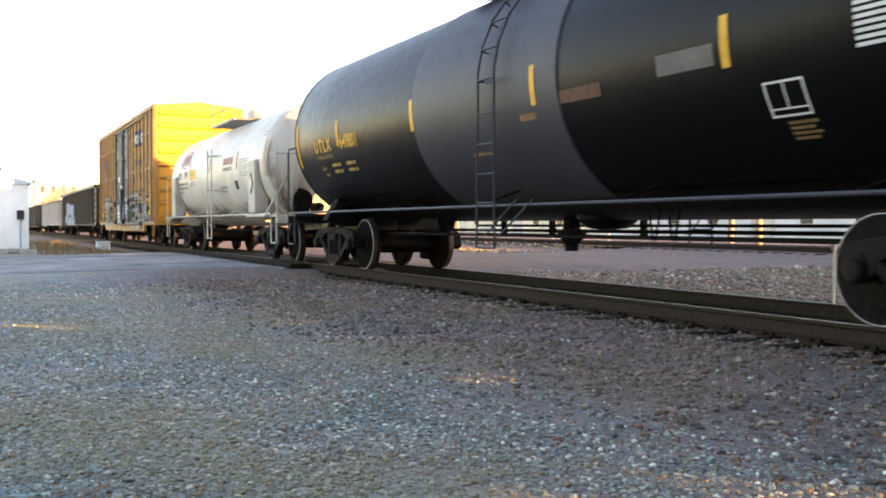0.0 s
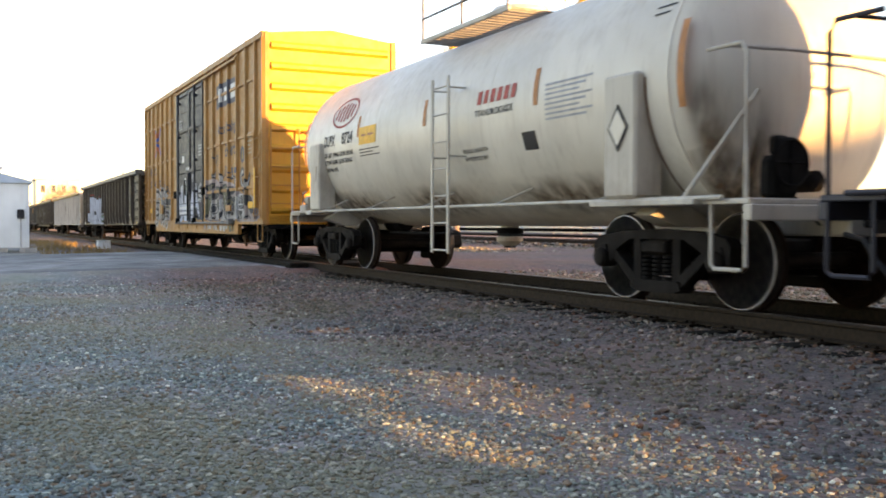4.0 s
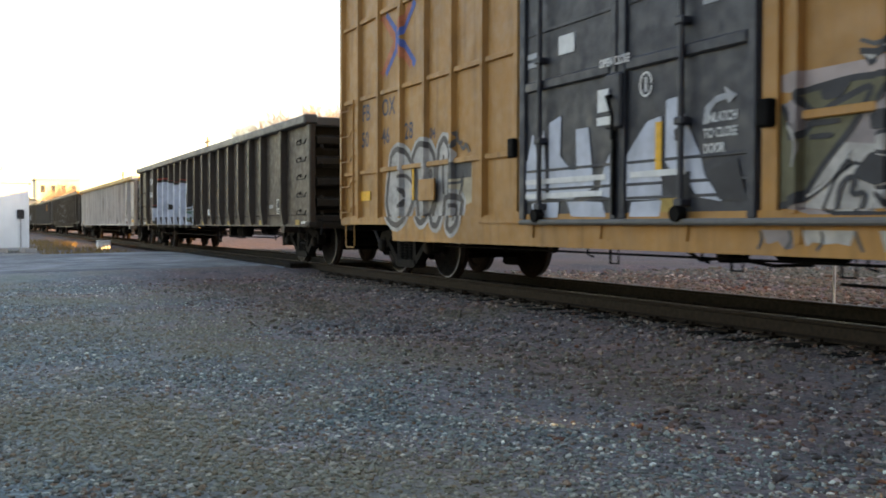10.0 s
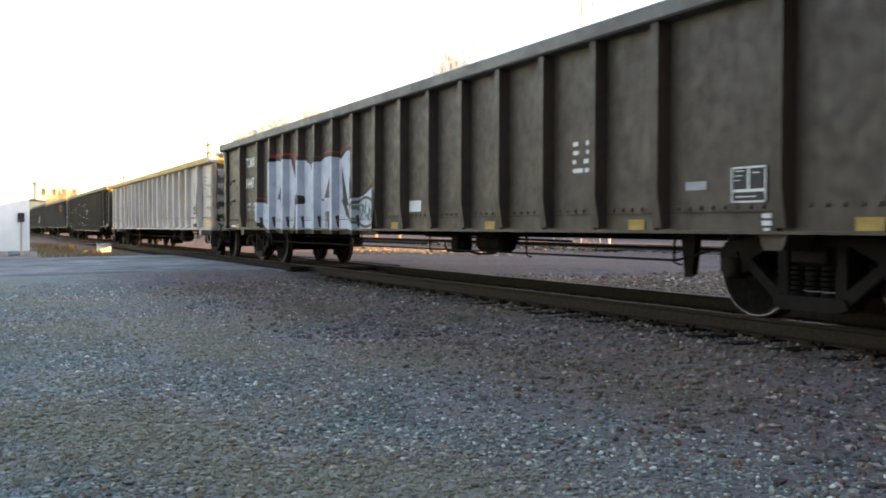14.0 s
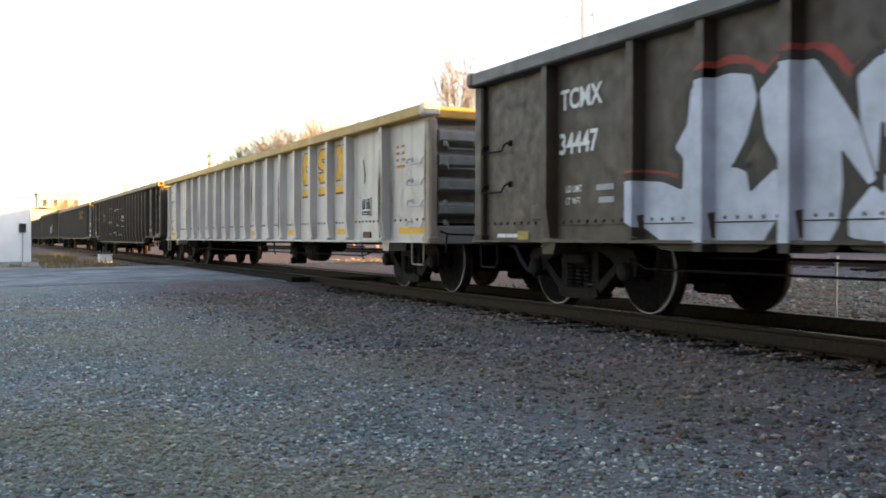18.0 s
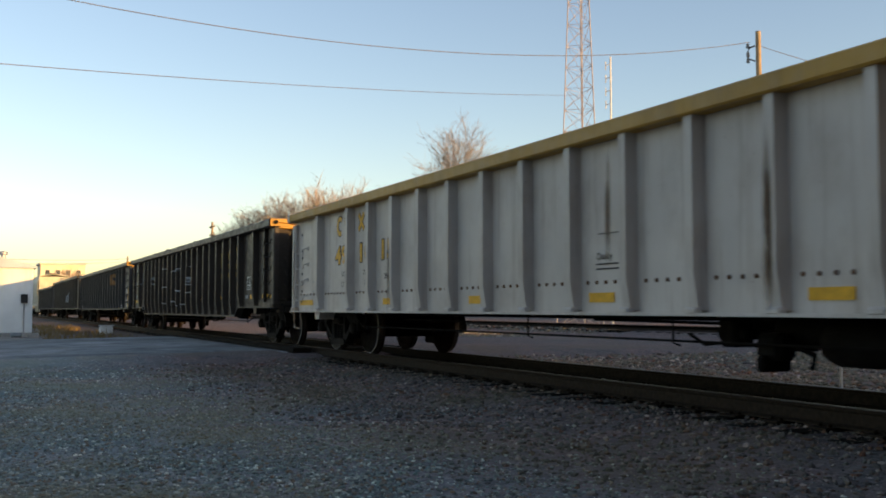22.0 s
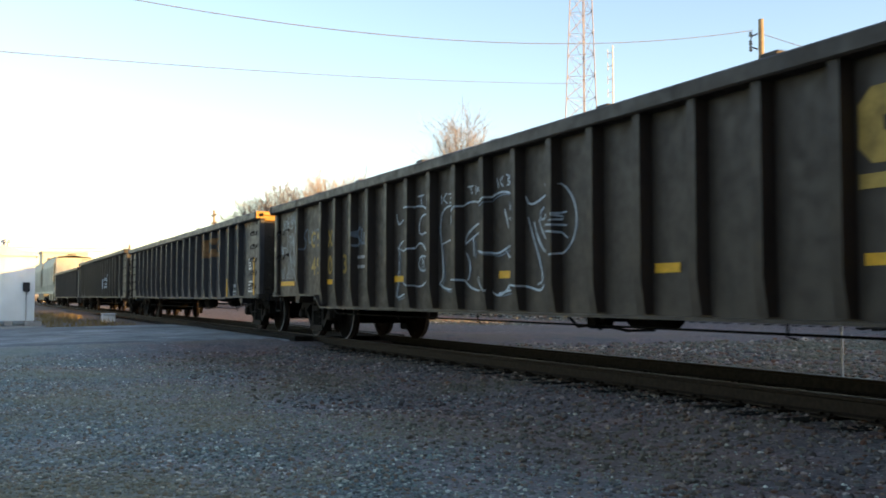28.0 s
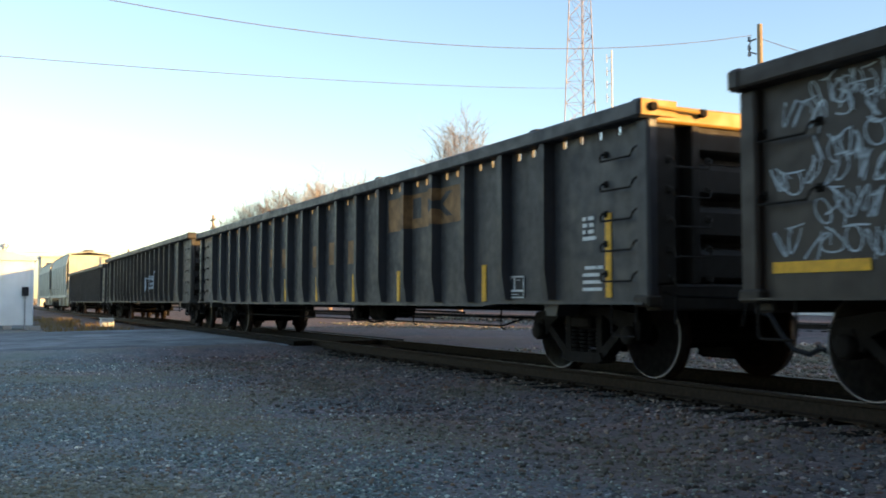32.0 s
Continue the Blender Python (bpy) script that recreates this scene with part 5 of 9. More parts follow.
def white_tank_car():
    radius, half, zc = 1.42, 5.35, 2.20
    car, shell = tank_car("short white tank car with rust-stained flanks", "tank_white", "white_iron", radius, half, zc, 4.78, 6.45)
    for x in (-1.9, 1.9):
        part("shell_seam", Geo().lathe([(radius + 0.001, -0.02), (radius + 0.006, 0), (radius + 0.001, 0.02)], "x", 72, (x, 0, zc)), "tank_white", shell)
    zt = zc + radius
    part("manway", Geo().lathe([(0.45, -0.1), (0.45, 0.3), (0.4, 0.36), (0, 0.4)], "z", 26, (0.3, 0, zt - 0.04)), "tank_white", car)
    part("relief_valve", Geo().lathe([(0.1, -0.1), (0.07, 0.3), (0.1, 0.31), (0.1, 0.4), (0.05, 0.45), (0, 0.45)], "z", 16, (1.45, 0.3, zt - 0.2)), "yellow_paint", car, "yellow relief valve")
    part("relief_valve", Geo().lathe([(0.07, -0.1), (0.07, 0.3), (0.05, 0.35), (0, 0.35)], "z", 16, (-2.1, 0.1, zt)), "yellow_paint", car, "yellow relief valve")
    p = part("walkway", Geo().box(-0.5, 2.1, -1.25, -1.21, zt - 0.16, zt - 0.1, 0.006).box(-0.5, 2.1, 1.21, 1.25, zt - 0.16, zt - 0.1, 0.006), "white_iron", car)
    for k in range(18):
        x = -0.48 + k * 0.15
        part("grating_bar", Geo().box(x - 0.012, x + 0.012, -1.21, 1.21, zt - 0.15, zt - 0.115), "chord_grey", p)
    for x in (-0.45, 0.8, 2.05):
        for q in (-1, 1):
            part("railing_post", Geo().tube([(x, q * 1.23, zt - 0.13), (x, q * 1.23, zt + 0.55)], 0.018, 6), "chord_grey", p)
    for q in (-1, 1):
        for z in (0.2, 0.55):
            part("railing_bar", Geo().tube([(-0.45, q * 1.23, zt + z), (2.05, q * 1.23, zt + z)], 0.016, 6), "chord_grey", p)
        g = Geo()
        for sx in (-0.24, 0.24):
            g.box(0.94 + sx - 0.03, 0.94 + sx + 0.03, q * 1.62 - 0.012, q * 1.62 + 0.012, 0.42, 2.75, 0.004)
        l = part("ladder", g, "white_iron", car, "white steel ladder with flat stiles")
        for k in range(7):
            z = 0.46 + k * 0.36
            part("rung", Geo().tube([(0.7, q * 1.62, z), (1.18, q * 1.62, z)], 0.013, 6), "white_iron", l)
        for z in (1.7, 2.6):
            for sx in (-0.24, 0.24):
                part("ladder_clip", Geo().tube([(0.94 + sx, q * 1.62, z), (0.94 + sx, q * 1.35, z)], 0.014, 6), "white_iron", l)
    # insulated valve boxes standing at the shoulders of the tank
    for x in (-4.62, 4.75):
        b = part("side_shield", Geo().box(x - 0.26, x + 0.26, -1.52, -1.18, 1.06, 2.28, 0.03), "white_iron", car, "white sheet-metal shield with a placard holder")
        part("walk_plate", Geo().box(x - 0.5, x + 1.1 * (1 if x > 0 else -0.2), -1.52, -0.9, 0.98, 1.04, 0.01), "white_iron", car)
        if x < 0:
            part("placard_holder", Geo().box(x - 0.13, x + 0.13, -1.535, -1.522, 1.6, 1.86, 0.004), "white_iron", b)
            continue
        part("placard_holder", Geo().prism([(x - 0.16, 1.75), (x, 1.52), (x + 0.16, 1.75), (x, 1.98)], -1.535, -1.522), "dark_paint", b)
        part("placard", Geo().prism([(x - 0.13, 1.75), (x, 1.57), (x + 0.13, 1.75), (x, 1.93)], -1.54, -1.534), "tank_white", b)
    part("head_brace", Geo().tube([(5.6, -1.42, 1.04), (6.1, -1.0, 2.0)], 0.025, 6), "white_iron", car)
    part("hand_brake", Geo().lathe([(0.2, -0.02), (0.24, 0), (0.2, 0.02)], "x", 20, (-6.3, -0.4, 1.6)).box(-6.25, -6.05, -0.6, -0.2, 1.1, 1.75, 0.03), "white_iron", car)
    hb = part("hand_brake", Geo().box(6.02, 6.2, -0.95, -0.6, 1.03, 1.42, 0.05).box(6.05, 6.17, -0.86, -0.7, 1.42, 1.6, 0.03), "frame_black", car, "black hand brake housing")
    part("brake_wheel", Geo().lathe([(0.2, -0.012), (0.225, 0), (0.2, 0.012), (0.19, 0)], "x", 22, (6.26, -0.78, 1.35)).tube([(6.26, -0.97, 1.35), (6.26, -0.59, 1.35)], 0.011, 6).tube([(6.26, -0.78, 1.16), (6.26, -0.78, 1.54)], 0.011, 6).tube([(6.18, -0.78, 1.35), (6.28, -0.78, 1.35)], 0.025, 8), "frame_black", hb)
    part("brake_chain", Geo().tube([(6.1, -0.62, 1.1), (6.15, -0.5, 0.95), (6.2, -0.35, 0.8)], 0.014, 6), "frame_black", hb)
    part("air_cylinder", Geo().lathe([(0, -0.3), (0.1, -0.28), (0.1, 0.2), (0, 0.22)], "x", 14, (5.95, -0.35, 1.2)), "frame_black", car)
    part("brake_gear", Geo().box(-6.35, -6.05, -1.25, -0.95, 1.04, 1.2, 0.03).lathe([(0, -0.16), (0.09, -0.14), (0.09, 0.14), (0, 0.16)], "x", 14, (-6.15, -1.1, 1.28)).tube([(-6.3, -1.2, 1.2), (-6.3, -1.2, 1.42), (-6.1, -1.2, 1.44)], 0.02, 6), "white_iron", car, "dirty white brake gear on the end platform")
    part("bottom_outlet", Geo().lathe([(0.14, 0.1), (0.14, -0.18), (0.2, -0.2), (0.2, -0.26), (0.06, -0.36), (0, -0.36)], "z", 16, (0.0, 0, 0.82)), "white_iron", car)
    belly_gear(car, 4.4)
    for x, z0, z1 in ((-5.5, 1.94, 2.78), (-2.68, 2.26, 2.61), (-0.04, 2.2, 2.58), (2.98, 2.17, 2.6), (5.5, 1.88, 2.7)):
        part("reflector_strip", on_tank(sheet(rect_(0, 0.1, 0, z1 - z0)), "orange_paint", x, z0, radius, zc), "", car, "orange reflective strip")
    part("emblem", on_tank(strip(arc(0, 0, 0.58, 0, 360, 40, 0.27), 0.04), "red_paint", -3.5, 2.76, radius, zc), "", car, "faded red oval ring")
    for k in range(6):
        q = 0.19 - 0.03 * abs(k - 2.5)
        part("emblem_bar", on_tank(strip([(-0.375 + 0.15 * k - 0.02, -q), (-0.375 + 0.15 * k, 0), (-0.375 + 0.15 * k + 0.02, q)], 0.07), "red_paint", -3.5, 2.76, radius, zc), "", car, "faded red bar of the emblem")
    part("lettering", on_tank(letters("DUPX", 0.2, 0.006, 0.76), "dark_paint", -4.33, 2.2, radius, zc), "", car, "black lettering")
    part("lettering", on_tank(letters("8724", 0.2, 0.006, 0.98), "dark_paint", -3.42, 2.2, radius, zc), "", car, "black lettering")
    for k, (body, mat) in enumerate((("LD LMT 199600 LB 90 550 KG", "dark_paint"), ("LT WT 63400 LB 28 750 KG", "dark_paint"))):
        part("lettering", on_tank(letters(body, 0.078, 0.004, 0.99, 0.0, 1.08), mat, -4.32, 2.0 - k * 0.125, radius, zc), "", car, "small stencilled lettering")
    part("lettering", on_tank(letters("BUN 05-1995", 0.075, 0.003, 0.98), "dark_paint", -4.32, 1.75, radius, zc), "", car, "small black lettering")
    part("placard", on_tank(sheet(rect_(0, 0.75, 0, 0.29)), "yellow_paint", -2.58, 2.12, radius, zc), "", car, "yellow notice panel with faint print")
    part("small_print", on_tank(joined("small_print", [(sheet(rect_(p, p + w, 0, 0.035)), 0, 0) for p, w in ((0.12, 0.2), (0.38, 0.26))], "orange_paint"), "orange_paint", -2.58, 2.25, radius + 0.004, zc), "", car, "faint print on the notice")
    lines = [(sheet(rect_(0, 0.85 - 0.25 * (k % 2), -k * 0.05, 0.018 - k * 0.05)), 0, 0) for k in range(3)]
    part("small_print", on_tank(joined("small_print", lines, "dark_paint"), "dark_paint", -2.57, 2.03, radius, zc), "", car, "black small print")
    part("lettering", on_tank(letters("TITANIUM DIOXIDE", 0.085, 0.002, 0.93), "dark_paint", 1.55, 2.17, radius, zc), "", car, "black lettering")
    row = [(sheet([(0.17 * k, 0), (0.17 * k + 0.11, 0), (0.17 * k + 0.13, 0.17), (0.17 * k + 0.02, 0.17)]), 0, 0) for k in range(6)]
    part("emblem", on_tank(joined("emblem", row, "red_paint"), "red_paint", 1.6, 2.32, radius, zc), "", car, "row of faded red blocks")
    part("lettering", on_tank(letters("FIBERGLASS INSULATION", 0.055, 0.001, 0.8), "dark_paint", 1.1, 1.74, radius, zc), "", car, "small black lettering")
    part("lettering", on_tank(letters("DO NOT EXCEED 400'F", 0.055, 0.001, 0.8), "dark_paint", 1.1, 1.64, radius, zc), "", car, "small black lettering")
    lines = [(sheet(rect_(0, 0.92 - 0.12 * (k % 3), -k * 0.055, 0.025 - k * 0.055)), 0, 0) for k in range(8)]
    part("small_print", on_tank(joined("small_print", lines, "grey_paint"), "grey_paint", 3.24, 2.36, radius, zc), "", car, "grey small print")
    part("data_stencil", on_tank(sheet(rect_(0, 0.3, 0, 0.22)), "dark_paint", 2.67, 1.68, radius, zc), "", car, "black data stencil")
    # brown stains: on the leading head, along its seam, and splashed up from below
    for f0, f1, a0, a1 in ((-75, 5, 38, 74), (-70, -30, 60, 88)):
        g, n = Geo(), 10
        vs = []
        for i in range(n + 1):
            for j in range(n + 1):
                f, a = radians(f0 + (f1 - f0) * i / n), radians(a0 + (a1 - a0) * (j / n + 0.12 * math.sin(i * 1.7) * (0 < j < n)))
                r = radius * math.sin(a) ** 0.8 + 0.005
                vs.append((half + 0.555 * math.cos(a) + 0.004, -r * math.cos(f), zc + r * math.sin(f)))
        g.add(vs, [(i * (n + 1) + j, i * (n + 1) + j + 1, (i + 1) * (n + 1) + j + 1, (i + 1) * (n + 1) + j) for i in range(n) for j in range(n)])
        part("rust_stain", g, "stain", car, "brown rust stain")
    def head_patch(y0, y1, z0, z1, mat, label, n=12):
        g, vs = Geo(), []
        for i in range(n + 1):
            for j in range(n + 1):
                y, z = y0 + (y1 - y0) * i / n, z0 + (z1 - z0) * j / n
                a = math.asin(min(1.0, (math.hypot(y, z - zc) / radius) ** 1.25))
                vs.append((half + 0.55 * math.cos(a) + 0.008, y, z))
        g.add(vs, [(i * (n + 1) + j, i * (n + 1) + j + 1, (i + 1) * (n + 1) + j + 1, (i + 1) * (n + 1) + j) for i in range(n) for j in range(n)])
        part("rust_stain", g, mat, car, label)
    head_patch(-0.84, -0.42, 0.95, 2.3, "stain", "dark brown streak down the tank head")
    head_patch(-0.75, -0.5, 0.98, 2.1, "stain", "dark brown streak down the tank head")
    bars_ = [(sheet(rect_(0.0, 0.3, -0.02, 0.0)), 0, 0), (sheet(rect_(0.0, 0.24, -0.1, -0.08)), 0, 0)]
    part("small_print", on_tank(joined("small_print", bars_, "dark_paint"), "dark_paint", 5.0, 2.9, radius, zc), "", car, "black small print")
    part("rust_line", on_tank(sheet(rect_(0, 0.035, 0, 1.25)), "rust_plate", 5.02, 1.12, radius - 0.002, zc), "", car, "rusty seam line")
    for x0, x1 in ((-5.2, -2.0), (-1.9, 1.3), (1.4, 4.9)):
        part("grime", on_tank(sheet(rect_(x0, x1, -0.45, 0.42)), "stain", 0, 1.1, radius - 0.003, zc), "", car, "brown grime splashed up from the rails")
    return car


def boxcar():
    car = thing("boxcar", "tall yellow boxcar with black plug doors and painted graffiti", "freight car", "cars of the freight train")
    h, W, zb, zt = 7.87, 1.49, 0.80, 4.95
    ribs_l = [-7.05, -6.2, -5.35, -4.5, -3.65, -2.8, -1.95]
    ribs_r = [2.25, 3.05, 3.88, 4.72, 5.56, 6.38, 7.2]
    for s in (-1, 1):
        for a, b_ in ((-h, -1.87), (1.87, h)):
            part("side_sheet", Geo().box(a, b_, s * W - 0.015, s * W + 0.015, zb, zt), "box_yellow", car)
        part("side_sheet", Geo().box(-1.87, 1.87, s * W - 0.015, s * W + 0.015, 4.72, zt), "box_yellow", car)
        part("side_sill", Geo().prism([(-h, zb), (-h + 2.2, zb), (-h + 2.25, 0.56), (h - 2.25, 0.56), (h - 2.2, zb), (h, zb), (h, zb + 0.12), (-h, zb + 0.12)], s * (W - 0.03), s * (W + 0.06)), "box_yellow", car)
        part("top_chord", Geo().box(-h, h, s * (W - 0.05), s * (W + 0.08), zt - 0.1, zt + 0.04, 0.012), "box_yellow", car)
        for x in [-h + 0.05] + ribs_l + ribs_r + [h - 0.05]:
            w = 0.05 if abs(x) < h - 0.2 else 0.06
            part("side_post", Geo().prism([(x - w * 1.25, s * (W + 0.014)), (x - w * 0.7, s * (W + 0.085)), (x + w * 0.7, s * (W + 0.085)), (x + w * 1.25, s * (W + 0.014))], zb + 0.1, zt - 0.1, "z"), "box_yellow", car)
        for z in (1.64, 2.83, 4.06):
            for row in ([-h + 0.05] + ribs_l, ribs_r):
                for a, b_ in zip(row[:-1], row[1:]):
                    part("side_strap", Geo().box(a + 0.06, b_ - 0.06, s * (W + 0.014), s * (W + 0.06), z - 0.035, z + 0.035, 0.008), "box_yellow", car)
        # two plug doors that meet at the middle, each with a locking rod, broad bars and thin plate seams
        for a, b_ in ((-1.87, -0.005), (0.005, 1.87)):
            d = part("plug_door", Geo().box(a, b_, s * (W + 0.0), s * (W + 0.05), 0.84, 4.72, 0.01), "box_door", car, "black plug door with graffiti along its foot")
            xr = -1.36 if a < 0 else 1.0
            for x, w in ((a + 0.07, 0.06), (b_ - 0.055, 0.05)):
                part("door_post", Geo().box(x - w, x + w, s * (W + 0.05), s * (W + 0.09), 0.86, 4.7, 0.012), "box_door", d)
            for z in (2.34, 3.55, 4.62):
                part("door_bar", Geo().box(a + 0.14, b_ - 0.11, s * (W + 0.05), s * (W + 0.095), z - 0.055, z + 0.055, 0.015), "box_door", d)
            for z in (1.06, 1.19, 1.4, 2.93, 4.1):
                part("plate_seam", Geo().box(a + 0.14, b_ - 0.11, s * (W + 0.05), s * (W + 0.066), z - 0.014, z + 0.014, 0.004), "box_door", d)
            part("lock_rod", Geo().tube([(xr, s * (W + 0.125), 0.82), (xr, s * (W + 0.125), 4.68)], 0.03, 8), "box_door", d)
            for z in (1.0, 1.72, 2.6, 3.4, 4.4):
                part("rod_guide", Geo().box(xr - 0.06, xr + 0.06, s * (W + 0.05), s * (W + 0.165), z - 0.035, z + 0.035, 0.012), "box_door", d)
            part("roller", Geo().lathe([(0, -0.05), (0.07, -0.05), (0.075, -0.03), (0.075, 0.03), (0.07, 0.05), (0, 0.05)], "y", 14, (xr, s * (W + 0.15), 0.9)), "frame_black", d)
        lock = part("lock_box", Geo().box(-0.13, 0.13, s * (W + 0.09), s * (W + 0.14), 1.74, 2.28, 0.02), "box_door", car, "black gear box of the door lock")
        part("crank", Geo().tube([(0.0, s * (W + 0.15), 2.05), (0.0, s * (W + 0.2), 2.05), (0.1, s * (W + 0.21), 1.85), (0.1, s * (W + 0.21), 1.62)], 0.02, 6), "frame_black", lock)
        part("lock_shaft", Geo().tube([(0.0, s * (W + 0.12), 1.72), (0.0, s * (W + 0.12), 0.9)], 0.022, 6), "frame_black", lock)
        for x in (-1.98, 1.98):
            part("door_stop", Geo().box(x - 0.07, x + 0.07, s * (W + 0.015), s * (W + 0.14), 1.58, 1.8, 0.015), "frame_black", car)
            part("door_jamb", Geo().box(x - 0.09, x + 0.09, s * (W + 0.0), s * (W + 0.055), 0.86, 4.72, 0.01), "box_yellow", car)
        part("door_track", Geo().box(-1.75, 5.3, s * (W + 0.03), s * (W + 0.17), 0.8, 0.86, 0.02), "track_worn", car, "grey weathered lower door track")
        part("track_stop", Geo().box(5.02, 5.26, s * (W + 0.02), s * (W + 0.2), 0.78, 0.93, 0.02), "track_worn", car)
        for x in (-1.6, -0.3, 1.0, 2.3, 3.6, 5.1):
            part("track_bracket", Geo().prism([(x - 0.05, 0.8), (x + 0.05, 0.8), (x + 0.03, 0.66), (x - 0.03, 0.66)], s * (W + 0.05), s * (W + 0.08)), "box_yellow", car)
        part("door_track", Geo().box(-1.9, 5.6, s * (W + 0.03), s * (W + 0.12), 4.7, 4.76, 0.008), "box_yellow", car)
        part("gusset_plate", Geo().prism([(-2.9, 0.82), (-1.78, 0.82), (-1.78, 0.9), (-1.98, 0.99), (-2.3, 0.99)], s * (W + 0.06), s * (W + 0.085)), "box_yellow", car)
    roof = [(-W - 0.05, zt), (0, zt + 0.17), (W + 0.05, zt), (W + 0.05, zt + 0.05), (0, zt + 0.22), (-W - 0.05, zt + 0.05)]
    part("roof", Geo().prism(roof, -h, h, "x"), "galvanised", car)
    for k in range(13):
        x = -h + 0.3 + k * (2 * h - 0.6) / 12
        part("roof_rib", Geo().prism([(-W - 0.05, zt + 0.05), (0, zt + 0.22), (W + 0.05, zt + 0.05), (W + 0.05, zt + 0.09), (0, zt + 0.27), (-W - 0.05, zt + 0.09)], x - 0.04, x + 0.04, "x"), "galvanised", car)
    for s in (-1, 1):
        x = s * (h - 0.02)
        e = part("end_wall", Geo().box(x - 0.02, x + 0.02, -W + 0.02, W - 0.02, zb, zt + 0.0), "box_end", car, "bright yellow corrugated end wall")
        part("end_cap", Geo().prism([(-W, zt), (W, zt), (0, zt + 0.16)], x - 0.02, x + 0.02, "x"), "box_end", e)
        for k in range(9):
            z = 1.02 + k * 0.445
            part("end_corrugation", Geo().prism([(s * (h - 0.01), z), (s * (h + 0.06), z + 0.07), (s * (h + 0.06), z + 0.14), (s * (h - 0.01), z + 0.21)], -W + 0.12, W - 0.12), "box_end", e)
        for q in (-1, 1):
            part("corner_post", Geo().box(s * (h - 0.1), s * (h + 0.03), q * (W - 0.06), q * (W + 0.03), zb - 0.02, zt + 0.02, 0.012), "box_yellow", car)
        part("end_platform", Geo().box(s * (h + 0.02), s * (h + 0.26), -1.0, 1.0, 1.12, 1.15, 0.004), "box_end", car)
        part("end_sill", Geo().box(s * (h - 0.2), s * (h + 0.0), -W + 0.06, W - 0.06, 0.7, 1.0, 0.02), "frame_black", car)
        lad = part("end_ladder", Geo().box(s * (h + 0.09), s * (h + 0.12), -1.42, -1.39, 1.2, 2.9, 0.004).box(s * (h + 0.09), s * (h + 0.12), -0.78, -0.75, 1.2, 2.9, 0.004), "box_yellow", car, "weathered yellow end ladder")
        for z in (1.25, 1.65, 2.05, 2.45, 2.85):
            part("rung", Geo().tube([(s * (h + 0.105), -1.4, z), (s * (h + 0.105), -0.77, z)], 0.013, 6), "box_yellow", lad)
        part("end_rail", Geo().tube([(s * (h + 0.03), -0.72, 2.8), (s * (h + 0.14), -0.7, 2.82), (s * (h + 0.14), 1.3, 2.82), (s * (h + 0.03), 1.32, 2.8)], 0.016, 6), "rust_plate", car)
        part("tread_rail", Geo().box(s * (h + 0.06), s * (h + 0.1), -0.7, 1.3, 2.6, 2.66, 0.006), "rust_plate", car)
        part("brake_housing", Geo().box(s * (h + 0.06), s * (h + 0.15), 0.15, 0.4, 1.72, 2.0, 0.03), "rust_plate", car)
        if s < 0:
            part("brake_wheel", Geo().lathe([(0.25, -0.012), (0.28, 0), (0.25, 0.012), (0.24, 0)], "x", 22, (s * (h + 0.24), 0.3, 1.98)).tube([(s * (h + 0.24), 0.05, 1.98), (s * (h + 0.24), 0.55, 1.98)], 0.012, 6).tube([(s * (h + 0.24), 0.3, 1.73), (s * (h + 0.24), 0.3, 2.23)], 0.012, 6), "box_yellow", car)
        for q in (-0.95, 0.95):
            part("platform_brace", Geo().tube([(s * (h + 0.24), q, 1.12), (s * (h + 0.02), q, 0.85)], 0.016, 6), "box_yellow", car)
        for k in range(5):
            grab_iron(car, "box_yellow", s * (h - 0.38), 1.05 + k * 0.42, -W - 0.03, 1.1)
        g = Geo()
        for sx in (-0.27, 0.27):
            g.box(s * (h - 0.38) + sx - 0.012, s * (h - 0.38) + sx + 0.012, -W - 0.1, -W - 0.07, 0.95, 2.85, 0.004)
        part("ladder_stile", g, "box_yellow", car)
        step_iron(car, "box_yellow", s * (h - 0.36), zb, -W - 0.03, 1.15)
        step_iron(car, "box_yellow", s * (h - 0.36), zb, W + 0.03, 1.15)
        add_truck(car, s * 6.2)
    add_couplers(car, h + 0.28)
    part("floor", Geo().box(-h + 0.1, h - 0.1, -W + 0.03, W - 0.03, 1.0, 1.1), "frame_black", car)
    underframe(car, h, z=0.98)
    # brake gear that hangs below the sill
    part("brake_cylinder", Geo().lathe([(0, -0.5), (0.15, -0.48), (0.18, -0.42), (0.18, 0.3), (0.08, 0.36), (0, 0.36)], "x", 18, (3.3, -0.85, 0.5)), "frame_black", car)
    part("air_reservoir", Geo().lathe([(0, -0.55), (0.13, -0.5), (0.17, -0.42), (0.17, 0.42), (0.13, 0.5), (0, 0.55)], "x", 18, (4.75, -0.8, 0.5)), "frame_black", car)
    for x in (4.0, 5.0):
        part("mud_splash", Geo().lathe([(0, -0.12), (0.15, -0.1), (0.182, -0.05), (0.182, 0.05), (0.15, 0.1), (0, 0.12)], "x", 16, (x, -0.83, 0.5)), "faded_orange", car, "tan collar round the brake gear")
    part("control_valve", Geo().box(5.5, 5.8, -1.0, -0.7, 0.3, 0.6, 0.04).box(5.35, 5.95, -0.95, -0.78, 0.42, 0.52, 0.02), "frame_black", car)
    part("valve_pipe", Geo().tube([(5.95, -0.9, 0.46), (6.1, -0.95, 0.4), (6.2, -0.95, 0.3), (6.1, -0.95, 0.24)], 0.02, 6), "frame_black", car)
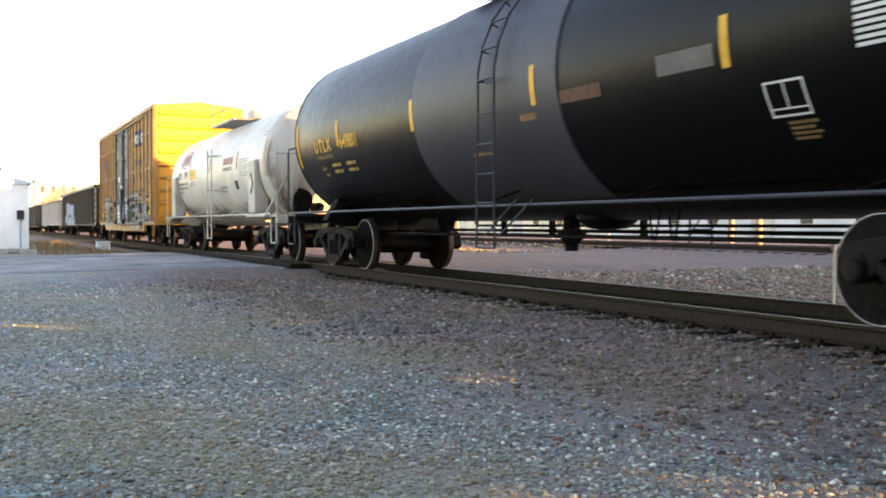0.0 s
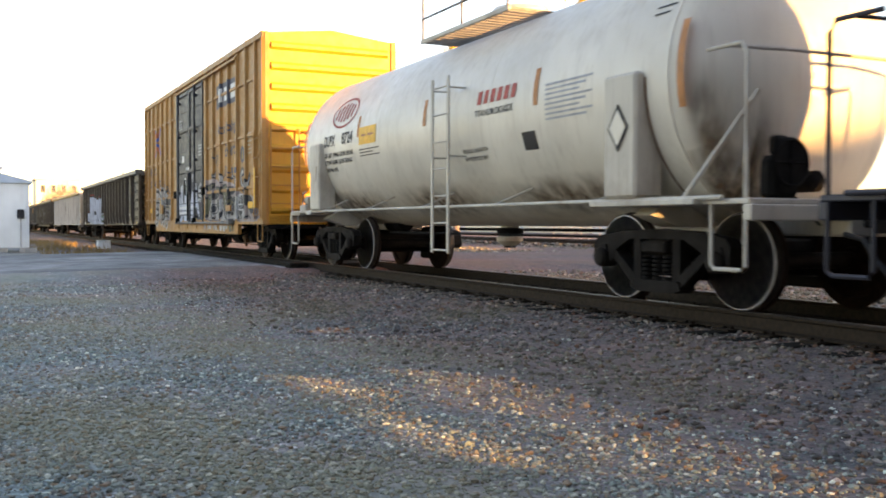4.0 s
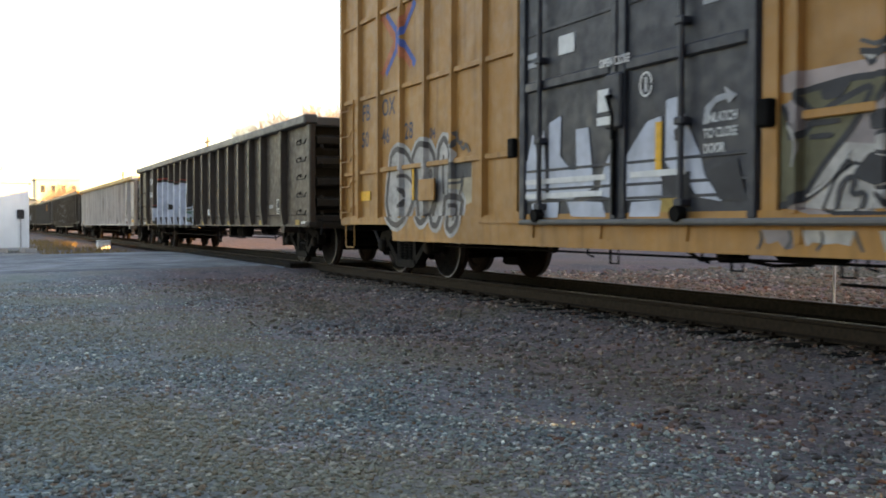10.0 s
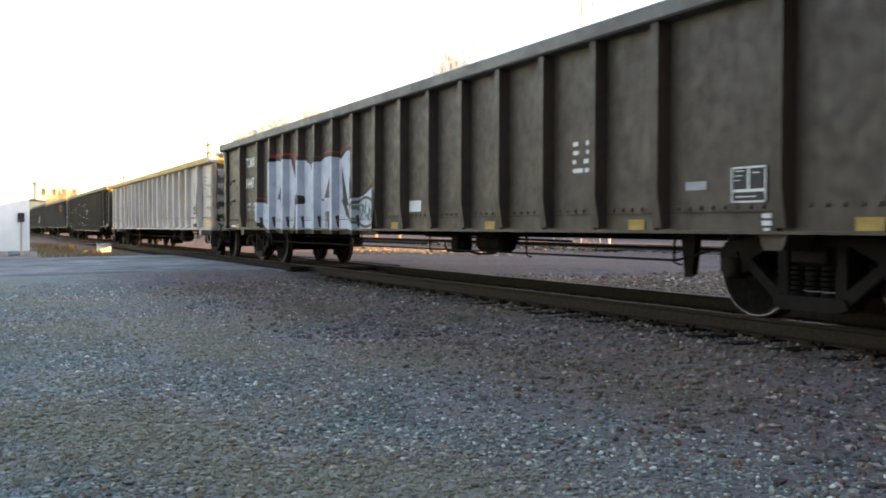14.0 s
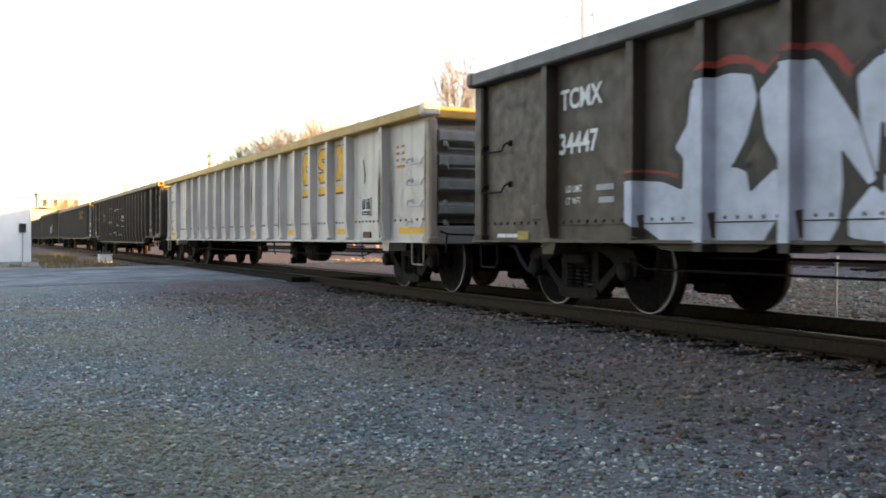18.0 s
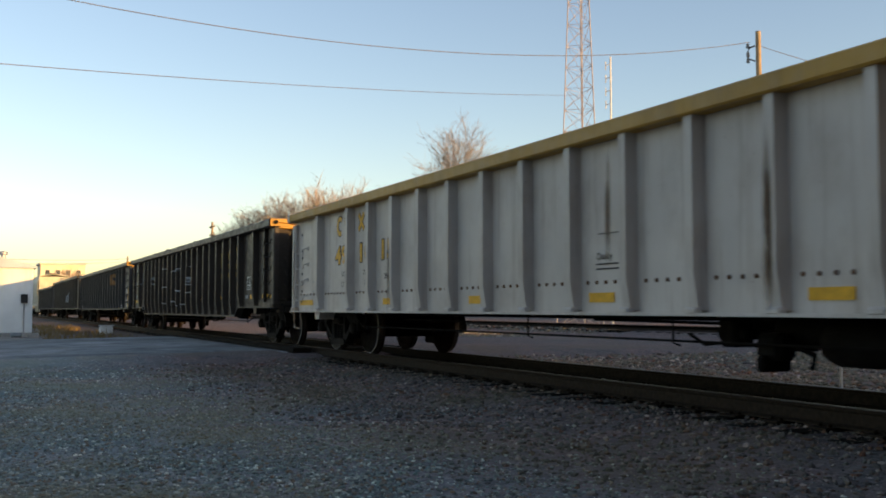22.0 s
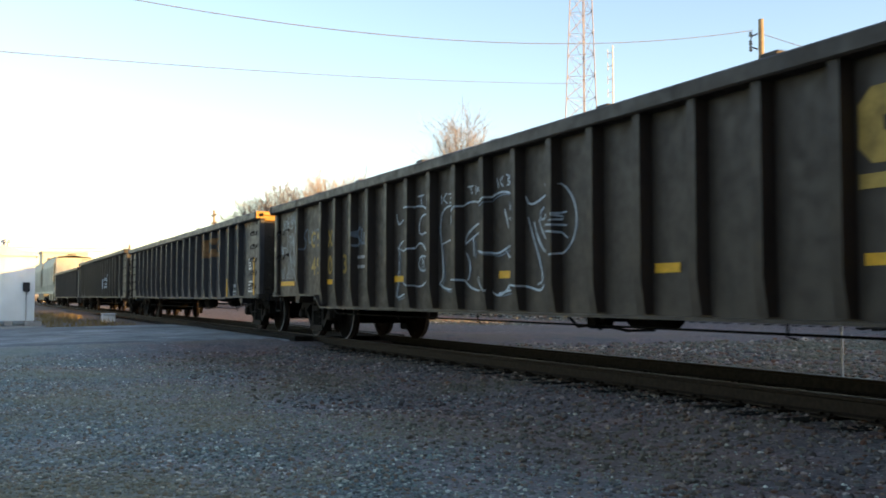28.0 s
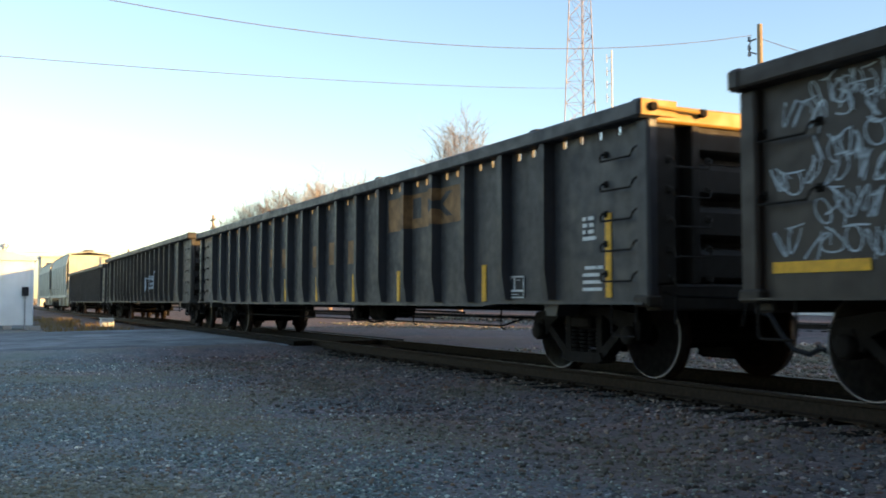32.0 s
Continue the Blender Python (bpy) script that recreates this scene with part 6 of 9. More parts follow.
    part("brake_lever", Geo().box(4.15, 4.23, -1.0, -0.94, 0.24, 0.56, 0.01), "rust_plate", car)
    part("brake_rod", Geo().tube([(2.2, -0.98, 0.33), (6.0, -0.98, 0.3)], 0.014, 6), "frame_black", car)
    for x in (-0.6, 1.2, 2.4):
        part("rod_hanger", Geo().tube([(x, -1.2, 0.6), (x, -1.2, 0.4), (x + 0.14, -1.2, 0.4), (x + 0.14, -1.2, 0.6)], 0.014, 6), "frame_black", car)
    return car


def covered_hopper():
    car = thing("hopper_car", "pale covered hopper car with sloping ends", "freight car", "cars of the freight train")
    h, W, zt, zs = 8.2, 1.52, 4.25, 1.25
    for s in (-1, 1):
        bow = [(s * (W - 0.12), zs), (s * W, 1.9), (s * W, 3.4), (s * (W - 0.15), zt - 0.1), (s * (W - 0.17), zt - 0.1), (s * (W - 0.03), 3.38), (s * (W - 0.03), 1.9), (s * (W - 0.15), zs)]
        part("side_sheet", Geo().prism(bow, -h + 0.9, h - 0.9, "x"), "hopper", car)
        part("side_sill", Geo().box(-h, h, s * (W - 0.15), s * (W + 0.02), zs - 0.2, zs, 0.01), "hopper", car)
        for k in range(9):
            x = -h + 1.1 + k * (2 * h - 2.2) / 8
            part("side_post", Geo().box(x - 0.05, x + 0.05, s * (W - 0.02), s * (W + 0.05), zs, 3.4, 0.01), "hopper", car)
    part("roof", Geo().prism([(-W + 0.1, zt - 0.12), (0, zt + 0.05), (W - 0.1, zt - 0.12), (W - 0.1, zt - 0.06), (0, zt + 0.12), (-W + 0.1, zt - 0.06)], -h + 0.6, h - 0.6, "x"), "hopper", car)
    part("roof_walk", Geo().box(-h + 0.4, h - 0.4, -0.35, 0.35, zt + 0.18, zt + 0.22, 0.005), "galvanised", car)
    for k in range(4):
        part("hatch", Geo().lathe([(0.4, 0), (0.4, 0.12), (0.3, 0.16), (0, 0.17)], "z", 18, (-4.8 + k * 3.2, 0.75, zt)), "hopper", car)
    for s in (-1, 1):
        part("slope_sheet", Geo().prism([(s * (h - 0.9), zt - 0.15), (s * (h - 0.9), 2.2), (s * (h - 2.6), zs), (s * (h - 2.6), zs - 0.04), (s * (h - 0.86), 2.2), (s * (h - 0.86), zt - 0.15)], -W + 0.15, W - 0.15), "hopper", car)
        for q in (-1, 1):
            part("end_post", Geo().box(s * (h - 0.1), s * h, q * 1.3, q * 1.42, zs, zt - 0.15, 0.01), "hopper", car)
            part("end_brace", Geo().tube([(s * (h - 0.05), q * 1.36, zt - 0.2), (s * (h - 0.9), q * 1.36, zt - 0.2)], 0.04, 6), "hopper", car)
        for k in range(6):
            part("rung", Geo().tube([(s * (h - 0.03), -1.36, zs + 0.2 + 0.45 * k), (s * (h - 0.03), -0.95, zs + 0.2 + 0.45 * k)], 0.014, 6), "hopper", car)
        part("end_platform", Geo().box(s * (h - 0.9), s * h, -1.4, 1.4, zs - 0.12, zs - 0.06, 0.005), "hopper", car)
        add_truck(car, s * 6.7)
    for k in range(3):
        x = -3.6 + 3.6 * k
        part("hopper_bay", Geo().prism([(x - 1.6, zs), (x + 1.6, zs), (x + 0.35, 0.45), (x - 0.35, 0.45)], -1.1, 1.1), "hopper", car)
    part("center_sill", Geo().box(-h, h, -0.2, 0.2, 0.78, 1.05, 0.02), "frame_black", car)
    add_couplers(car, h + 0.25)
    return car


# ---- build the yard ----
build_ground()
build_gear()

RIBS_A = [k * 0.987 for k in range(-7, 8)] + [-8.45, 8.42]
RIBS_W = [k * 0.975 for k in range(-7, 8)] + [-8.42, 8.4]
RIBS_B = [-6.99 + k * 0.791 for k in range(19)] + [-8.42, 8.6]
RIBS_C = [(k + 0.5) * 0.985 for k in range(-8, 8)] + [-8.4, 8.35]

CARS = []            # (car, x of its middle when the clip starts)
lead = black_tank_car()
CARS.append((lead, -11.5))
# Unseen car ahead, added for the shade it casts on the yard.
CARS.append((copy_thing(lead, pose(0, 0, 0)), 5.7))
AXLES += [o for o in CARS[-1][0].children if o.name.startswith("axle")]
white_tank = white_tank_car()
CARS.append((white_tank, -27.0))
box = boxcar()
CARS.append((box, -42.87))
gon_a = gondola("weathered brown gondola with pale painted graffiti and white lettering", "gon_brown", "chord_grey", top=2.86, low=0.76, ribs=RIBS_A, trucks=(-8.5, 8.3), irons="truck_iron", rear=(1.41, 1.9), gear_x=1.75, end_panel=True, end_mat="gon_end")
CARS.append((gon_a, -62.7))
gon_b = gondola("scuffed light grey gondola with a yellow top rail", "gon_white", "chord_yellow", half=10.05, top=2.68, low=0.74, ribs=RIBS_W, trucks=(-8.6, 8.4), irons="gon_white", gear_x=1.9, post_mat="post_rust", cap_mat="gon_white", end_mat="gon_pale_end")
CARS.append((gon_b, -84.3))
gon_c = gondola("dark olive gondola with yellow lettering and chalky scrawls", "gon_green", "gon_green", top=2.72, low=0.82, belly=0.22, ribs=RIBS_B, trucks=(-8.62, 8.54), irons="truck_iron", rear=(1.64, 2.15), sunlit_top="chord_yellow", end_mat="gon_end")
CARS.append((gon_c, -105.9))
gon_d = gondola("dark slate gondola with faded orange patches", "gon_slate", "gon_slate", top=2.73, low=0.78, belly=0.03, ribs=RIBS_C, trucks=(-8.8, 8.4), holes=True, irons="truck_iron", sunlit_top="chord_yellow", end_mat="gon_end")
CARS.append((gon_d, -127.48))
gon_e = gondola("dark weathered gondola in the line of cars", "gon_dark", "gon_dark", top=2.84, low=0.76, ribs=RIBS_A)
CARS.append((gon_e, -149.15))
gon_f = gondola("dark low gondola in the line of cars", "gon_slate", "gon_dark", top=2.66, low=0.74, ribs=RIBS_C)
CARS.append((gon_f, -170.4))
hop = covered_hopper()
CARS.append((hop, -190.6))
CARS.append((copy_thing(hop, pose(0, 0, 0)), -208.0))
AXLES += [o for o in CARS[-1][0].children if o.name.startswith("axle")]

# ---- paint, lettering and graffiti on the near sides ----
MAT["spray_pale"] = plain("spray_pale", (0.44, 0.47, 0.53), 0.65, 0.25, 3)
MAT["spray_lilac"] = plain("spray_lilac", (0.25, 0.21, 0.205), 0.65, 0.25, 3)
MAT["spray_haze"] = plain("spray_haze", (0.34, 0.27, 0.25), 0.65, 0.3, 2.5)
MAT["spray_olive"] = plain("spray_olive", (0.115, 0.105, 0.058), 0.65, 0.3, 4)
MAT["spray_green"] = plain("spray_green", (0.09, 0.17, 0.12), 0.65, 0.3, 4)
MAT["spray_dark"] = plain("spray_dark", (0.04, 0.033, 0.026), 0.65, 0.3, 4)
MAT["spray_black"] = plain("spray_black", (0.03, 0.03, 0.034), 0.65, 0.3, 4)
MAT["mural_white"] = plain("mural_white", (0.39, 0.365, 0.335), 0.7, 0.35, 5)
MAT["spray_tan"] = plain("spray_tan", (0.40, 0.33, 0.23), 0.65, 0.3, 3)
MAT["spray_grey"] = plain("spray_grey", (0.075, 0.072, 0.07), 0.65, 0.3, 4)
MAT["spray_navy"] = plain("spray_navy", (0.085, 0.072, 0.065), 0.65, 0.3, 4)
MAT["spray_red"] = plain("spray_red", (0.30, 0.05, 0.035), 0.65, 0.3, 6)
MAT["spray_blue"] = plain("spray_blue", (0.05, 0.10, 0.30), 0.65, 0.3, 6)
MAT["spray_orange"] = plain("spray_orange", (0.42, 0.12, 0.05), 0.65, 0.3, 6)
MAT["faint_chalk"] = plain("faint_chalk", (0.15, 0.185, 0.215), 0.8, 0.35, 8)
MAT["chalk"] = plain("chalk", (0.42, 0.48, 0.52), 0.75, 0.35, 8)

GON = dict(W=1.452, out=1.586, a=0.075, b=0.055)
BOX = dict(W=1.505, out=1.575, a=0.062, b=0.036, foot=0.92, sill=1.551)


def drape(car, name, flat, mat, ribs, form, lift=0.004, label=""):
    """Lays flat paint over a ribbed side, one part for each piece: it follows the sheet and climbs over every rib. flat: list of (mesh, x, z)."""
    for piece in flat[1:]:
        drape(car, name, [piece], mat, ribs, form, lift, label)
    flat = flat[:1]
    me = joined(name, flat, mat)
    bm = bmesh.new()
    bm.from_mesh(me)
    bmesh.ops.triangulate(bm, faces=bm.faces[:])
    lo, hi = min(v.co.x for v in bm.verts), max(v.co.x for v in bm.verts)
    a, b = form["a"], form["b"]
    for x in ribs:
        if lo - 0.2 < x < hi + 0.2:
            for e in (-a, -b, b, a):
                bmesh.ops.bisect_plane(bm, geom=bm.verts[:] + bm.edges[:] + bm.faces[:], plane_co=(x + e, 0, 0), plane_no=(1, 0, 0))
    foot = form.get("foot", -9)
    for z in (foot - 0.002, foot + 0.002):
        bmesh.ops.bisect_plane(bm, geom=bm.verts[:] + bm.edges[:] + bm.faces[:], plane_co=(0, 0, z), plane_no=(0, 0, 1))
    for v in bm.verts:
        if v.co.z < foot:
            v.co.y = -(form["sill"] + lift)
            continue
        d = min((abs(v.co.x - x) for x in ribs), default=9)
        u = 1.0 if d <= b + 1e-4 else 0.0 if d >= a - 1e-4 else (a - d) / (a - b)
        v.co.y = -(form["W"] + (form["out"] - form["W"]) * u + lift)
    bm.to_mesh(me)
    bm.free()
    return part(name, me, "", car, label)


def blob(poly, n=3, c=0.22):
    """Rounds an outline by cutting a share c off its edges at every corner."""
    for _ in range(n):
        out = []
        for i in range(len(poly)):
            (ax, az), (bx, bz) = poly[i], poly[(i + 1) % len(poly)]
            out += [(ax + (bx - ax) * c, az + (bz - az) * c), (bx + (ax - bx) * c, bz + (az - bz) * c)]
        poly = out
    return poly


def soft_line(path, n=2):
    for _ in range(n):
        out = [path[0]]
        for (ax, az), (bx, bz) in zip(path[:-1], path[1:]):
            out += [(ax * 0.75 + bx * 0.25, az * 0.75 + bz * 0.25), (ax * 0.25 + bx * 0.75, az * 0.25 + bz * 0.75)]
        path = out + [path[-1]]
    return path


def rect(x0, x1, z0, z1):
    return [(x0, z0), (x1, z0), (x1, z1), (x0, z1)]


def sheets(polys):
    return [(sheet(p), 0, 0) for p in polys]


def strokes(paths, w, taper=0.25):
    return [(strip(soft_line(p), w, taper), 0, 0) for p in paths]


def scrawl(x, z, w, h, seed, n=9):
    """A line of loose marks like handwriting that cannot be read."""
    rng = random.Random(seed)
    out, step = [], w / n
    for k in range(n):
        u, kind = x + step * (k + 0.5) + rng.uniform(-0.25, 0.25) * step, (1, 2, 3, 4, 5, 1, 2, 0)[rng.randrange(8)]
        r, q = step * rng.uniform(0.3, 0.7), z + h * rng.uniform(-0.25, 0.25)
        j = lambda: rng.uniform(-0.12, 0.12) * h
        if kind == 0:
            out.append([(u + r * math.cos(a * 1.1), q + h * (0.5 + 0.45 * math.sin(a * 1.1))) for a in range(7)])
        elif kind == 1:
            out += [[(u - r, q + j()), (u - r, q + h)], [(u - r, q + h * 0.95), (u + r, q + h * 0.75), (u - r * 0.8, q + h * 0.45), (u + r, q + j())]]
        elif kind == 2:
            out.append([(u + r, q + h * 0.9), (u, q + h + j()), (u - r, q + h * 0.75), (u + r * 0.6, q + h * 0.4), (u, q + j()), (u - r, q + h * 0.1)])
        elif kind == 3:
            out.append([(u - r, q + h), (u - r * 0.3, q + j()), (u + r * 0.2, q + h * 0.6), (u + r * 0.6, q + j()), (u + r, q + h)])
        elif kind == 4:
            out += [[(u - r, q + h), (u, q + h * 0.45), (u + r, q + h)], [(u, q + h * 0.45), (u - r * 0.4, q - h * 0.15)]]
        else:
            out.append([(u - r, q + j()), (u - r * 0.6, q + h), (u + r * 0.3, q + j()), (u + r, q + h)])
    return out


def curls(x, z, w, h, seed, n):
    """A line of looping handwriting that cannot be read."""
    rng = random.Random(seed)
    out, step = [], w / n
    for k in range(n):
        u, q = x + step * (k + 0.5 + rng.uniform(-0.2, 0.2)), z + h * rng.uniform(-0.2, 0.25)
        a, b, c, r = rng.choice((1.0, 1.0, 1.5, 2.0)), rng.choice((1.0, 1.5, 2.0)), rng.uniform(0, 6.3), step * rng.uniform(0.28, 0.6)
        reach = rng.uniform(2.6, 6.2)
        out.append([(u + r * math.cos(a * f * reach / 14 + c) + 0.16 * h * math.sin(b * f * reach / 14), q + h * (0.5 + 0.5 * math.sin(b * f * reach / 14 + 0.4 * c))) for f in range(15)])
        if k % 3 == 1:
            out.append([(u - r, q + h * rng.uniform(0.8, 1.15)), (u, q + h * rng.uniform(0.7, 1.1)), (u + 1.5 * r, q + h * rng.uniform(0.9, 1.2))])
        elif k % 3 == 2:
            out.append([(u + 0.3 * r, q + h * 1.05), (u + 0.2 * r, q + h * 0.4), (u - 0.2 * r, q - h * rng.uniform(0.05, 0.35))])
    return out


def stencil_block(x0, x1, z0, z1, slot):
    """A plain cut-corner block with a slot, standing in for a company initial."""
    c = 0.22 * (x1 - x0)
    m, zm = (x0 + x1) / 2, (z0 + z1) / 2
    u, w = (z1 - z0) * 0.1, x1 - x0
    if slot == 0:
        return [(x0 + c, z0), (x1 - c, z0), (x1, z0 + c), (x1, zm - u), (m + 0.1 * w, zm - u), (m - 0.1 * w, zm - u), (m - 0.1 * w, zm + u), (m + 0.1 * w, zm + u), (x1, zm + u), (x1, z1 - c), (x1 - c, z1), (x0 + c, z1), (x0, z1 - c), (x0, z0 + c)]
    if slot == 1:
        p, q = zm - 1.3 * u, zm + 1.3 * u
        return [(x0 + c, z0), (x1 - c, z0), (x1, z0 + c), (x1, zm), (x1 - c, zm + 0.6 * u), (m - 0.1 * w, q), (m - 0.1 * w, q + 0.9 * u), (x1, q + 0.9 * u), (x1, z1 - c), (x1 - c, z1), (x0 + c, z1), (x0, z1 - c), (x0, zm), (x0 + c, zm - 0.6 * u), (m + 0.1 * w, p), (m + 0.1 * w, p - 0.9 * u), (x0, p - 0.9 * u), (x0, z0 + c)]
    if slot == 2:
        return [(x0, z0), (m - 0.1 * w, z0), (m, z0 + c), (m + 0.1 * w, z0), (x1, z0), (x1 - c, zm), (x1, z1), (m + 0.1 * w, z1), (m, z1 - c), (m - 0.1 * w, z1), (x0, z1), (x0 + c, zm)]
    return [(m - 0.17 * w, z0), (m + 0.17 * w, z0), (m + 0.17 * w, z1 - 2.6 * u), (x1, z1 - 2.6 * u), (x1, z1), (x0, z1), (x0, z1 - 2.6 * u), (m - 0.17 * w, z1 - 2.6 * u)]


def word(text, size, x, z, bold=0.006, squeeze=0.9, space=1.0):
    return (letters(text, size, bold, squeeze, 0.0, space), x, z)


def initial(x0, x1, z0, z1, slot):
    """Brush paths of one block initial in its cell."""
    m, zm, w, h = (x0 + x1) / 2, (z0 + z1) / 2, (x1 - x0) / 2, (z1 - z0) / 2
    if slot == 0:
        return [[(m + w * math.cos(a * 0.1), zm + h * math.sin(a * 0.1)) for a in range(8, 56, 4)]]
    if slot == 1:
        top = [(m + 0.95 * w * math.cos(a * 0.1), zm + h / 2 + h / 2 * math.sin(a * 0.1)) for a in range(5, 48, 4)]
        return [top + [(2 * m - x, 2 * zm - z) for x, z in reversed(top)]]
    if slot == 2:
        return [[(x0, z0), (m, zm), (x1, z1)], [(x0, z1), (m, zm), (x1, z0)]]
    return [[(x0, z1), (m, z1), (x1, z1)], [(m, z1), (m, zm), (m, z0)]]


BOX_RIBS = [-7.05, -6.2, -5.35, -4.5, -3.65, -2.8, -1.95, 2.25, 3.05, 3.88, 4.72, 5.56, 6.38, 7.2]


def paint_boxcar(car):
    D = lambda name, flat, mat, lift=0.004, label="": drape(car, name, flat, mat, BOX_RIBS, BOX, lift, label)
    D("lettering", [word("FB", 0.27, -6.98, 2.47), word("OX", 0.27, -6.14, 2.47), word("50", 0.25, -7.0, 2.05), word("46", 0.25, -6.14, 2.05), word("28", 0.25, -5.28, 2.05), ], "navy_paint", 0.004, "dark blue lettering")
    D("lettering", [word("04", 0.16, -4.42, 1.99, 0.003)], "navy_paint", 0.004, "faded dark lettering")
    for a in (1, -1):
        for off, mat, lift in ((0.07, "spray_blue", 0.005), (-0.07, "spray_orange", 0.006)):
            D("painted_cross", strokes([[(-5.51 - a * 0.54 + off, 3.1), (-5.51 + off, 3.55), (-5.51 + a * 0.54 + off, 4.0)]], 0.13, 0.1), mat, lift + 0.002 * a, "faded red and blue painted cross")
    D("painted_cross", sheets([blob([(-5.6, 3.35), (-5.42, 3.35), (-5.42, 3.75), (-5.6, 3.75)], 1)]), "spray_blue", 0.009, "dark blue patch")
    # outlined letters near the trailing end
    g = [blob(q, 1, 0.16) for q in [[(-5.76, 1.85), (-5.59, 1.92), (-5.39, 1.93), (-5.16, 1.82), (-5.01, 1.68), (-4.93, 1.3), (-5.0, 1.08), (-5.18, 0.89), (-5.42, 0.79), (-5.62, 0.81), (-5.84, 0.92), (-5.95, 1.14), (-5.89, 1.41), (-5.8, 1.67)], [(-5.01, 1.73), (-4.8, 1.95), (-4.43, 1.92), (-4.23, 1.72), (-4.24, 1.13), (-4.38, 0.95), (-4.48, 0.87), (-4.62, 0.82), (-4.73, 0.88), (-4.8, 1.01), (-4.84, 1.54)], [(-4.14, 1.64), (-4.1, 1.86), (-3.94, 1.98), (-3.77, 1.8), (-3.67, 1.76), (-3.71, 1.65), (-3.79, 1.5), (-3.8, 1.16), (-3.92, 1.16), (-3.95, 0.94), (-4.07, 0.78), (-4.23, 0.8), (-4.29, 0.95), (-4.19, 1.13)], [(-3.77, 1.11), (-3.71, 1.19), (-3.39, 1.13), (-3.44, 0.98), (-3.49, 0.81), (-3.66, 0.71), (-3.78, 0.78), (-3.74, 0.86)]]]
    D("graffiti", sheets([[(-3.74, 1.65), (-3.15, 1.67), (-3.15, 1.09), (-3.39, 1.04), (-3.73, 1.16)]]), "spray_tan", 0.002, "pale worn patch on the side")
    D("graffiti", sheets([[(-3.73, 1.62), (-3.16, 1.63), (-3.17, 1.41), (-3.71, 1.4)], [(-3.71, 1.36), (-3.39, 1.38), (-3.4, 1.35), (-3.71, 1.32)]]), "spray_grey", 0.0045, "dark bands on the patch")
    for k, p in enumerate(g):
        D("graffiti", [(strip(p + p[:2], 0.2), 0, 0)], "mural_white", 0.003 + 0.0005 * k, "pale halo of the painted letters")
        D("graffiti", sheets([p]), "mural_white", 0.006 + 0.0005 * k, "thin pale fill of the painted letters")
        D("graffiti", [(strip(p + p[:2], 0.085), 0, 0)], "spray_navy", 0.009 + 0.0005 * k, "dark outline of the painted letters")
    D("graffiti", strokes([[(-5.43, 1.5), (-5.23, 1.53), (-5.0, 1.43), (-4.94, 1.3)], [(-4.81, 1.59), (-4.81, 1.3), (-4.75, 1.01)], [(-4.36, 1.57), (-4.41, 1.51), (-4.36, 1.44), (-4.31, 1.5), (-4.36, 1.57)], [(-3.95, 1.74), (-3.98, 1.47), (-3.95, 1.21)], [(-3.7, 1.05), (-3.54, 1.06), (-3.58, 0.85)], [(-3.49, 1.17), (-3.39, 1.35), (-3.44, 1.43)], [(-3.63, 1.81), (-3.53, 1.98), (-3.6, 2.03), (-3.5, 1.85), (-3.4, 1.88)], [(-3.45, 1.83), (-3.37, 1.77), (-3.3, 1.85), (-3.2, 1.73)]], 0.06), "spray_navy", 0.012, "dark strokes in the letters")
    D("graffiti", [(strip(arc(-5.36, 1.2, 0.1, 0, 350, 14, 0.13), 0.06), 0, 0)], "spray_navy", 0.012, "dark round spot")
    # the long mural on the leading half: a lilac haze, olive letters, black fills, a white foot and small arrows above
    def shape(mat, lift, label, polys, rim="", wide=0.03, soft=2):
        for k, p in enumerate(polys):
            p = blob(p, soft, 0.14) if soft else p
            D("graffiti", sheets([p]), mat, lift + 0.0004 * k, label)
            if rim:
                D("graffiti", [(strip(p + p[:2], wide), 0, 0)], rim, lift + 0.0004 * k + 0.0006, "thin outline in the mural")
    shape("spray_lilac", 0.003, "dull lilac haze of the mural", [[(1.85, 1.73), (2.91, 1.82), (3.83, 1.67), (4.65, 1.68), (5.19, 1.56), (5.47, 1.34), (5.48, 0.86), (1.9, 0.89)]], soft=1)
    shape("mural_white", 0.0045, "white foot of the mural", [[(2.15, 0.9), (2.2, 1.3), (2.6, 1.42), (3.2, 1.35), (3.9, 1.45), (4.6, 1.3), (5.1, 1.35), (5.5, 1.5), (5.9, 1.35), (6.2, 0.95), (6.1, 0.9)]], soft=1)
    shape("spray_haze", 0.004, "pale lilac haze over the mural", [[(1.94, 1.98), (2.47, 1.98), (3.16, 1.99), (3.69, 1.83), (4.03, 1.89), (4.65, 1.85), (5.19, 1.76), (5.51, 1.65), (5.51, 1.53), (4.65, 1.65), (3.69, 1.67), (1.94, 1.85)], [(5.14, 1.61), (5.51, 1.55), (5.52, 1.33), (5.2, 1.38)]], soft=1)
    shape("mural_white", 0.006, "white field of the mural", [[(2.48, 0.89), (2.62, 1.17), (2.8, 1.27), (3.0, 1.06), (3.32, 1.08), (3.55, 1.29), (3.63, 0.89)], [(3.97, 1.17), (4.12, 1.07), (4.32, 0.87), (3.88, 0.87)], [(5.1, 1.33), (5.25, 1.38), (5.42, 1.35), (5.47, 1.2), (5.47, 0.87), (4.5, 0.87), (4.52, 1.02), (4.64, 1.12), (4.73, 1.07), (5.1, 1.1)], [(4.04, 1.37), (4.25, 1.3), (4.49, 1.1), (4.37, 0.91), (4.19, 1.04)], [(3.0, 1.45), (3.32, 1.46), (3.36, 1.3), (3.0, 1.31)]], rim="spray_black", wide=0.03, soft=1)
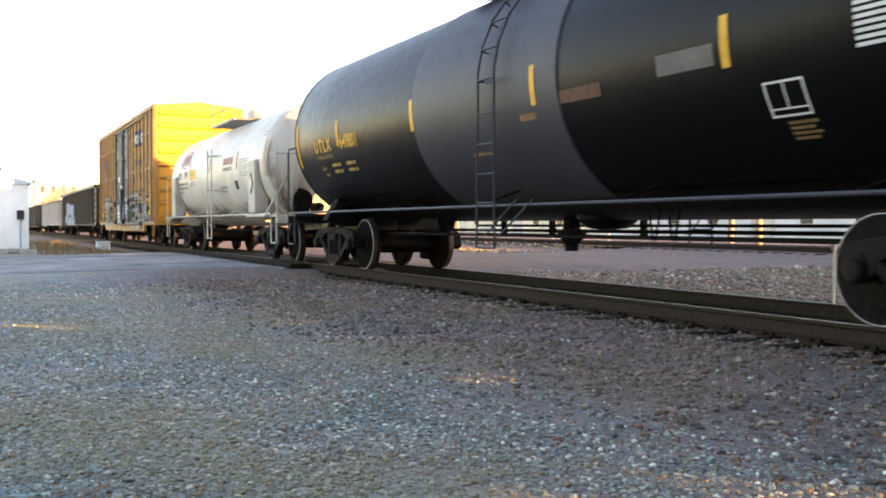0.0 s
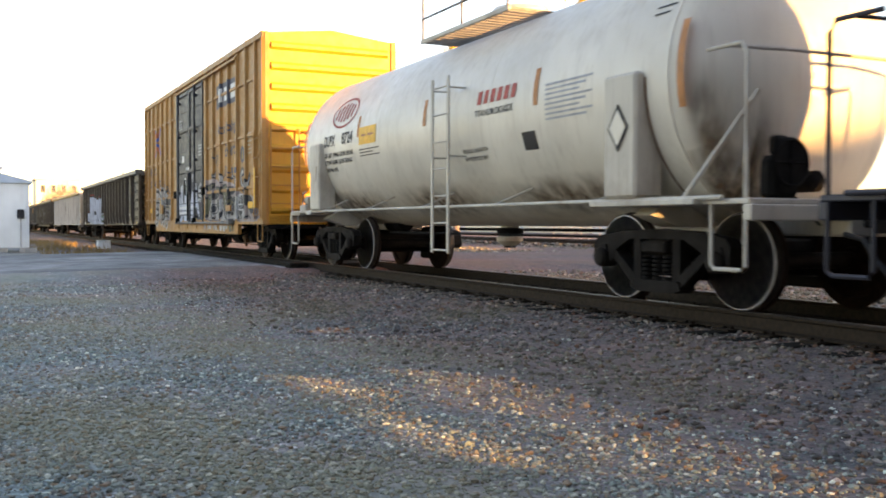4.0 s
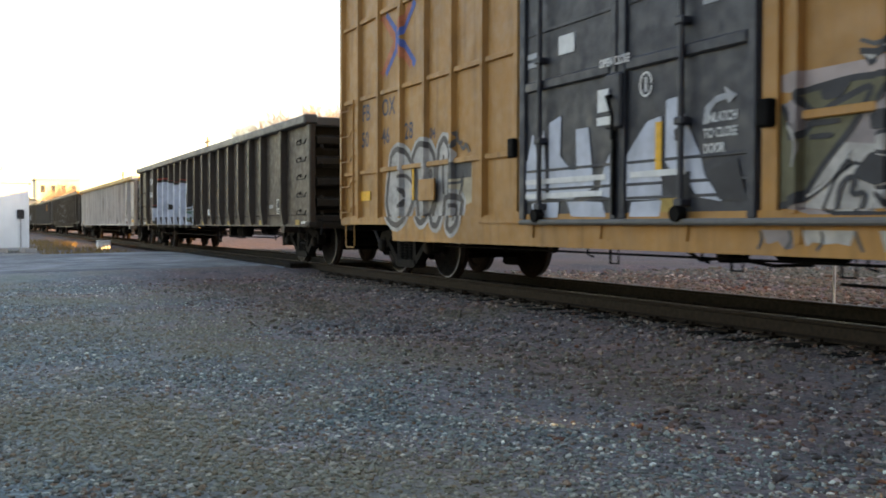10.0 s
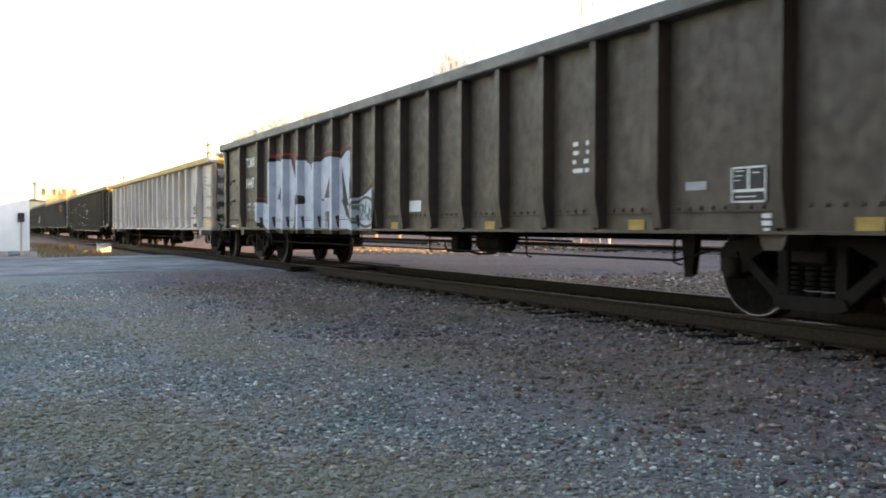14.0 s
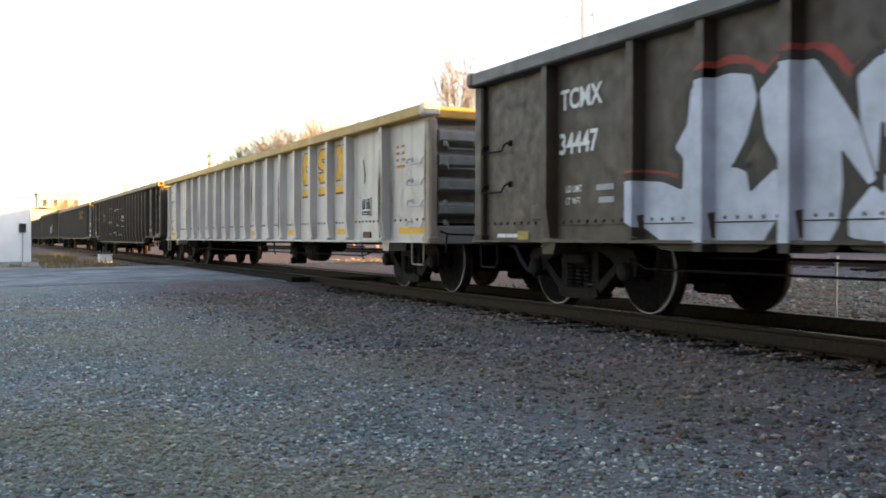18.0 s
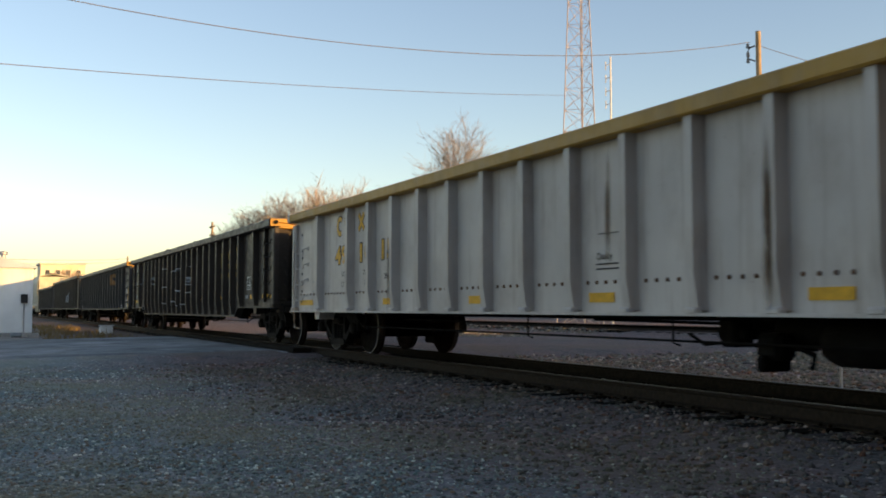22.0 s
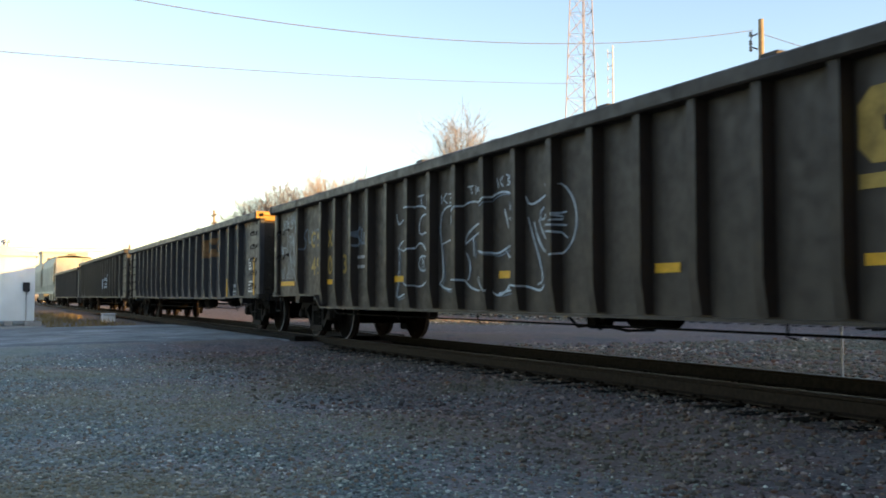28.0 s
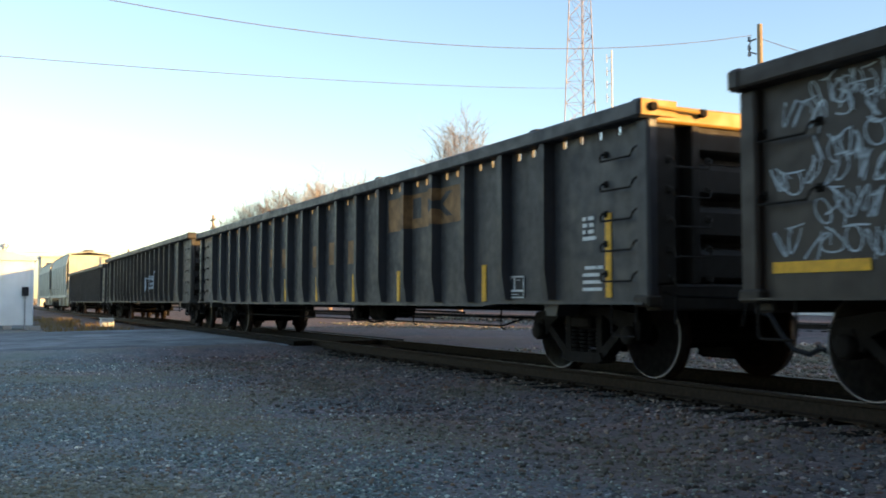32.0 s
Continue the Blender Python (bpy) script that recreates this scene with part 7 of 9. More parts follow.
    shape("spray_olive", 0.0095, "olive letter of the mural", [[(1.84, 1.73), (2.09, 1.74), (2.24, 1.44), (2.52, 1.68), (2.95, 1.81), (2.79, 1.55), (2.48, 1.24), (2.34, 1.05), (2.1, 0.95), (1.9, 1.02)], [(2.24, 1.82), (2.74, 1.87), (3.17, 1.85), (3.0, 1.65), (2.38, 1.65)], [(3.83, 1.67), (4.16, 1.78), (4.61, 1.79), (4.67, 1.65), (4.51, 1.51), (4.37, 1.25), (4.4, 1.02), (4.19, 1.16), (4.04, 1.41), (3.96, 1.56)], [(3.47, 1.44), (3.73, 1.5), (3.85, 1.37), (3.8, 1.14), (3.89, 0.9), (3.63, 0.89), (3.59, 1.14), (3.44, 1.29)], [(4.66, 1.38), (4.88, 1.48), (5.04, 1.38), (5.1, 1.28), (4.83, 1.26), (4.69, 1.23)], [(3.2, 1.75), (3.62, 1.76), (3.77, 1.68), (3.32, 1.65)]], rim="spray_black", wide=0.05)
    shape("spray_black", 0.0135, "black fill of the mural", [[(2.91, 1.61), (3.55, 1.61), (3.71, 1.52), (3.43, 1.47), (2.92, 1.47)], [(3.04, 1.29), (3.32, 1.24), (3.66, 1.46), (3.44, 1.29), (3.25, 1.15), (3.0, 1.07), (2.75, 1.16), (2.92, 1.33)], [(4.64, 1.66), (4.71, 1.71), (4.93, 1.74), (5.19, 1.69), (5.29, 1.59), (5.09, 1.53), (4.83, 1.51), (4.69, 1.41)], [(5.09, 1.47), (5.3, 1.45), (5.44, 1.35), (5.2, 1.38), (5.09, 1.35)], [(4.3, 1.48), (4.43, 1.52), (4.63, 1.67), (4.67, 1.54), (4.5, 1.24), (4.4, 1.11)], [(4.86, 1.06), (5.13, 1.09), (5.1, 1.02), (4.89, 1.01)], [(3.83, 1.69), (4.03, 1.81), (4.23, 1.82), (4.03, 1.72)], [(2.45, 1.86), (2.76, 1.86), (2.67, 1.74), (2.49, 1.73)]])
    D("graffiti", strokes([[(2.63, 0.9), (2.66, 1.12), (2.8, 1.17), (2.75, 1.01), (2.9, 1.05), (2.84, 0.9)], [(2.97, 0.91), (3.0, 1.06), (3.13, 0.91), (3.21, 1.05), (3.29, 0.92)], [(3.63, 0.89), (3.55, 1.14), (3.41, 1.3), (3.51, 1.44), (3.78, 1.49)], [(3.97, 1.18), (3.88, 0.88)], [(4.34, 0.88), (4.17, 1.05), (4.03, 1.36)], [(2.34, 1.57), (2.66, 1.57)], [(2.37, 1.47), (2.59, 1.47)], [(1.85, 1.7), (1.98, 1.59), (1.92, 1.38)], [(4.42, 1.5), (4.3, 1.3), (4.36, 1.03), (4.43, 0.89), (4.58, 1.06)], [(4.69, 1.24), (4.88, 1.39), (5.07, 1.43)], [(5.1, 1.1), (5.11, 1.32), (5.25, 1.38), (5.42, 1.35)], [(1.9, 1.02), (2.1, 0.93), (2.39, 1.02), (2.75, 1.28)], [(3.69, 1.43), (3.75, 1.36), (3.68, 1.29)]], 0.045), "spray_black", 0.018, "dark drawn lines")
    light = [[(2.18, 1.62), (2.3, 1.45), (2.26, 1.25)], [(3.42, 1.55), (3.6, 1.45), (3.66, 1.2)], [(4.1, 1.6), (4.3, 1.4), (4.42, 1.15)], [(4.55, 1.62), (4.75, 1.7), (4.95, 1.62)], [(2.35, 1.02), (2.55, 1.12), (2.75, 1.35)]]
    D("graffiti", strokes(light, 0.026), "mural_white", 0.021, "white highlight lines")
    shape("mural_white", 0.012, "small white arrow over the mural", [[(2.82, 2.05), (3.03, 2.01), (3.06, 2.06), (3.22, 2.19), (3.17, 1.97), (3.09, 2.02), (2.91, 1.95)], [(3.86, 2.1), (4.03, 1.98), (4.02, 1.87), (3.9, 1.85)], [(4.73, 1.96), (4.87, 1.91), (4.99, 2.04), (5.13, 1.94), (5.08, 1.92), (4.87, 1.9)]], rim="spray_black", wide=0.045, soft=0)
    shape("mural_white", 0.012, "small white letter of the mural", [[(5.2, 1.93), (5.25, 1.97), (5.36, 1.9), (5.38, 1.68), (5.29, 1.64), (5.23, 1.7)], [(5.4, 1.8), (5.48, 1.8), (5.49, 1.62), (5.41, 1.64)]] + [[(x - 0.2, z) for x, z in p] for p in [[(5.95, 1.84), (5.97, 2.02), (6.15, 2.12), (6.3, 2.06), (6.27, 1.94), (6.11, 1.96), (6.09, 1.84), (6.25, 1.7), (6.33, 1.54), (6.19, 1.58)], [(6.5, 1.62), (6.58, 1.86), (6.64, 1.78), (6.85, 2.0), (6.82, 1.84), (6.7, 1.68), (6.76, 1.62)]]], rim="spray_black", wide=0.06, soft=1)
    D("graffiti", strokes([[(3.05, 2.56), (3.19, 2.5), (3.34, 2.58), (3.52, 2.56), (3.35, 2.44), (3.19, 2.35), (3.11, 2.46)], [(3.23, 2.54), (3.31, 2.4), (3.42, 2.3)], [(3.05, 2.57), (3.13, 2.49)], [(2.82, 2.13), (2.99, 2.06), (3.15, 2.09)], [(4.03, 1.95), (4.16, 2.01), (4.32, 2.04), (4.42, 1.95)], [(4.1, 1.97), (4.11, 2.02)], [(4.21, 1.99), (4.2, 2.05)], [(4.32, 2.01), (4.3, 2.07)]], 0.034), "spray_grey", 0.012, "loose dark tags")
    shape("spray_lilac", 0.003, "dull wash at the leading end of the mural", [[(5.45, 0.85), (5.45, 1.62), (6.0, 1.5), (6.9, 1.45), (7.45, 1.0), (7.4, 0.86)]], soft=1)
    shape("spray_black", 0.0065, "dark shape at the end of the mural", [[(6.2, 1.5), (6.7, 1.45), (7.0, 1.1), (6.7, 1.02), (6.45, 1.2)], [(5.6, 1.12), (5.95, 1.12), (5.78, 0.95)], [(7.05, 1.3), (7.25, 1.1), (7.1, 0.95)]])
    D("graffiti", strokes([[(5.62, 0.86), (5.64, 1.0)], [(5.72, 0.88), (5.84, 1.0), (5.88, 0.88), (5.74, 0.87)], [(6.3, 0.9), (6.5, 1.02), (6.7, 0.92)]], 0.04), "spray_black", 0.012, "dark drawn lines")
    rng = random.Random(41)
    x = 1.95
    while x < 5.3:
        w = rng.uniform(0.16, 0.55)
        foot = [(x + w * u, 0.6 + rng.uniform(0.0, 0.09)) for u in (0.95, 0.7, 0.45, 0.2, 0.05)]
        D("graffiti", sheets([[(x - 0.03, 0.765), (x + w + 0.03, 0.765)] + foot]), rng.choice(("mural_white", "mural_white", "spray_lilac", "spray_olive")), 0.003, "runs of spray paint down the sill")
        x += w * rng.uniform(1.0, 1.5) + 0.04
    D("graffiti", strokes([[(1.9 + 0.31 * k, 0.76), (1.93 + 0.31 * k, 0.69), (1.9 + 0.31 * k + rng.uniform(-0.05, 0.08), 0.61)] for k in range(9)], 0.03), "spray_grey", 0.0055, "dark drips down the sill")
    # slogan, labels and plates
    D("lettering", [word("Railcar Pooling", 0.27, 3.42, 3.08, 0.005, 0.82)], "navy_paint", 0.004, "faded dark blue slogan")
    D("lettering", [word("Experts", 0.33, 4.2, 2.49, 0.009, 0.84)], "navy_paint", 0.004, "faded dark blue slogan")
    D("emblem", sheets([rect(4.22, 4.28, 2.06, 2.26), rect(4.36, 4.42, 2.06, 2.24), rect(4.52, 4.66, 2.06, 2.18), rect(4.74, 4.78, 2.04, 2.08), rect(4.86, 5.02, 2.04, 2.19), rect(5.12, 5.26, 2.04, 2.18), rect(5.36, 5.6, 2.02, 2.17)]), "navy_paint", 0.004, "faded dark blue blocks")
    D("emblem", sheets([rect(3.3, 5.5, 3.75, 4.35)]), "navy_paint", 0.004, "dark blue emblem panel")
    D("emblem", sheets([rect(3.5 + 0.65 * k, 3.95 + 0.65 * k, 3.88, 4.22) for k in range(3)]), "white_paint", 0.007, "white blocks of the emblem")
    D("emblem", [(sheet(arc(5.93, 2.44, 0.2, 0, 345, 16)), 0, 0)], "navy_paint", 0.004, "dark round mark")
    D("emblem", sheets([rect(5.89, 5.98, 2.33, 2.44), rect(5.885, 5.905, 2.44, 2.54), rect(5.92, 5.94, 2.44, 2.56), rect(5.955, 5.975, 2.44, 2.54)]), "faded_yellow", 0.007, "yellow sign in the mark")
    data_panel(car, 5.85, 1.32, -1.52, 0.44, 0.36)
    for x, z, w, h in ((-6.85, 1.26, 0.5, 0.15), (6.68, 1.24, 0.42, 0.15)):
        reflector(car, x, z, -1.515, w, h)
    for x, z, w, h in ((-4.91, 1.38, 0.07, 0.45), (3.72, 1.38, 0.07, 0.45)):
        reflector(car, x, z, -1.53, w, h)
    for x, z, w, h in ((7.37, 1.6, 0.1, 0.9), ):
        reflector(car, x, z, -1.61, w, h)
    reflector(car, 0.62, 1.5, -1.548, 0.09, 0.5)
    for x, z, w, h in ((-4.3, 1.28, 0.5, 0.3), (4.95, 1.19, 0.5, 0.15)):
        part("route_board", Geo().box(-w / 2, w / 2, -0.02, 0.01, -h / 2, h / 2, 0.006), "box_yellow", car, "plain yellow route board", (x, -1.6, z))
    # graffiti, notices and plates on the two doors
    P = lambda name, flat, mat, y, label: [painted(name, joined(name, [q], mat), mat, car, 0, 0, y, label) for q in flat]
    P("graffiti", sheets([blob(q, 1, 0.05) for q in [[(-1.91, 1.82), (-1.72, 1.5), (-1.6, 1.83), (-1.47, 1.51), (-1.37, 1.87), (-1.33, 1.42), (-1.32, 1.06), (-1.7, 1.05), (-1.84, 1.42)], [(-1.26, 1.91), (-1.02, 1.97), (-1.04, 1.54), (-0.83, 1.38), (-0.72, 1.38), (-0.74, 1.8), (-0.51, 1.8), (-0.41, 1.18), (-0.82, 1.07), (-1.25, 1.09)], [(-0.34, 1.1), (-0.24, 1.36), (-0.05, 1.64), (0.02, 1.34), (0.23, 1.57), (0.45, 1.77), (0.65, 1.8), (0.67, 1.04), (0.05, 1.04)], [(0.71, 1.38), (0.72, 1.94), (0.89, 1.95), (1.04, 1.65), (1.18, 1.42), (1.24, 1.23), (1.46, 1.0), (1.14, 1.05), (0.99, 1.24), (0.79, 1.29)], [(-0.9, 1.06), (-0.26, 1.03), (-0.2, 0.88), (-0.82, 0.89)], [(0.21, 1.02), (0.66, 1.03), (0.63, 0.88), (0.18, 0.88)], [(-1.62, 1.04), (-1.05, 1.05), (-1.08, 0.88), (-1.57, 0.88)]]]), "spray_pale", -1.545, "white painted letter on the door")
    P("graffiti", sheets([blob(q, 1, 0.05) for q in [[(0.65, 1.25), (1.06, 1.28), (1.05, 1.02), (0.79, 1.08)], [(0.84, 1.66), (0.89, 1.67), (0.89, 1.55), (0.85, 1.56)], [(1.3, 1.27), (1.63, 1.36), (1.76, 1.0), (1.42, 1.02)]]]), "spray_black", -1.551, "dark patch in the painted letters")
    P("graffiti", sheets([[(1.21, 1.67), (1.24, 1.82), (1.38, 1.9), (1.49, 1.91), (1.47, 1.97), (1.62, 1.88), (1.53, 1.82), (1.5, 1.86), (1.38, 1.84), (1.31, 1.78), (1.28, 1.67)]]), "grey_paint", -1.545, "pale painted arrow")
    P("graffiti", strokes([[(-1.75, 1.28), (-0.2, 1.28)], [(-1.75, 1.12), (-0.25, 1.12)], [(0.2, 1.28), (1.0, 1.28)]], 0.06, 0.1), "white_paint", -1.555, "white run along a seam")
    for k, body in enumerate(("UNLATCH", "TO CLOSE", "DOOR")):
        painted("lettering", joined("lettering", [word(body, 0.085, 1.22, 1.68 - 0.13 * k, 0.002, 0.75)], "white_paint"), "white_paint", car, 0, 0, -1.545, "white stencilled notice")
    painted("lettering", joined("lettering", [word("OPEN CLOSE", 0.085, -0.26, 2.36, 0.002, 0.72)], "white_paint"), "white_paint", car, 0, 0, -1.592, "white stencilled notice")
    painted("lettering", joined("lettering", [(strip(arc(0.42, 2.12, 0.085, 0, 350, 16, 0.11), 0.02), 0, 0), (sheet(rect(0.405, 0.435, 2.05, 2.19)), 0, 0)], "white_paint"), "white_paint", car, 0, 0, -1.545, "white ring mark")
    part("label_plate", Geo().box(-0.09, 0.09, -0.004, 0.004, -0.11, 0.11), "white_paint", car, "white maker's label", (-0.12, -1.647, 2.02))
    bars("small_print", car, -0.22, 1.86, -1.644, [[(0, 0.22)]], "white_paint", 0.08, 0.1, "white stencilled bars")
    part("notice", Geo().box(-0.15, 0.15, -0.004, 0.004, -0.1, 0.1), "white_paint", car, "pasted white paper notice", (-0.93, -1.546, 2.72))
    bars("small_print", car, -1.72, 2.72, -1.545, [[(0, 0.24)], [(0.02, 0.2)]], "grey_paint", 0.06, 0.1, "worn white stencil")
    part("tan_patch", Geo().box(-0.16, 0.16, -0.003, 0.003, -0.09, 0.09), "faded_yellow", car, "faded tan patch", (0.8, -1.546, 0.96))
    bars("small_print", car, 1.2, 3.0, -1.54, [[(0, 0.5)], [(0, 0.42)], [(0, 0.46)], [(0, 0.5)]], "grey_paint", 0.045, 0.085, "white small print")
    bars("small_print", car, -1.5, 3.9, -1.54, [[(0, 0.5)], [(0, 0.42)], [(0, 0.46)], [(0, 0.5)], [(0, 0.4)]], "grey_paint", 0.045, 0.085, "white small print")
    bars("small_print", car, 6.45, 2.9, -1.51, [[(0, 0.3)], [(0, 0.24)], [(0, 0.3)], [(0, 0.2)], [(0, 0.28)], [(0, 0.3)]], "spray_tan", 0.03, 0.09, "faded small print")


def paint_gon_a(car):
    D = lambda name, flat, mat, lift=0.004, label="": drape(car, name, flat, mat, RIBS_A, GON, lift, label)
    letters_ = [[(-6.16, 2.16), (-5.68, 2.21), (-5.42, 2.16), (-5.35, 1.96), (-5.47, 1.64), (-5.64, 1.42), (-5.47, 1.36), (-5.43, 1.18), (-5.13, 1.38), (-5.09, 1.01), (-5.29, 0.77), (-6.55, 0.77), (-6.79, 0.89), (-7.11, 1.02), (-7.12, 1.29), (-6.92, 1.36), (-6.55, 1.33), (-6.27, 1.24), (-6.26, 1.53), (-6.38, 1.63), (-6.21, 1.83)], [(-5.33, 2.01), (-5.1, 2.18), (-4.74, 2.18), (-4.53, 1.9), (-4.33, 1.62), (-4.19, 1.23), (-4.25, 1.19), (-4.5, 1.48), (-4.48, 1.21), (-4.52, 0.9), (-4.61, 0.77), (-5.09, 0.77), (-5.06, 1.01), (-5.09, 1.4), (-5.26, 1.63)], [(-4.36, 1.98), (-4.16, 2.11), (-3.81, 2.1), (-3.5, 2.0), (-3.36, 1.77), (-3.2, 1.39), (-3.26, 1.21), (-3.38, 0.77), (-4.01, 0.77), (-4.42, 0.81), (-4.43, 0.98), (-4.22, 1.19), (-4.12, 1.12), (-4.05, 1.24), (-3.86, 1.26), (-3.78, 1.33), (-3.9, 1.44), (-4.01, 1.52), (-4.15, 1.65), (-4.18, 1.25), (-4.32, 1.62)], [(-3.11, 1.86), (-3.07, 1.97), (-2.64, 2.08), (-2.24, 2.08), (-1.94, 2.05), (-1.77, 1.97), (-1.71, 1.31), (-1.75, 1.27), (-1.56, 1.05), (-1.3, 0.92), (-1.4, 0.77), (-3.15, 0.77), (-3.2, 0.89), (-3.15, 1.28)], [(-1.82, 1.98), (-1.52, 2.12), (-1.23, 2.11), (-1.16, 2.01), (-1.11, 1.51), (-1.11, 1.26), (-1.43, 1.21), (-1.57, 1.5)], [(-1.49, 1.19), (-1.13, 1.23), (-0.89, 1.31), (-0.67, 1.34), (-0.3, 1.47), (-0.16, 1.44), (-0.08, 1.31), (-0.04, 1.15), (-0.1, 0.99), (-0.12, 0.77), (-1.29, 0.77), (-1.26, 0.88), (-1.43, 1.07)]]
    D("graffiti", strokes([[(-6.27, 1.56), (-6.23, 1.87), (-6.13, 2.14), (-5.97, 2.26), (-5.63, 2.35), (-5.27, 2.18), (-5.23, 2.15), (-5.14, 2.24), (-4.99, 2.27), (-4.61, 2.26), (-4.41, 2.0), (-4.32, 2.06), (-4.06, 2.19), (-3.47, 2.07), (-3.33, 1.81), (-3.2, 1.56), (-3.14, 1.78), (-3.06, 1.95), (-2.85, 2.04)], [(-7.15, 1.36), (-6.92, 1.43), (-6.49, 1.38), (-6.27, 1.34)], [(-3.17, 1.79), (-3.08, 2.0), (-2.64, 2.16), (-2.24, 2.17), (-1.81, 2.07), (-1.52, 2.19), (-1.13, 2.16)], [(-1.04, 1.32), (-0.67, 1.39), (-0.31, 1.56), (-0.13, 1.47), (-0.06, 1.28), (-0.03, 1.11)]], 0.09, 0.15), "spray_red", 0.004, "red outer rim of the graffiti")
    for k, q in enumerate(letters_):
        q = blob(q, 1, 0.09)
        D("graffiti", [(strip(q + q[:2], 0.16), 0, 0)], "spray_dark", 0.006 + 0.0006 * k, "dark outline of the graffiti")
        D("graffiti", sheets([q]), "spray_pale", 0.011 + 0.0006 * k, "large pale blue painted letter")
    for a, b in zip(sorted(RIBS_A)[:-1], sorted(RIBS_A)[1:]):
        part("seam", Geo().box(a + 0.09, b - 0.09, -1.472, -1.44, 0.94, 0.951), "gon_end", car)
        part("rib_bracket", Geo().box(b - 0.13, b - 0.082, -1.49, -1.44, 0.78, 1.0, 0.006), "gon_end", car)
    D("graffiti", strokes([[(-5.64, 1.42), (-5.45, 1.42)], [(-5.11, 1.41), (-5.05, 0.74)], [(-3.21, 1.37), (-3.24, 1.16)], [(-1.75, 1.27), (-1.44, 1.2)], [(-1.56, 1.05), (-1.25, 0.9), (-1.31, 0.74)], [(-2.82, 1.32), (-2.68, 1.3)], [(-2.63, 1.09), (-2.54, 0.73)]], 0.04), "spray_black", 0.018, "thin dark lines")
    D("graffiti", sheets([[(-2.68, 1.34), (-2.31, 1.83), (-2.31, 1.35)], [(-2.6, 1.1), (-2.12, 1.11), (-2.05, 0.775), (-2.46, 0.775)]]), "gon_brown", 0.0165, "gap that shows the side of the car")
    D("graffiti", [(strip(arc(-0.62, 1.06, 0.42, 0, 350, 20, 0.24), 0.05), 0, 0)], "spray_olive", 0.018, "green ring round a small scrawl")
    D("graffiti", strokes(scrawl(-0.92, 0.95, 0.6, 0.26, 4, 4), 0.04), "spray_green", 0.018, "small green scrawl")
    D("lettering", [word("TCMX", 0.22, -8.3, 2.2, 0.007, 0.9), word("34447", 0.23, -8.33, 1.72, 0.007, 0.92), word("LD LMT", 0.075, -8.2, 1.3, 0.001), word("LT WT", 0.075, -8.2, 1.17, 0.001)], "white_paint", 0.004, "white stencilled lettering")
    bars("small_print", car, -7.62, 1.36, -1.453, [[(0, 0.3)], [(0.04, 0.26)]], "grey_paint", 0.06, 0.13, "white small print")
    data_panel(car, 8.0, 1.17, -1.453, 0.4, 0.3)
    bars("small_print", car, 5.4, 1.72, -1.453, [[(0, 0.09), (0.24, 0.13)], [(0, 0.1), (0.25, 0.12)], [(0, 0.05), (0.2, 0.16)], [(0, 0.18), (0.22, 0.14)]], "white_paint", 0.045, 0.095, "white small print")
    bars("small_print", car, 8.15, 0.93, -1.453, [[(0, 0.1)], [(0, 0.1)], [(0.02, 0.06)]], "white_paint", 0.04, 0.06, "white small print")
    bars("small_print", car, 9.45, 0.86, -1.453, [[(0, 0.09), (0.11, 0.14), (0.27, 0.12)]], "white_paint", 0.045, 0.06, "white small print")
    bars("small_print", car, -9.7, 0.86, -1.453, [[(0, 0.2), (0.22, 0.14), (0.38, 0.18)]], "white_paint", 0.045, 0.06, "white small print")
    for x in (0.55, 3.56, 6.5, 9.2, -9.1):
        reflector(car, x, 0.84, -1.453, 0.25, 0.1, "faded_yellow")
    part("name_plate", Geo().box(-0.14, 0.14, -0.01, 0.01, -0.04, 0.04, 0.004), "grey_paint", car, "small pale plate", (7.35, -1.453, 1.18))
    part("defect_card_board", Geo().box(-0.13, 0.13, -0.03, 0.01, -0.08, 0.08, 0.006), "gon_brown", car, "", (-8.75, -1.453, 1.1))
    part("rod_bracket", Geo().prism([(6.6, 0.78), (6.82, 0.78), (6.76, 0.36), (6.66, 0.33)], -1.0, -0.92), "truck_iron", car)
    part("placard", Geo().box(-0.2, 0.2, -0.003, 0.003, -0.08, 0.08), "white_paint", car, "blue and white notice", (1.3, -1.453, 1.12))
    for a, b_ in zip(sorted(RIBS_A)[:-1], sorted(RIBS_A)[1:]):
        rivet_row(car, "gon_brown", [a + 0.2 + k * 0.15 for k in range(int((b_ - a - 0.3) / 0.15) + 1)], 0.985)
    rivet_row(car, "gon_brown", [8.65 + k * 0.16 for k in range(9)], 0.985)
    rivet_row(car, "gon_brown", [-9.95 + k * 0.16 for k in range(9)], 0.985)


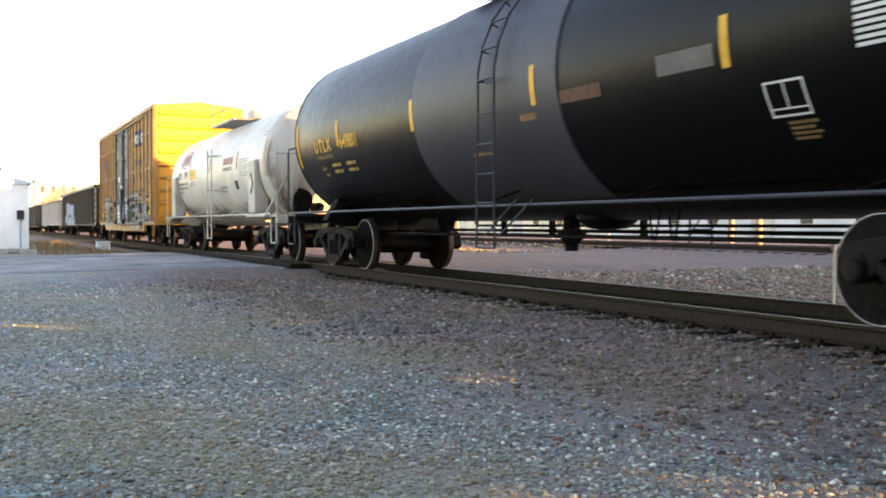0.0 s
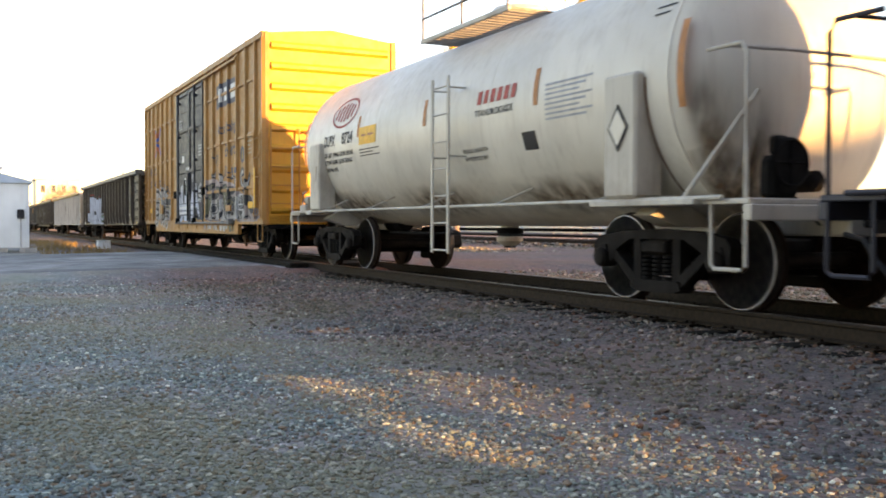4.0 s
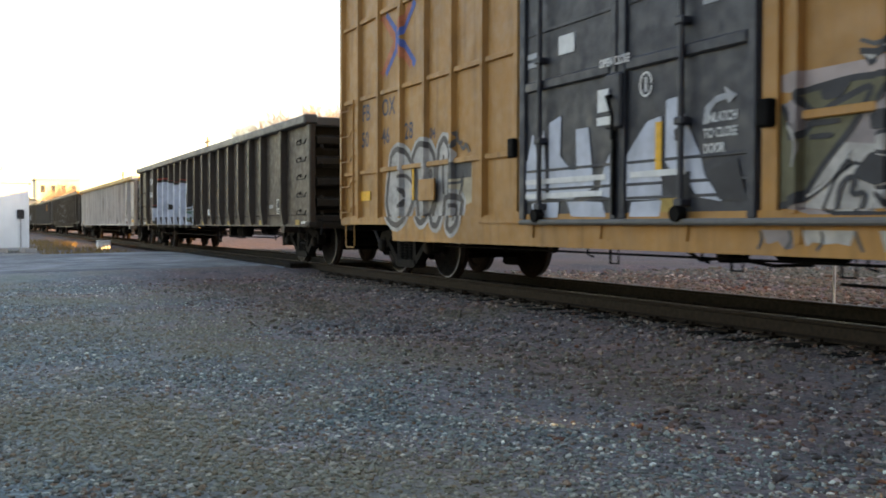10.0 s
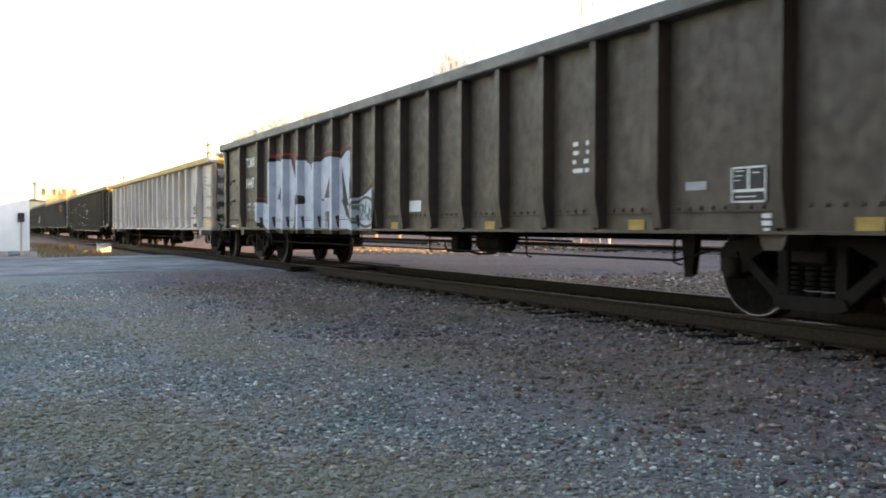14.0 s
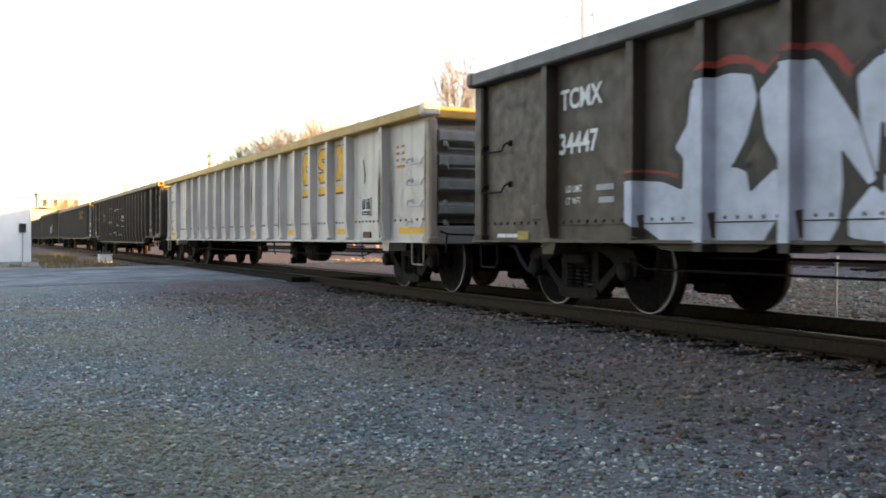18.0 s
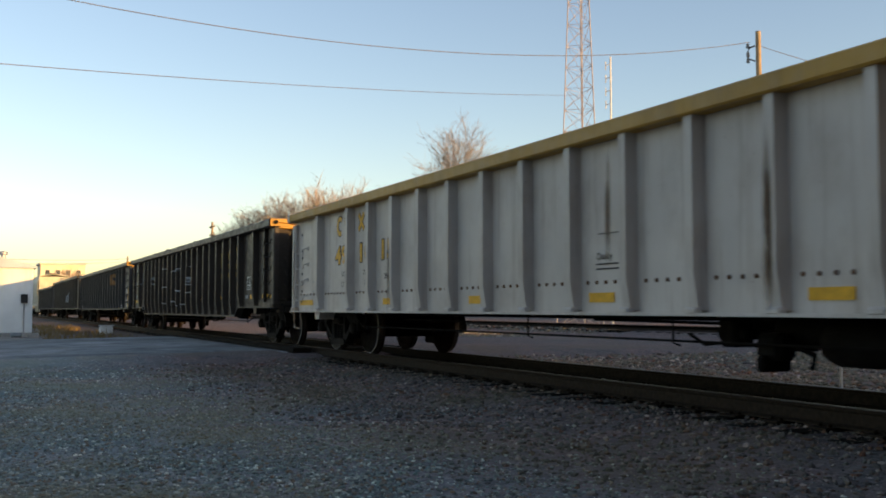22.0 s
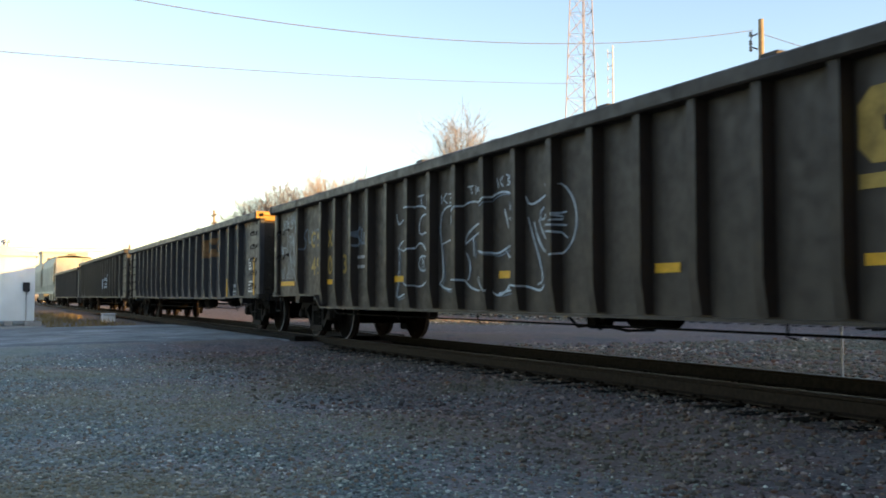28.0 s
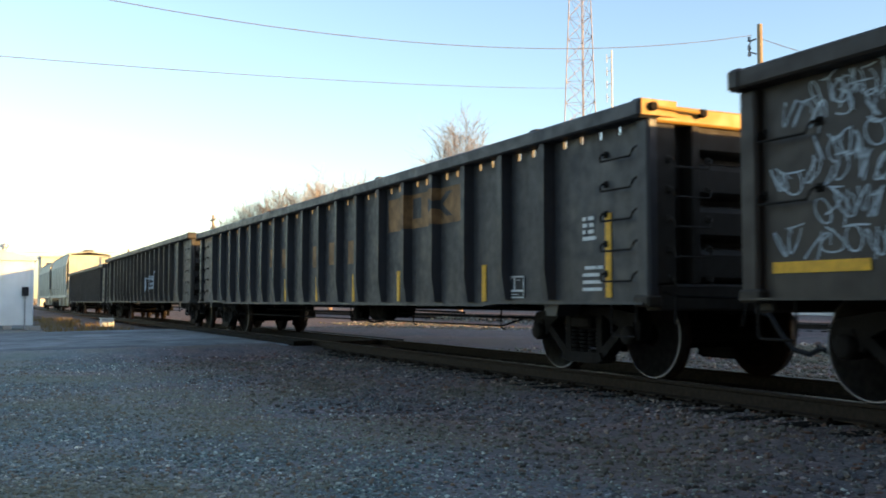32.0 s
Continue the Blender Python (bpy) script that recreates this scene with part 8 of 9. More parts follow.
def paint_gon_b(car):
    D = lambda name, flat, mat, lift=0.004, label="": drape(car, name, flat, mat, RIBS_W, GON, lift, label)
    cells = ((4.1, 4.64, 0), (5.06, 5.56, 1), (6.02, 6.6, 2))
    D("emblem", [(strip(stencil_block(a, b, 1.83, 2.42, s) + stencil_block(a, b, 1.83, 2.42, s)[:2], 0.055), 0, 0) for a, b, s in cells], "spray_black", 0.004, "dark rim of the yellow emblem")
    D("emblem", sheets([stencil_block(a, b, 1.83, 2.42, s) for a, b, s in cells]), "yellow_paint", 0.007, "large yellow block emblem")
    D("emblem", sheets([rect(a, b, 1.61, 1.74) for a, b, s in cells]), "yellow_paint", 0.007, "yellow bars under the emblem")
    D("emblem", sheets([rect(a, b, 1.575, 1.61) for a, b, s in cells]), "spray_black", 0.007, "dark rim of the bars")
    data_panel(car, 7.5, 1.31, -1.453, 0.4, 0.3)
    for x, w in ((9.35, 0.95), (6.33, 0.5), (3.4, 0.44), (0.45, 0.44), (-2.28, 0.46), (-5.2, 0.5), (-9.35, 0.8)):
        reflector(car, x, 0.92, -1.453, w, 0.1)
    marks = initial(-7.59, -7.34, 2.12, 2.39, 0) + initial(-7.22, -6.96, 2.12, 2.39, 1) + initial(-6.54, -6.3, 2.12, 2.39, 2) + initial(-6.21, -6.0, 2.12, 2.39, 3)
    D("emblem", strokes(marks, 0.115, 0), "spray_black", 0.004, "dark rim of the yellow initials")
    D("emblem", strokes(marks, 0.075, 0), "yellow_paint", 0.008, "yellow block initials")
    for body, x in (("49", -7.68), ("10", -6.56), ("15", -5.6)):
        D("lettering", [word(body, 0.3, x, 1.6, 0.034, 1.3, 1.15)], "spray_black", 0.004, "dark rim of the numbers")
        D("lettering", [word(body, 0.3, x, 1.6, 0.014, 1.3, 1.15)], "yellow_paint", 0.008, "bold yellow numbers")
    D("lettering", [word("LD LMT", 0.085, -7.37, 1.37, 0.001, 1.1), word("LT WT", 0.085, -7.37, 1.19, 0.001, 1.1), word("212100", 0.085, -6.33, 1.37, 0.001, 1.05), word("73900", 0.085, -6.27, 1.19, 0.001, 1.05)], "dark_paint", 0.004, "small dark stencilled lettering")
    D("lettering", [word("286K", 0.09, -5.41, 1.28, 0.003, 0.9)], "dark_paint", 0.004, "small dark stencilled lettering")
    bars("small_print", car, -9.0, 1.32, -1.453, [[(0, 0.24)], [], [], [(0, 0.24)]], "grey_paint", 0.02, 0.06, "faint stencilled square")
    bars("small_print", car, 0.4, 1.58, -1.453, [[(0, 0.5)]], "dark_paint", 0.012, 0.05, "dark border")
    D("lettering", [word("Quality", 0.075, 0.36, 1.31, 0.001)], "dark_paint", 0.004, "small dark lettering")
    bars("small_print", car, 0.36, 1.27, -1.453, [[(0, 0.55)], [(0, 0.5)]], "dark_paint", 0.015, 0.05, "dark small print")
    bars("small_print", car, 8.75, 2.2, -1.453, [[(0, 0.08), (0.18, 0.12)], [(0, 0.1), (0.2, 0.1)], [(0, 0.08), (0.2, 0.12)], [(0, 0.3)]], "orange_paint", 0.04, 0.1, "faded brown small print")
    D("graffiti", strokes([[(9.1, 1.75), (9.2, 1.85), (9.3, 1.72), (9.15, 1.6)], [(9.0, 1.55), (8.9, 1.3), (9.05, 1.2)], [(9.3, 1.6), (9.45, 1.35), (9.3, 1.15)], [(8.7, 1.3), (8.75, 1.15), (9.0, 1.1)]], 0.018), "grey_paint", 0.004, "faint chalk drawing")
    D("rust_mark", strokes([[(7.35, 2.1), (7.45, 1.8), (7.4, 1.7)]], 0.06), "rust_plate", 0.004, "rusty scrape")
    part("retainer_valve", Geo().box(2.2, 2.5, -1.1, -0.85, 0.36, 0.6, 0.05).box(2.28, 2.36, -1.15, -0.8, 0.26, 0.4, 0.02).tube([(2.5, -0.95, 0.5), (2.75, -0.95, 0.42), (2.72, -0.95, 0.3)], 0.025, 6), "frame_black", car)
    part("air_reservoir", Geo().lathe([(0, -0.45), (0.15, -0.4), (0.19, -0.3), (0.19, 0.3), (0.15, 0.4), (0, 0.45)], "x", 18, (3.25, -0.85, 0.52)), "frame_black", car)
    part("defect_card_board", Geo().box(-0.15, 0.15, -0.03, 0.01, -0.05, 0.05, 0.006), "rust_plate", car, "", (7.55, -1.453, 0.86))
    for a, b_ in zip(sorted(RIBS_W)[:-1], sorted(RIBS_W)[1:]):
        rivet_row(car, "rust_plate", [a + 0.2 + k * 0.16 for k in range(int((b_ - a - 0.3) / 0.16) + 1)], 1.075)
    rivet_row(car, "rust_plate", [8.7 + k * 0.2 for k in range(6)], 1.075)
    rivet_row(car, "rust_plate", [-9.9 + k * 0.2 for k in range(6)], 1.075)
    for x in sorted(RIBS_W):
        part("rib_foot", Geo().box(x - 0.085, x + 0.085, -1.592, -1.5, 0.75, 0.82, 0.02), "gon_white", car)
    for z in (0.94, 1.14, 1.33, 1.48, 1.79, 1.94, 2.25):
        part("rivet", Geo().lathe([(0.028, 0.0), (0.022, -0.014), (0, -0.018)], "y", 8, (-9.65, -1.451, z)), "chord_grey", car)
        part("rust_stain", Geo().box(x - 0.055, x + 0.055, -1.5895, -1.5865, 0.7, 1.05), "stain", car, "brown rust stain")
        part("rust_stain", Geo().box(x + 0.04, x + 0.24, -1.4545, -1.4525, 0.6, 2.1), "faint_stain", car, "brown rust stain")
    for x, z0, z1 in ((2.92, 0.8, 2.3), (0.78, 1.3, 2.4), (8.4, 1.0, 2.2), (-4.9, 0.8, 1.9)):
        part("rust_streak", Geo().box(x - 0.07, x + 0.03, -1.591, -1.588, z0, z1), "stain", car, "dark rust streak down a rib")
        part("rust_streak", Geo().box(x - 0.09, x + 0.02, -1.5925, -1.5895, z0 - 0.1, z1 - 0.3), "stain", car, "dark rust streak down a rib")
    for x in (-9.95, 9.95):
        part("rust_stain", Geo().box(x - 0.06, x + 0.05, -1.5335, -1.5305, 0.8, 2.4), "stain", car, "brown rust stain")


def paint_gon_c(car):
    D = lambda name, flat, mat, lift=0.004, label="": drape(car, name, flat, mat, RIBS_B, GON, lift, label)
    cells = ((4.98, 5.53, 0), (5.77, 6.32, 1), (6.56, 7.13, 2))
    D("emblem", sheets([stencil_block(a, b, 1.77, 2.33, s) for a, b, s in cells]), "faded_yellow", 0.006, "large yellow block emblem")
    D("emblem", sheets([rect(a, b, 1.59, 1.7) for a, b, s in cells]), "faded_yellow", 0.006, "yellow bars under the emblem")
    data_panel(car, 7.97, 1.4, -1.453, 0.5, 0.3)
    for x, w in ((8.2, 0.46), (9.28, 0.45), (9.82, 0.4), (5.2, 0.36), (2.8, 0.36), (-0.2, 0.42), (-3.55, 0.34), (-6.65, 0.48), (-9.42, 0.95)):
        reflector(car, x, 1.08, -1.453, w, 0.09)
    D("emblem", strokes(initial(-7.83, -7.58, 1.77, 2.03, 0) + initial(-7.48, -7.24, 1.76, 2.02, 1) + initial(-6.85, -6.66, 1.73, 2.02, 2) + initial(-6.58, -6.36, 1.74, 2.02, 3), 0.056, 0), "faded_yellow", 0.006, "yellow block initials")
    D("lettering", [word("49", 0.35, -7.84, 1.23, 0.006, 1.15, 1.12), word("08", 0.35, -6.87, 1.22, 0.006, 1.02, 1.08), word("33", 0.35, -6.09, 1.22, 0.006, 1.02, 1.1)], "faded_yellow", 0.006, "yellow lettering")
    lines = []
    for k, (x, z, w) in enumerate([(-9.49, 2.36, 0.88), (-9.78, 2.2, 1.15), (-9.47, 1.92, 0.66), (-9.91, 1.71, 1.15), (-9.43, 1.45, 0.58), (-9.92, 1.18, 1.32)]):
        lines += curls(x, z - 0.03, w, 0.2, 130 + k, 7 if w > 0.8 else 5)
    D("graffiti", strokes(lines, 0.0135), "chalk", 0.005, "close lines of chalky handwriting")
    D("graffiti", strokes([[(-8.1, 2.12), (-8.28, 2.07), (-8.33, 1.97), (-8.15, 1.89), (-8.22, 1.77), (-8.36, 1.74)], [(-8.03, 2.11), (-8.03, 1.85), (-7.88, 1.86)], [(-7.81, 2.08), (-7.79, 1.88), (-7.64, 1.9), (-7.66, 2.08)], [(-7.56, 2.07), (-7.39, 2.09), (-7.46, 1.88), (-7.31, 1.99), (-7.16, 2.14), (-7.22, 1.92), (-7.3, 1.63)], [(-5.21, 1.98), (-5.32, 1.93), (-5.35, 1.84), (-5.23, 1.77), (-5.26, 1.69), (-5.35, 1.67)], [(-5.15, 1.96), (-5.17, 1.69), (-5.09, 1.71)], [(-5.04, 1.88), (-5.04, 1.68), (-4.95, 1.69), (-4.95, 1.84)], [(-4.9, 1.83), (-4.89, 1.66), (-4.82, 1.72), (-4.81, 1.63), (-4.9, 1.32)]], 0.05), "faint_chalk", 0.005, "faint grey-blue tag")
    bub = [[(-3.67, 2.08), (-3.58, 1.88), (-3.37, 1.98), (-3.17, 2.07)], [(-3.14, 2.12), (-2.77, 2.14), (-2.51, 2.06), (-2.34, 1.97)], [(-2.37, 1.96), (-2.68, 2.01), (-2.81, 1.89), (-2.81, 1.7), (-2.55, 1.73), (-2.37, 1.86)], [(-3.23, 1.71), (-3.52, 1.6), (-3.55, 1.54)], [(-3.58, 1.58), (-3.52, 1.43), (-3.58, 1.01), (-3.67, 0.78), (-3.46, 0.82), (-3.2, 0.89)], [(-3.61, 1.55), (-3.18, 1.45), (-2.95, 1.52), (-2.76, 1.61), (-2.57, 1.49), (-2.47, 1.29), (-2.52, 1.06), (-2.68, 0.96), (-2.98, 0.96), (-3.17, 1.06)], [(-3.26, 1.42), (-3.17, 1.21), (-3.2, 0.89)], [(-2.13, 0.99), (-1.98, 1.07), (-2.01, 1.3), (-2.05, 1.53)], [(-2.05, 1.53), (-1.73, 1.59), (-1.57, 1.64), (-1.53, 1.89), (-1.67, 2.04), (-1.89, 2.05), (-2.05, 1.97), (-2.1, 1.8), (-2.07, 1.55)], [(-1.77, 1.91), (-1.75, 1.7)], [(-2.13, 0.99), (-1.9, 0.91), (-1.62, 0.91), (-1.6, 0.95)], [(-1.56, 1.92), (-1.33, 2.04), (-1.04, 2.05), (-0.83, 1.98), (-0.77, 1.82), (-0.89, 1.65), (-1.11, 1.58), (-1.33, 1.5)], [(-1.33, 1.5), (-1.29, 1.62), (-1.08, 1.72), (-0.85, 1.77)], [(-1.11, 1.58), (-1.09, 1.44), (-1.09, 1.34)], [(-1.6, 1.03), (-1.36, 1.04), (-1.2, 0.93), (-0.92, 0.88), (-0.78, 0.89)], [(-1.31, 1.39), (-1.19, 1.27), (-1.19, 1.1), (-1.28, 1.02)], [(-0.75, 1.98), (-0.52, 2.09), (-0.24, 2.1), (0.01, 2.0), (0.09, 1.84)], [(-0.28, 1.88), (-0.23, 1.76), (-0.18, 1.64)], [(0.09, 1.74), (-0.03, 1.63), (-0.18, 1.54), (0.05, 1.59)], [(-0.78, 1.4), (-0.48, 1.33), (-0.25, 1.39), (-0.01, 1.47)], [(-0.25, 1.37), (-0.1, 1.24), (-0.07, 1.06), (-0.17, 0.92), (-0.38, 0.82), (-0.56, 0.84), (-0.72, 1.0)], [(-0.78, 1.36), (-0.76, 1.14), (-0.69, 0.97)], [(-0.43, 0.85), (-0.17, 0.88), (0.04, 0.94)], [(0.22, 1.99), (0.3, 1.88), (0.46, 1.89), (0.64, 1.95), (0.87, 2.05)], [(0.28, 1.74), (0.4, 1.48), (0.54, 1.22), (0.62, 0.99), (0.49, 0.95)], [(0.08, 0.95), (0.33, 0.92), (0.56, 0.87), (0.62, 0.95)], [(0.41, 1.68), (0.49, 1.47), (0.63, 1.32), (0.84, 1.24)], [(0.47, 1.55), (0.59, 1.36), (0.78, 1.24)], [(0.99, 2.06), (1.15, 1.97), (1.27, 1.8), (1.3, 1.63), (1.24, 1.44), (1.09, 1.31), (0.93, 1.27)]]
    D("graffiti", strokes(bub, 0.028, 0.3), "chalk", 0.005, "white outlined bubble letters")
    D("graffiti", strokes([[(x + 0.05, z - 0.035) for x, z in p] for p in bub[4:24:3]], 0.02, 0.5), "faint_chalk", 0.006, "thin echo lines of the letters")
    D("graffiti", [(strip(arc(-2.67, 1.29, 0.16, 0, 350, 14, 0.11), 0.025), 0, 0)] + strokes([[(-2.67 - 0.03, 1.29 - 0.1), (-2.67 - 0.03, 1.29 + 0.1)], [(-2.67 + 0.03, 1.29 - 0.1), (-2.67 + 0.03, 1.29 + 0.1)]], 0.02), "chalk", 0.005, "small barred ring")
    D("graffiti", strokes([[(-2.86, 2.27), (-2.65, 2.28)], [(-2.75, 2.28), (-2.73, 2.14)], [(-2.57, 2.28), (-2.57, 2.12)], [(-2.42, 2.25), (-2.54, 2.2), (-2.39, 2.09)], [(-2.07, 2.22), (-2.05, 2.09)], [(-1.9, 2.23), (-2.02, 2.15), (-1.88, 2.09)], [(-1.84, 2.21), (-1.72, 2.21), (-1.79, 2.15), (-1.7, 2.09), (-1.81, 2.09)], [(-1.59, 2.19), (-1.68, 2.18), (-1.59, 2.13), (-1.65, 2.1), (-1.57, 2.08)], [(-1.28, 2.25), (-1.1, 2.25)], [(-1.18, 2.25), (-1.14, 2.14)], [(-1.04, 2.25), (-1.02, 2.13)], [(-0.92, 2.25), (-1.0, 2.19), (-0.88, 2.12)], [(-0.77, 2.22), (-0.84, 2.19), (-0.77, 2.14)], [(-0.47, 2.28), (-0.43, 2.16)], [(-0.32, 2.29), (-0.41, 2.23), (-0.31, 2.16)], [(-0.24, 2.3), (-0.15, 2.27), (-0.22, 2.22), (-0.12, 2.19), (-0.22, 2.16)], [(0.05, 2.29), (-0.08, 2.27), (-0.05, 2.2), (0.05, 2.21), (-0.07, 2.16), (0.06, 2.16)], [(0.64, 1.83), (0.55, 1.78), (0.56, 1.68), (0.66, 1.7), (0.65, 1.75)], [(0.71, 1.8), (0.74, 1.67), (0.83, 1.69), (0.84, 1.79)], [(1.1, 1.74), (0.94, 1.73), (1.05, 1.67), (0.93, 1.65)], [(0.73, 1.59), (0.9, 1.61), (1.1, 1.59)], [(0.8, 1.52), (0.97, 1.54), (1.12, 1.45)], [(0.52, 1.7), (0.59, 1.54), (0.73, 1.41)]], 0.024), "chalk", 0.005, "small chalk tags")
    bars("small_print", car, -5.35, 1.5, -1.453, [[(0, 0.12), (0.16, 0.22)], [(0, 0.12), (0.16, 0.2)]], "grey_paint", 0.05, 0.16, "faint small print")
    part("defect_card_board", Geo().box(-0.12, 0.12, -0.03, 0.01, -0.04, 0.04, 0.006), "grey_paint", car, "", (7.75, -1.453, 1.08))
    part("ladder_stile", Geo().box(9.36, 9.42, -1.53, -1.44, 0.95, 2.56, 0.01), "gon_green", car)
    part("step_plate", Geo().box(8.75, 9.9, -1.475, -1.445, 0.84, 1.0, 0.006), "gon_green", car)
    for k, x in enumerate((-7.2, -5.1, -2.6, -0.4, 1.9, 4.2, 6.6, 8.3)):
        part("chord_lug", Geo().box(x - 0.1, x + 0.1, -1.56, -1.4, 2.72, 2.75 + 0.012 * (k % 3), 0.01), "gon_green", car)


def paint_gon_d(car):
    D = lambda name, flat, mat, lift=0.004, label="": drape(car, name, flat, mat, RIBS_C, GON, lift, label)
    D("emblem", sheets([rect(3.62, 6.12, 1.88, 2.38)]), "sign_orange", 0.004, "faded orange sign patch")
    D("emblem", sheets([rect(4.1, 4.32, 2.05, 2.3), rect(4.55, 4.85, 2.02, 2.32), [(5.08, 1.98), (5.26, 1.98), (5.86, 2.32), (5.68, 2.32)], [(5.68, 1.98), (5.86, 1.98), (5.26, 2.32), (5.08, 2.32)]]), "gon_slate", 0.007, "dark blocks on the patch")
    for x, z in ((0.1, 1.6), (1.05, 1.62), (2.05, 1.6), (-1.95, 1.65), (-2.9, 1.7)):
        D("paint_patch", sheets([rect(x - 0.25, x + 0.22, z - 0.15, z + 0.25)]), "sign_orange", 0.004, "faded orange patch")
    for x in (-1.95, 0.1, 2.07, 4.02, 6.77):
        reflector(car, x, 1.04, -1.453, 0.11, 0.46)
    reflector(car, 9.44, 1.28, -1.453, 0.1, 0.86)
    data_panel(car, 7.55, 0.98, -1.453, 0.44, 0.26)
    bars("small_print", car, 8.98, 1.7, -1.453, [[(0, 0.06), (0.1, 0.1)], [(0, 0.08), (0.12, 0.08)], [(0, 0.05), (0.1, 0.1)], [(0, 0.24)]], "white_paint", 0.04, 0.07, "white small print")
    bars("small_print", car, 8.98, 1.18, -1.453, [[(0.04, 0.2), (0.26, 0.1)], [(0, 0.3)], [(0, 0.34)], [(0, 0.34)]], "white_paint", 0.035, 0.075, "white small print")
    for k, x in enumerate((-8.6, -6.3, -5.2, -3.1, -1.4, 0.6, 1.5, 3.3, 5.2, 6.9, 8.1)):
        part("chord_lug", Geo().box(x - 0.07 - 0.02 * (k % 3), x + 0.08, -1.54, -1.42, 2.73, 2.752 + 0.012 * (k % 4), 0.01), "gon_slate", car)
    bars("small_print", car, 5.3, 0.94, -1.453, [[(0, 0.16)], [(0, 0.14)]], "white_paint", 0.05, 0.07, "white small print")


paint_boxcar(box)
paint_gon_a(gon_a)
paint_gon_b(gon_b)
paint_gon_c(gon_c)
paint_gon_d(gon_d)
reflector(gon_e, 7.9, 1.6, -1.453, 0.3, 0.7)
drape(gon_e, "graffiti", strokes(scrawl(2.0, 1.2, 2.0, 0.6, 71, 6), 0.07), "chalk", RIBS_A, GON, 0.005, "chalky scrawl")


# ---- the yard around ----
def build_shed():
    """A signal hut of white metal sheet on skids; its corner near the track is at (-40, 1.95)."""
    x, y1, w, z0, z1 = -40.0, 1.97, 3.2, -0.12, 2.34
    t = thing("signal_hut", "white sheet-metal hut with a pale blue roof beside the track", "hut", at=(x, y1 - w, 0))
    part("wall", Geo().box(-2.6, 0, 0, w, z0, z1, 0.02), "shed_white", t)
    for k in range(4):
        part("panel_seam", Geo().box(-0.001, 0.02, 0.1 + k * 1.0, 0.13 + k * 1.0, z0, z1, 0.004), "shed_white", t)
    part("roof", Geo().prism([(-0.12, z1), (w + 0.12, z1), (w + 0.12, z1 + 0.07), (w / 2, z1 + 0.52), (-0.12, z1 + 0.07)], -2.7, 0.1, "x"), "shed_roof", t, "pale blue low-pitched roof")
    part("roof_vent", Geo().lathe([(0.09, 0), (0.09, 0.16), (0.17, 0.18), (0.15, 0.28), (0, 0.32)], "z", 16, (-0.8, w - 1.05, z1 + 0.36)), "galvanised", t)
    part("meter_box", Geo().box(0.0, 0.14, w - 0.42, w - 0.18, 1.0, 1.34, 0.015), "dark_paint", t, "dark electric meter box")
    part("conduit", Geo().tube([(0.05, w - 0.3, 1.0), (0.05, w - 0.3, z0 - 0.1)], 0.025, 8), "galvanised", t)
    for k in range(5):
        part("skid_block", Geo().box(-0.3, 0.05, 0.05 + k * 0.7, 0.35 + k * 0.7, -0.4, z0, 0.02), "concrete", t)
    part("step", Geo().box(-0.1, 0.3, w - 0.15, w + 0.25, -0.35, -0.14, 0.02), "concrete", t)


def build_small_things():
    t = thing("utility_box", "small white utility box on the ground by the track", "box", at=(-43.0, 5.0, -0.2))
    part("body", Geo().box(-0.2, 0.2, -0.27, 0.27, -0.12, 0.26, 0.05), "shed_white", t)
    part("lid", Geo().box(-0.22, 0.22, -0.29, 0.29, 0.26, 0.3, 0.015), "shed_white", t)
    t = thing("marker_post", "thin grey steel post in the gravel behind the track", "post", at=(-8.87, 9.89, -0.25))
    part("rod", Geo().tube([(0, 0, -0.3), (0, 0, 0.84)], 0.02, 8), "galvanised", t)
    part("clip", Geo().box(-0.03, 0.03, -0.028, 0.028, 0.74, 0.84, 0.006).box(-0.12, -0.02, -0.01, 0.01, 0.8, 0.815, 0.003), "galvanised", t)


